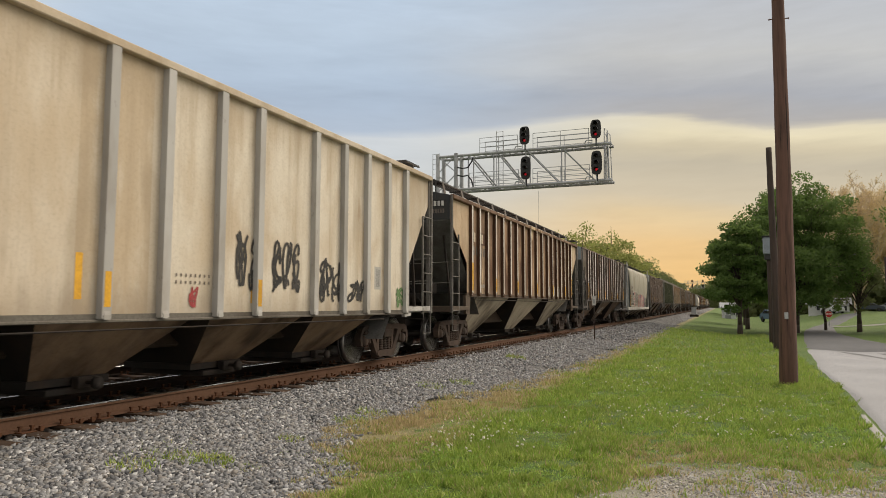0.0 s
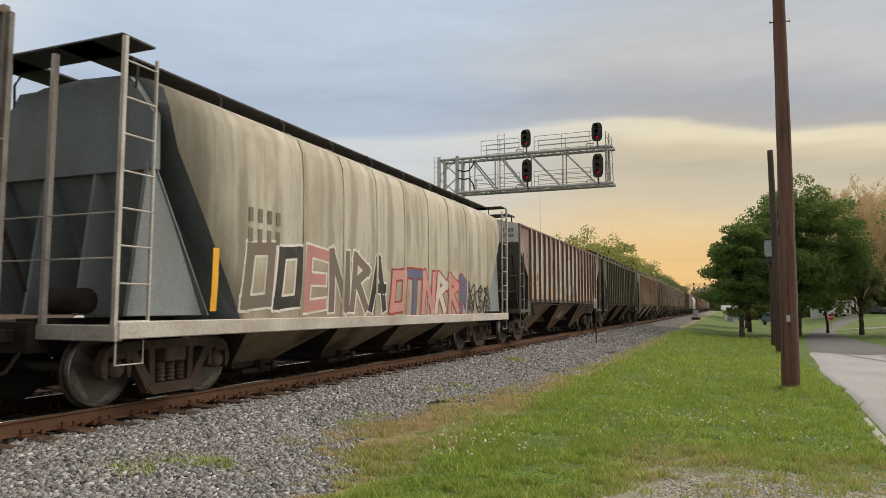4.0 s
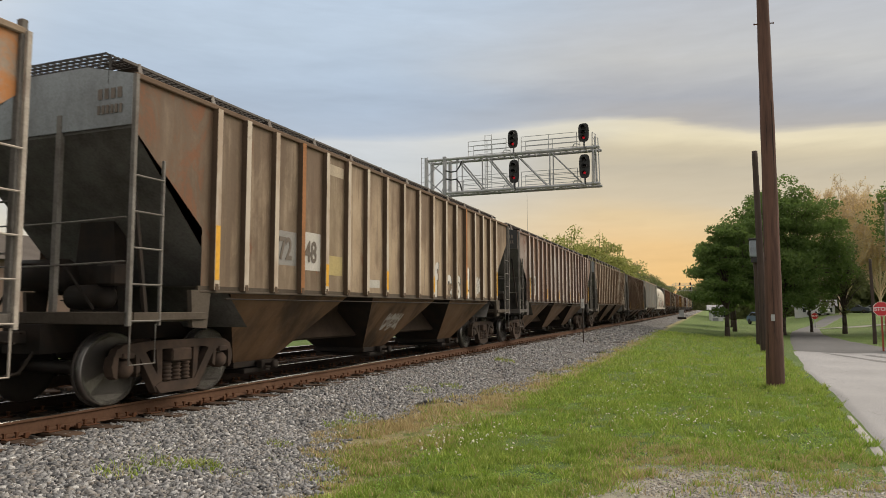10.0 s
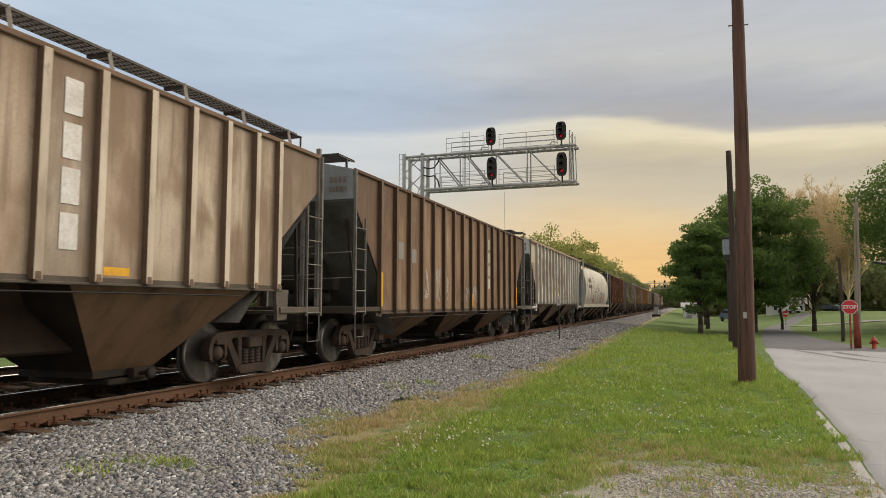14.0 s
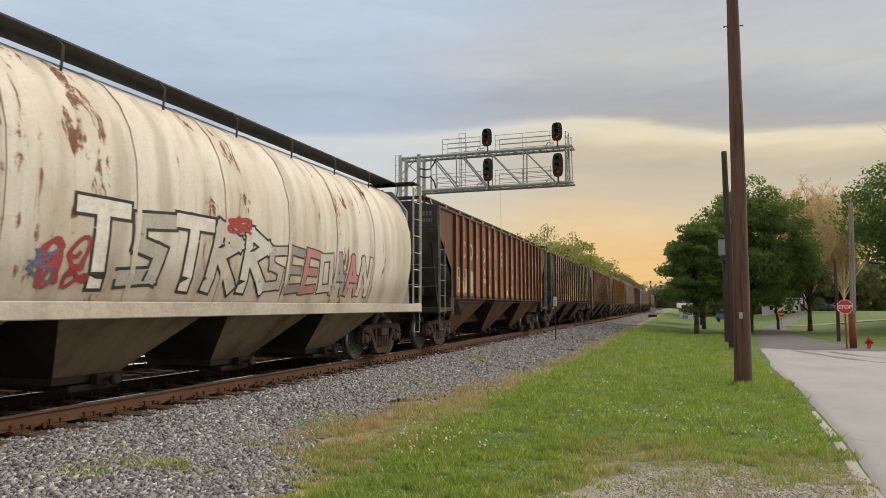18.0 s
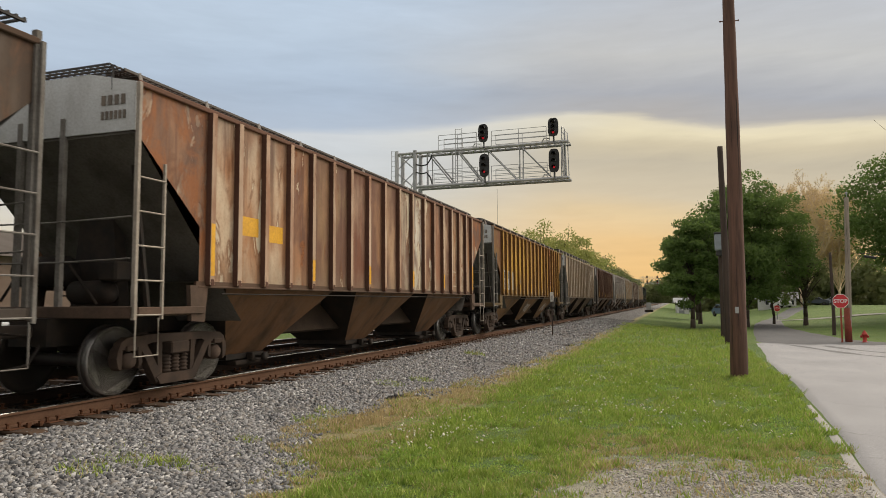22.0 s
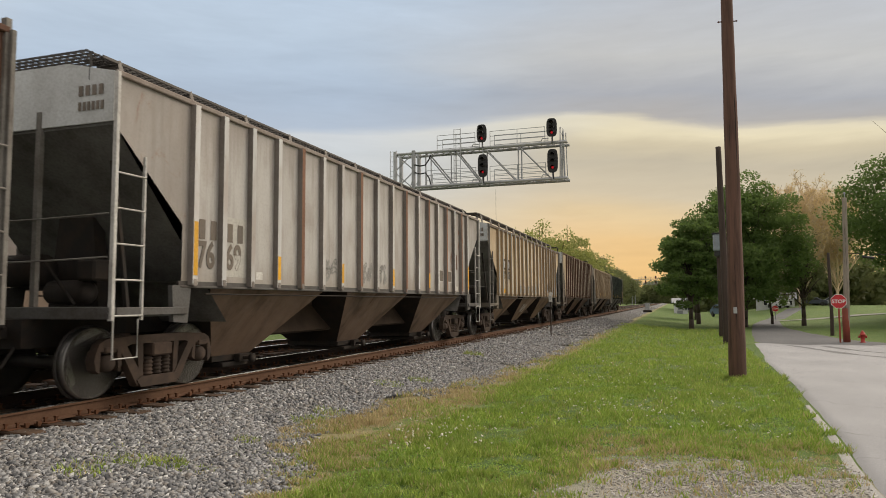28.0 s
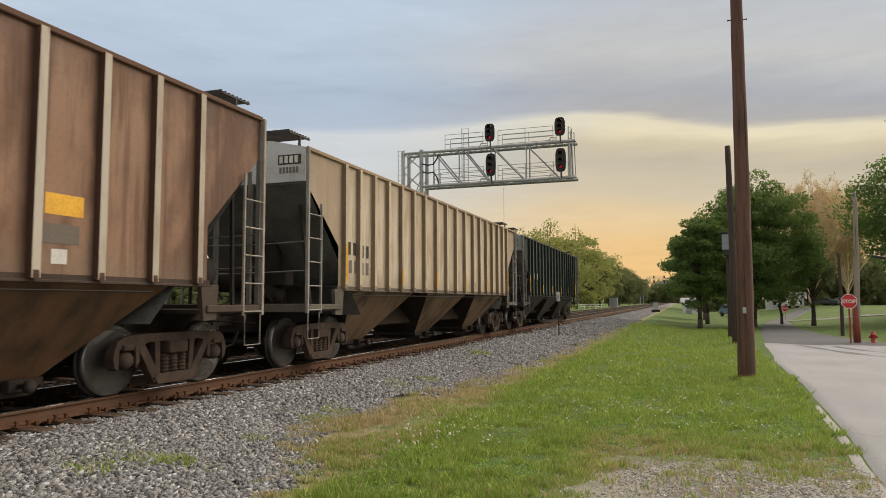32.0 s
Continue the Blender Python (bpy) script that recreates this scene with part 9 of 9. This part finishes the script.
def clover_flowers():
    rng = np.random.default_rng(21)
    P = []
    for cx, cy, r, n in ((5.2, 7.6, 0.7, 46), (5.0, 8.3, 0.8, 30), (6.9, 10.6, 0.7, 34), (7.6, 10.0, 1.0, 34), (8.3, 11.4, 1.0, 24), (6.6, 14.0, 1.4, 26), (8.6, 9.2, 0.6, 16), (7.5, 18.0, 1.6, 30), (5.9, 9.4, 0.9, 14), (7.4, 13.2, 2.2, 40)):
        a, q = rng.uniform(0, 6.283, n), r * np.sqrt(rng.uniform(0, 1, n))
        x, y = cx + q * np.cos(a), cy + q * np.sin(a)
        ok = x < 9.4
        P.append(np.stack([x[ok], y[ok], ground_z(x[ok], y[ok]) + rng.uniform(0.06, 0.11, ok.sum())], -1))
    P = np.concatenate(P)
    m, k, b = material("clover_white", 0.8)
    co = k.n("ShaderNodeTexCoord").outputs["Object"]
    k.put(b, "Base Color", k.mix(k.ramp(k.noise(co, 60, 2), 0.4, 0.7), (0.72, 0.70, 0.62), (0.55, 0.50, 0.40)))
    rocks("clover_flowers", P, rng.uniform(0.010, 0.017, len(P)), m, "small white clover flowers in the lawn", "flowers")


def gravel_patch():
    rng = np.random.default_rng(12)
    n = 34000
    x, y = rng.uniform(6.2, 10.0, n), rng.uniform(3.6, 8.2, n)
    keep = gravel_zone(x, y) & (rng.uniform(0, 1, n) < 0.55 + 0.45 * np.sin(x * 2.1 + y) * np.sin(y * 1.7 + 0.5))
    keep &= x < np.interp(y, *LEFT_EDGE) + 0.05
    x, y = x[keep], y[keep]
    mat = island_colours("pale_gravel", [(0.20, 0.185, 0.165), (0.36, 0.345, 0.32), (0.52, 0.505, 0.48), (0.28, 0.255, 0.22), (0.42, 0.40, 0.37)])[0]
    rocks("gravel", np.stack([x, y, ground_z(x, y)], -1), rng.uniform(0.007, 0.021, len(x)), mat, "pale loose gravel where cars pull off the street", "gravel")


def clover_leaves():
    """Low broad leaves in patches among the blades."""
    rng = np.random.default_rng(33)
    n = 60000
    x, y = rng.uniform(4.2, 9.4, n), rng.uniform(5.0, 15.0, n)
    keep = (tufts(x, y, 0.45, 8) > 0.35) & (x > toe(y) + 0.7) & ~gravel_zone(x, y) & (x < np.interp(y, *LEFT_EDGE) - 0.15)
    x, y = x[keep], y[keep]
    P = np.stack([x, y, ground_z(x, y) + rng.uniform(0.012, 0.05, len(x))], -1)
    V, F = leaf_cloud(rng, P, np.full(len(P), 0.004), 1, 0.015)
    V = V.reshape(-1, 4, 3)
    mid = V.mean(1, keepdims=True)
    V = mid + (V - mid) * np.array([1.0, 1.0, 0.35])
    ob = new("clover_leaves", np_mesh("clover_leaves", V.reshape(-1, 3), F, leaf_mat("clover_leaf", [(0.12, 0.22, 0.035), (0.19, 0.32, 0.055), (0.26, 0.40, 0.075), (0.14, 0.25, 0.042)], 0.25)))
    tagged(ob, "low green clover leaves in patches in the lawn", "clover", kind="stuff")


build_stones()
grass_blades()
clover_leaves()
clover_flowers()
gravel_patch()


# ---- things that move ----
def motions():
    for start, length, spec, car in CARS:
        walk(car, [(t, pose(0, start - travel(t), 0)) for t in range(33)])
    for key, s in (("front", -0.889), ("rear", 0.889)):
        first = TURNING[key][0]
        walk(first, [(i / FPS, pose(0, s, WHEEL_R) @ Matrix.Rotation(travel(i / FPS) / WHEEL_R, 4, "X")) for i in range(32 * FPS + 1)])
        for w in TURNING[key][1:]:
            w.rotation_mode = "QUATERNION"
            w.animation_data_create()
            w.animation_data.action = first.animation_data.action
            w.animation_data.action_slot = first.animation_data.action_slot


motions()
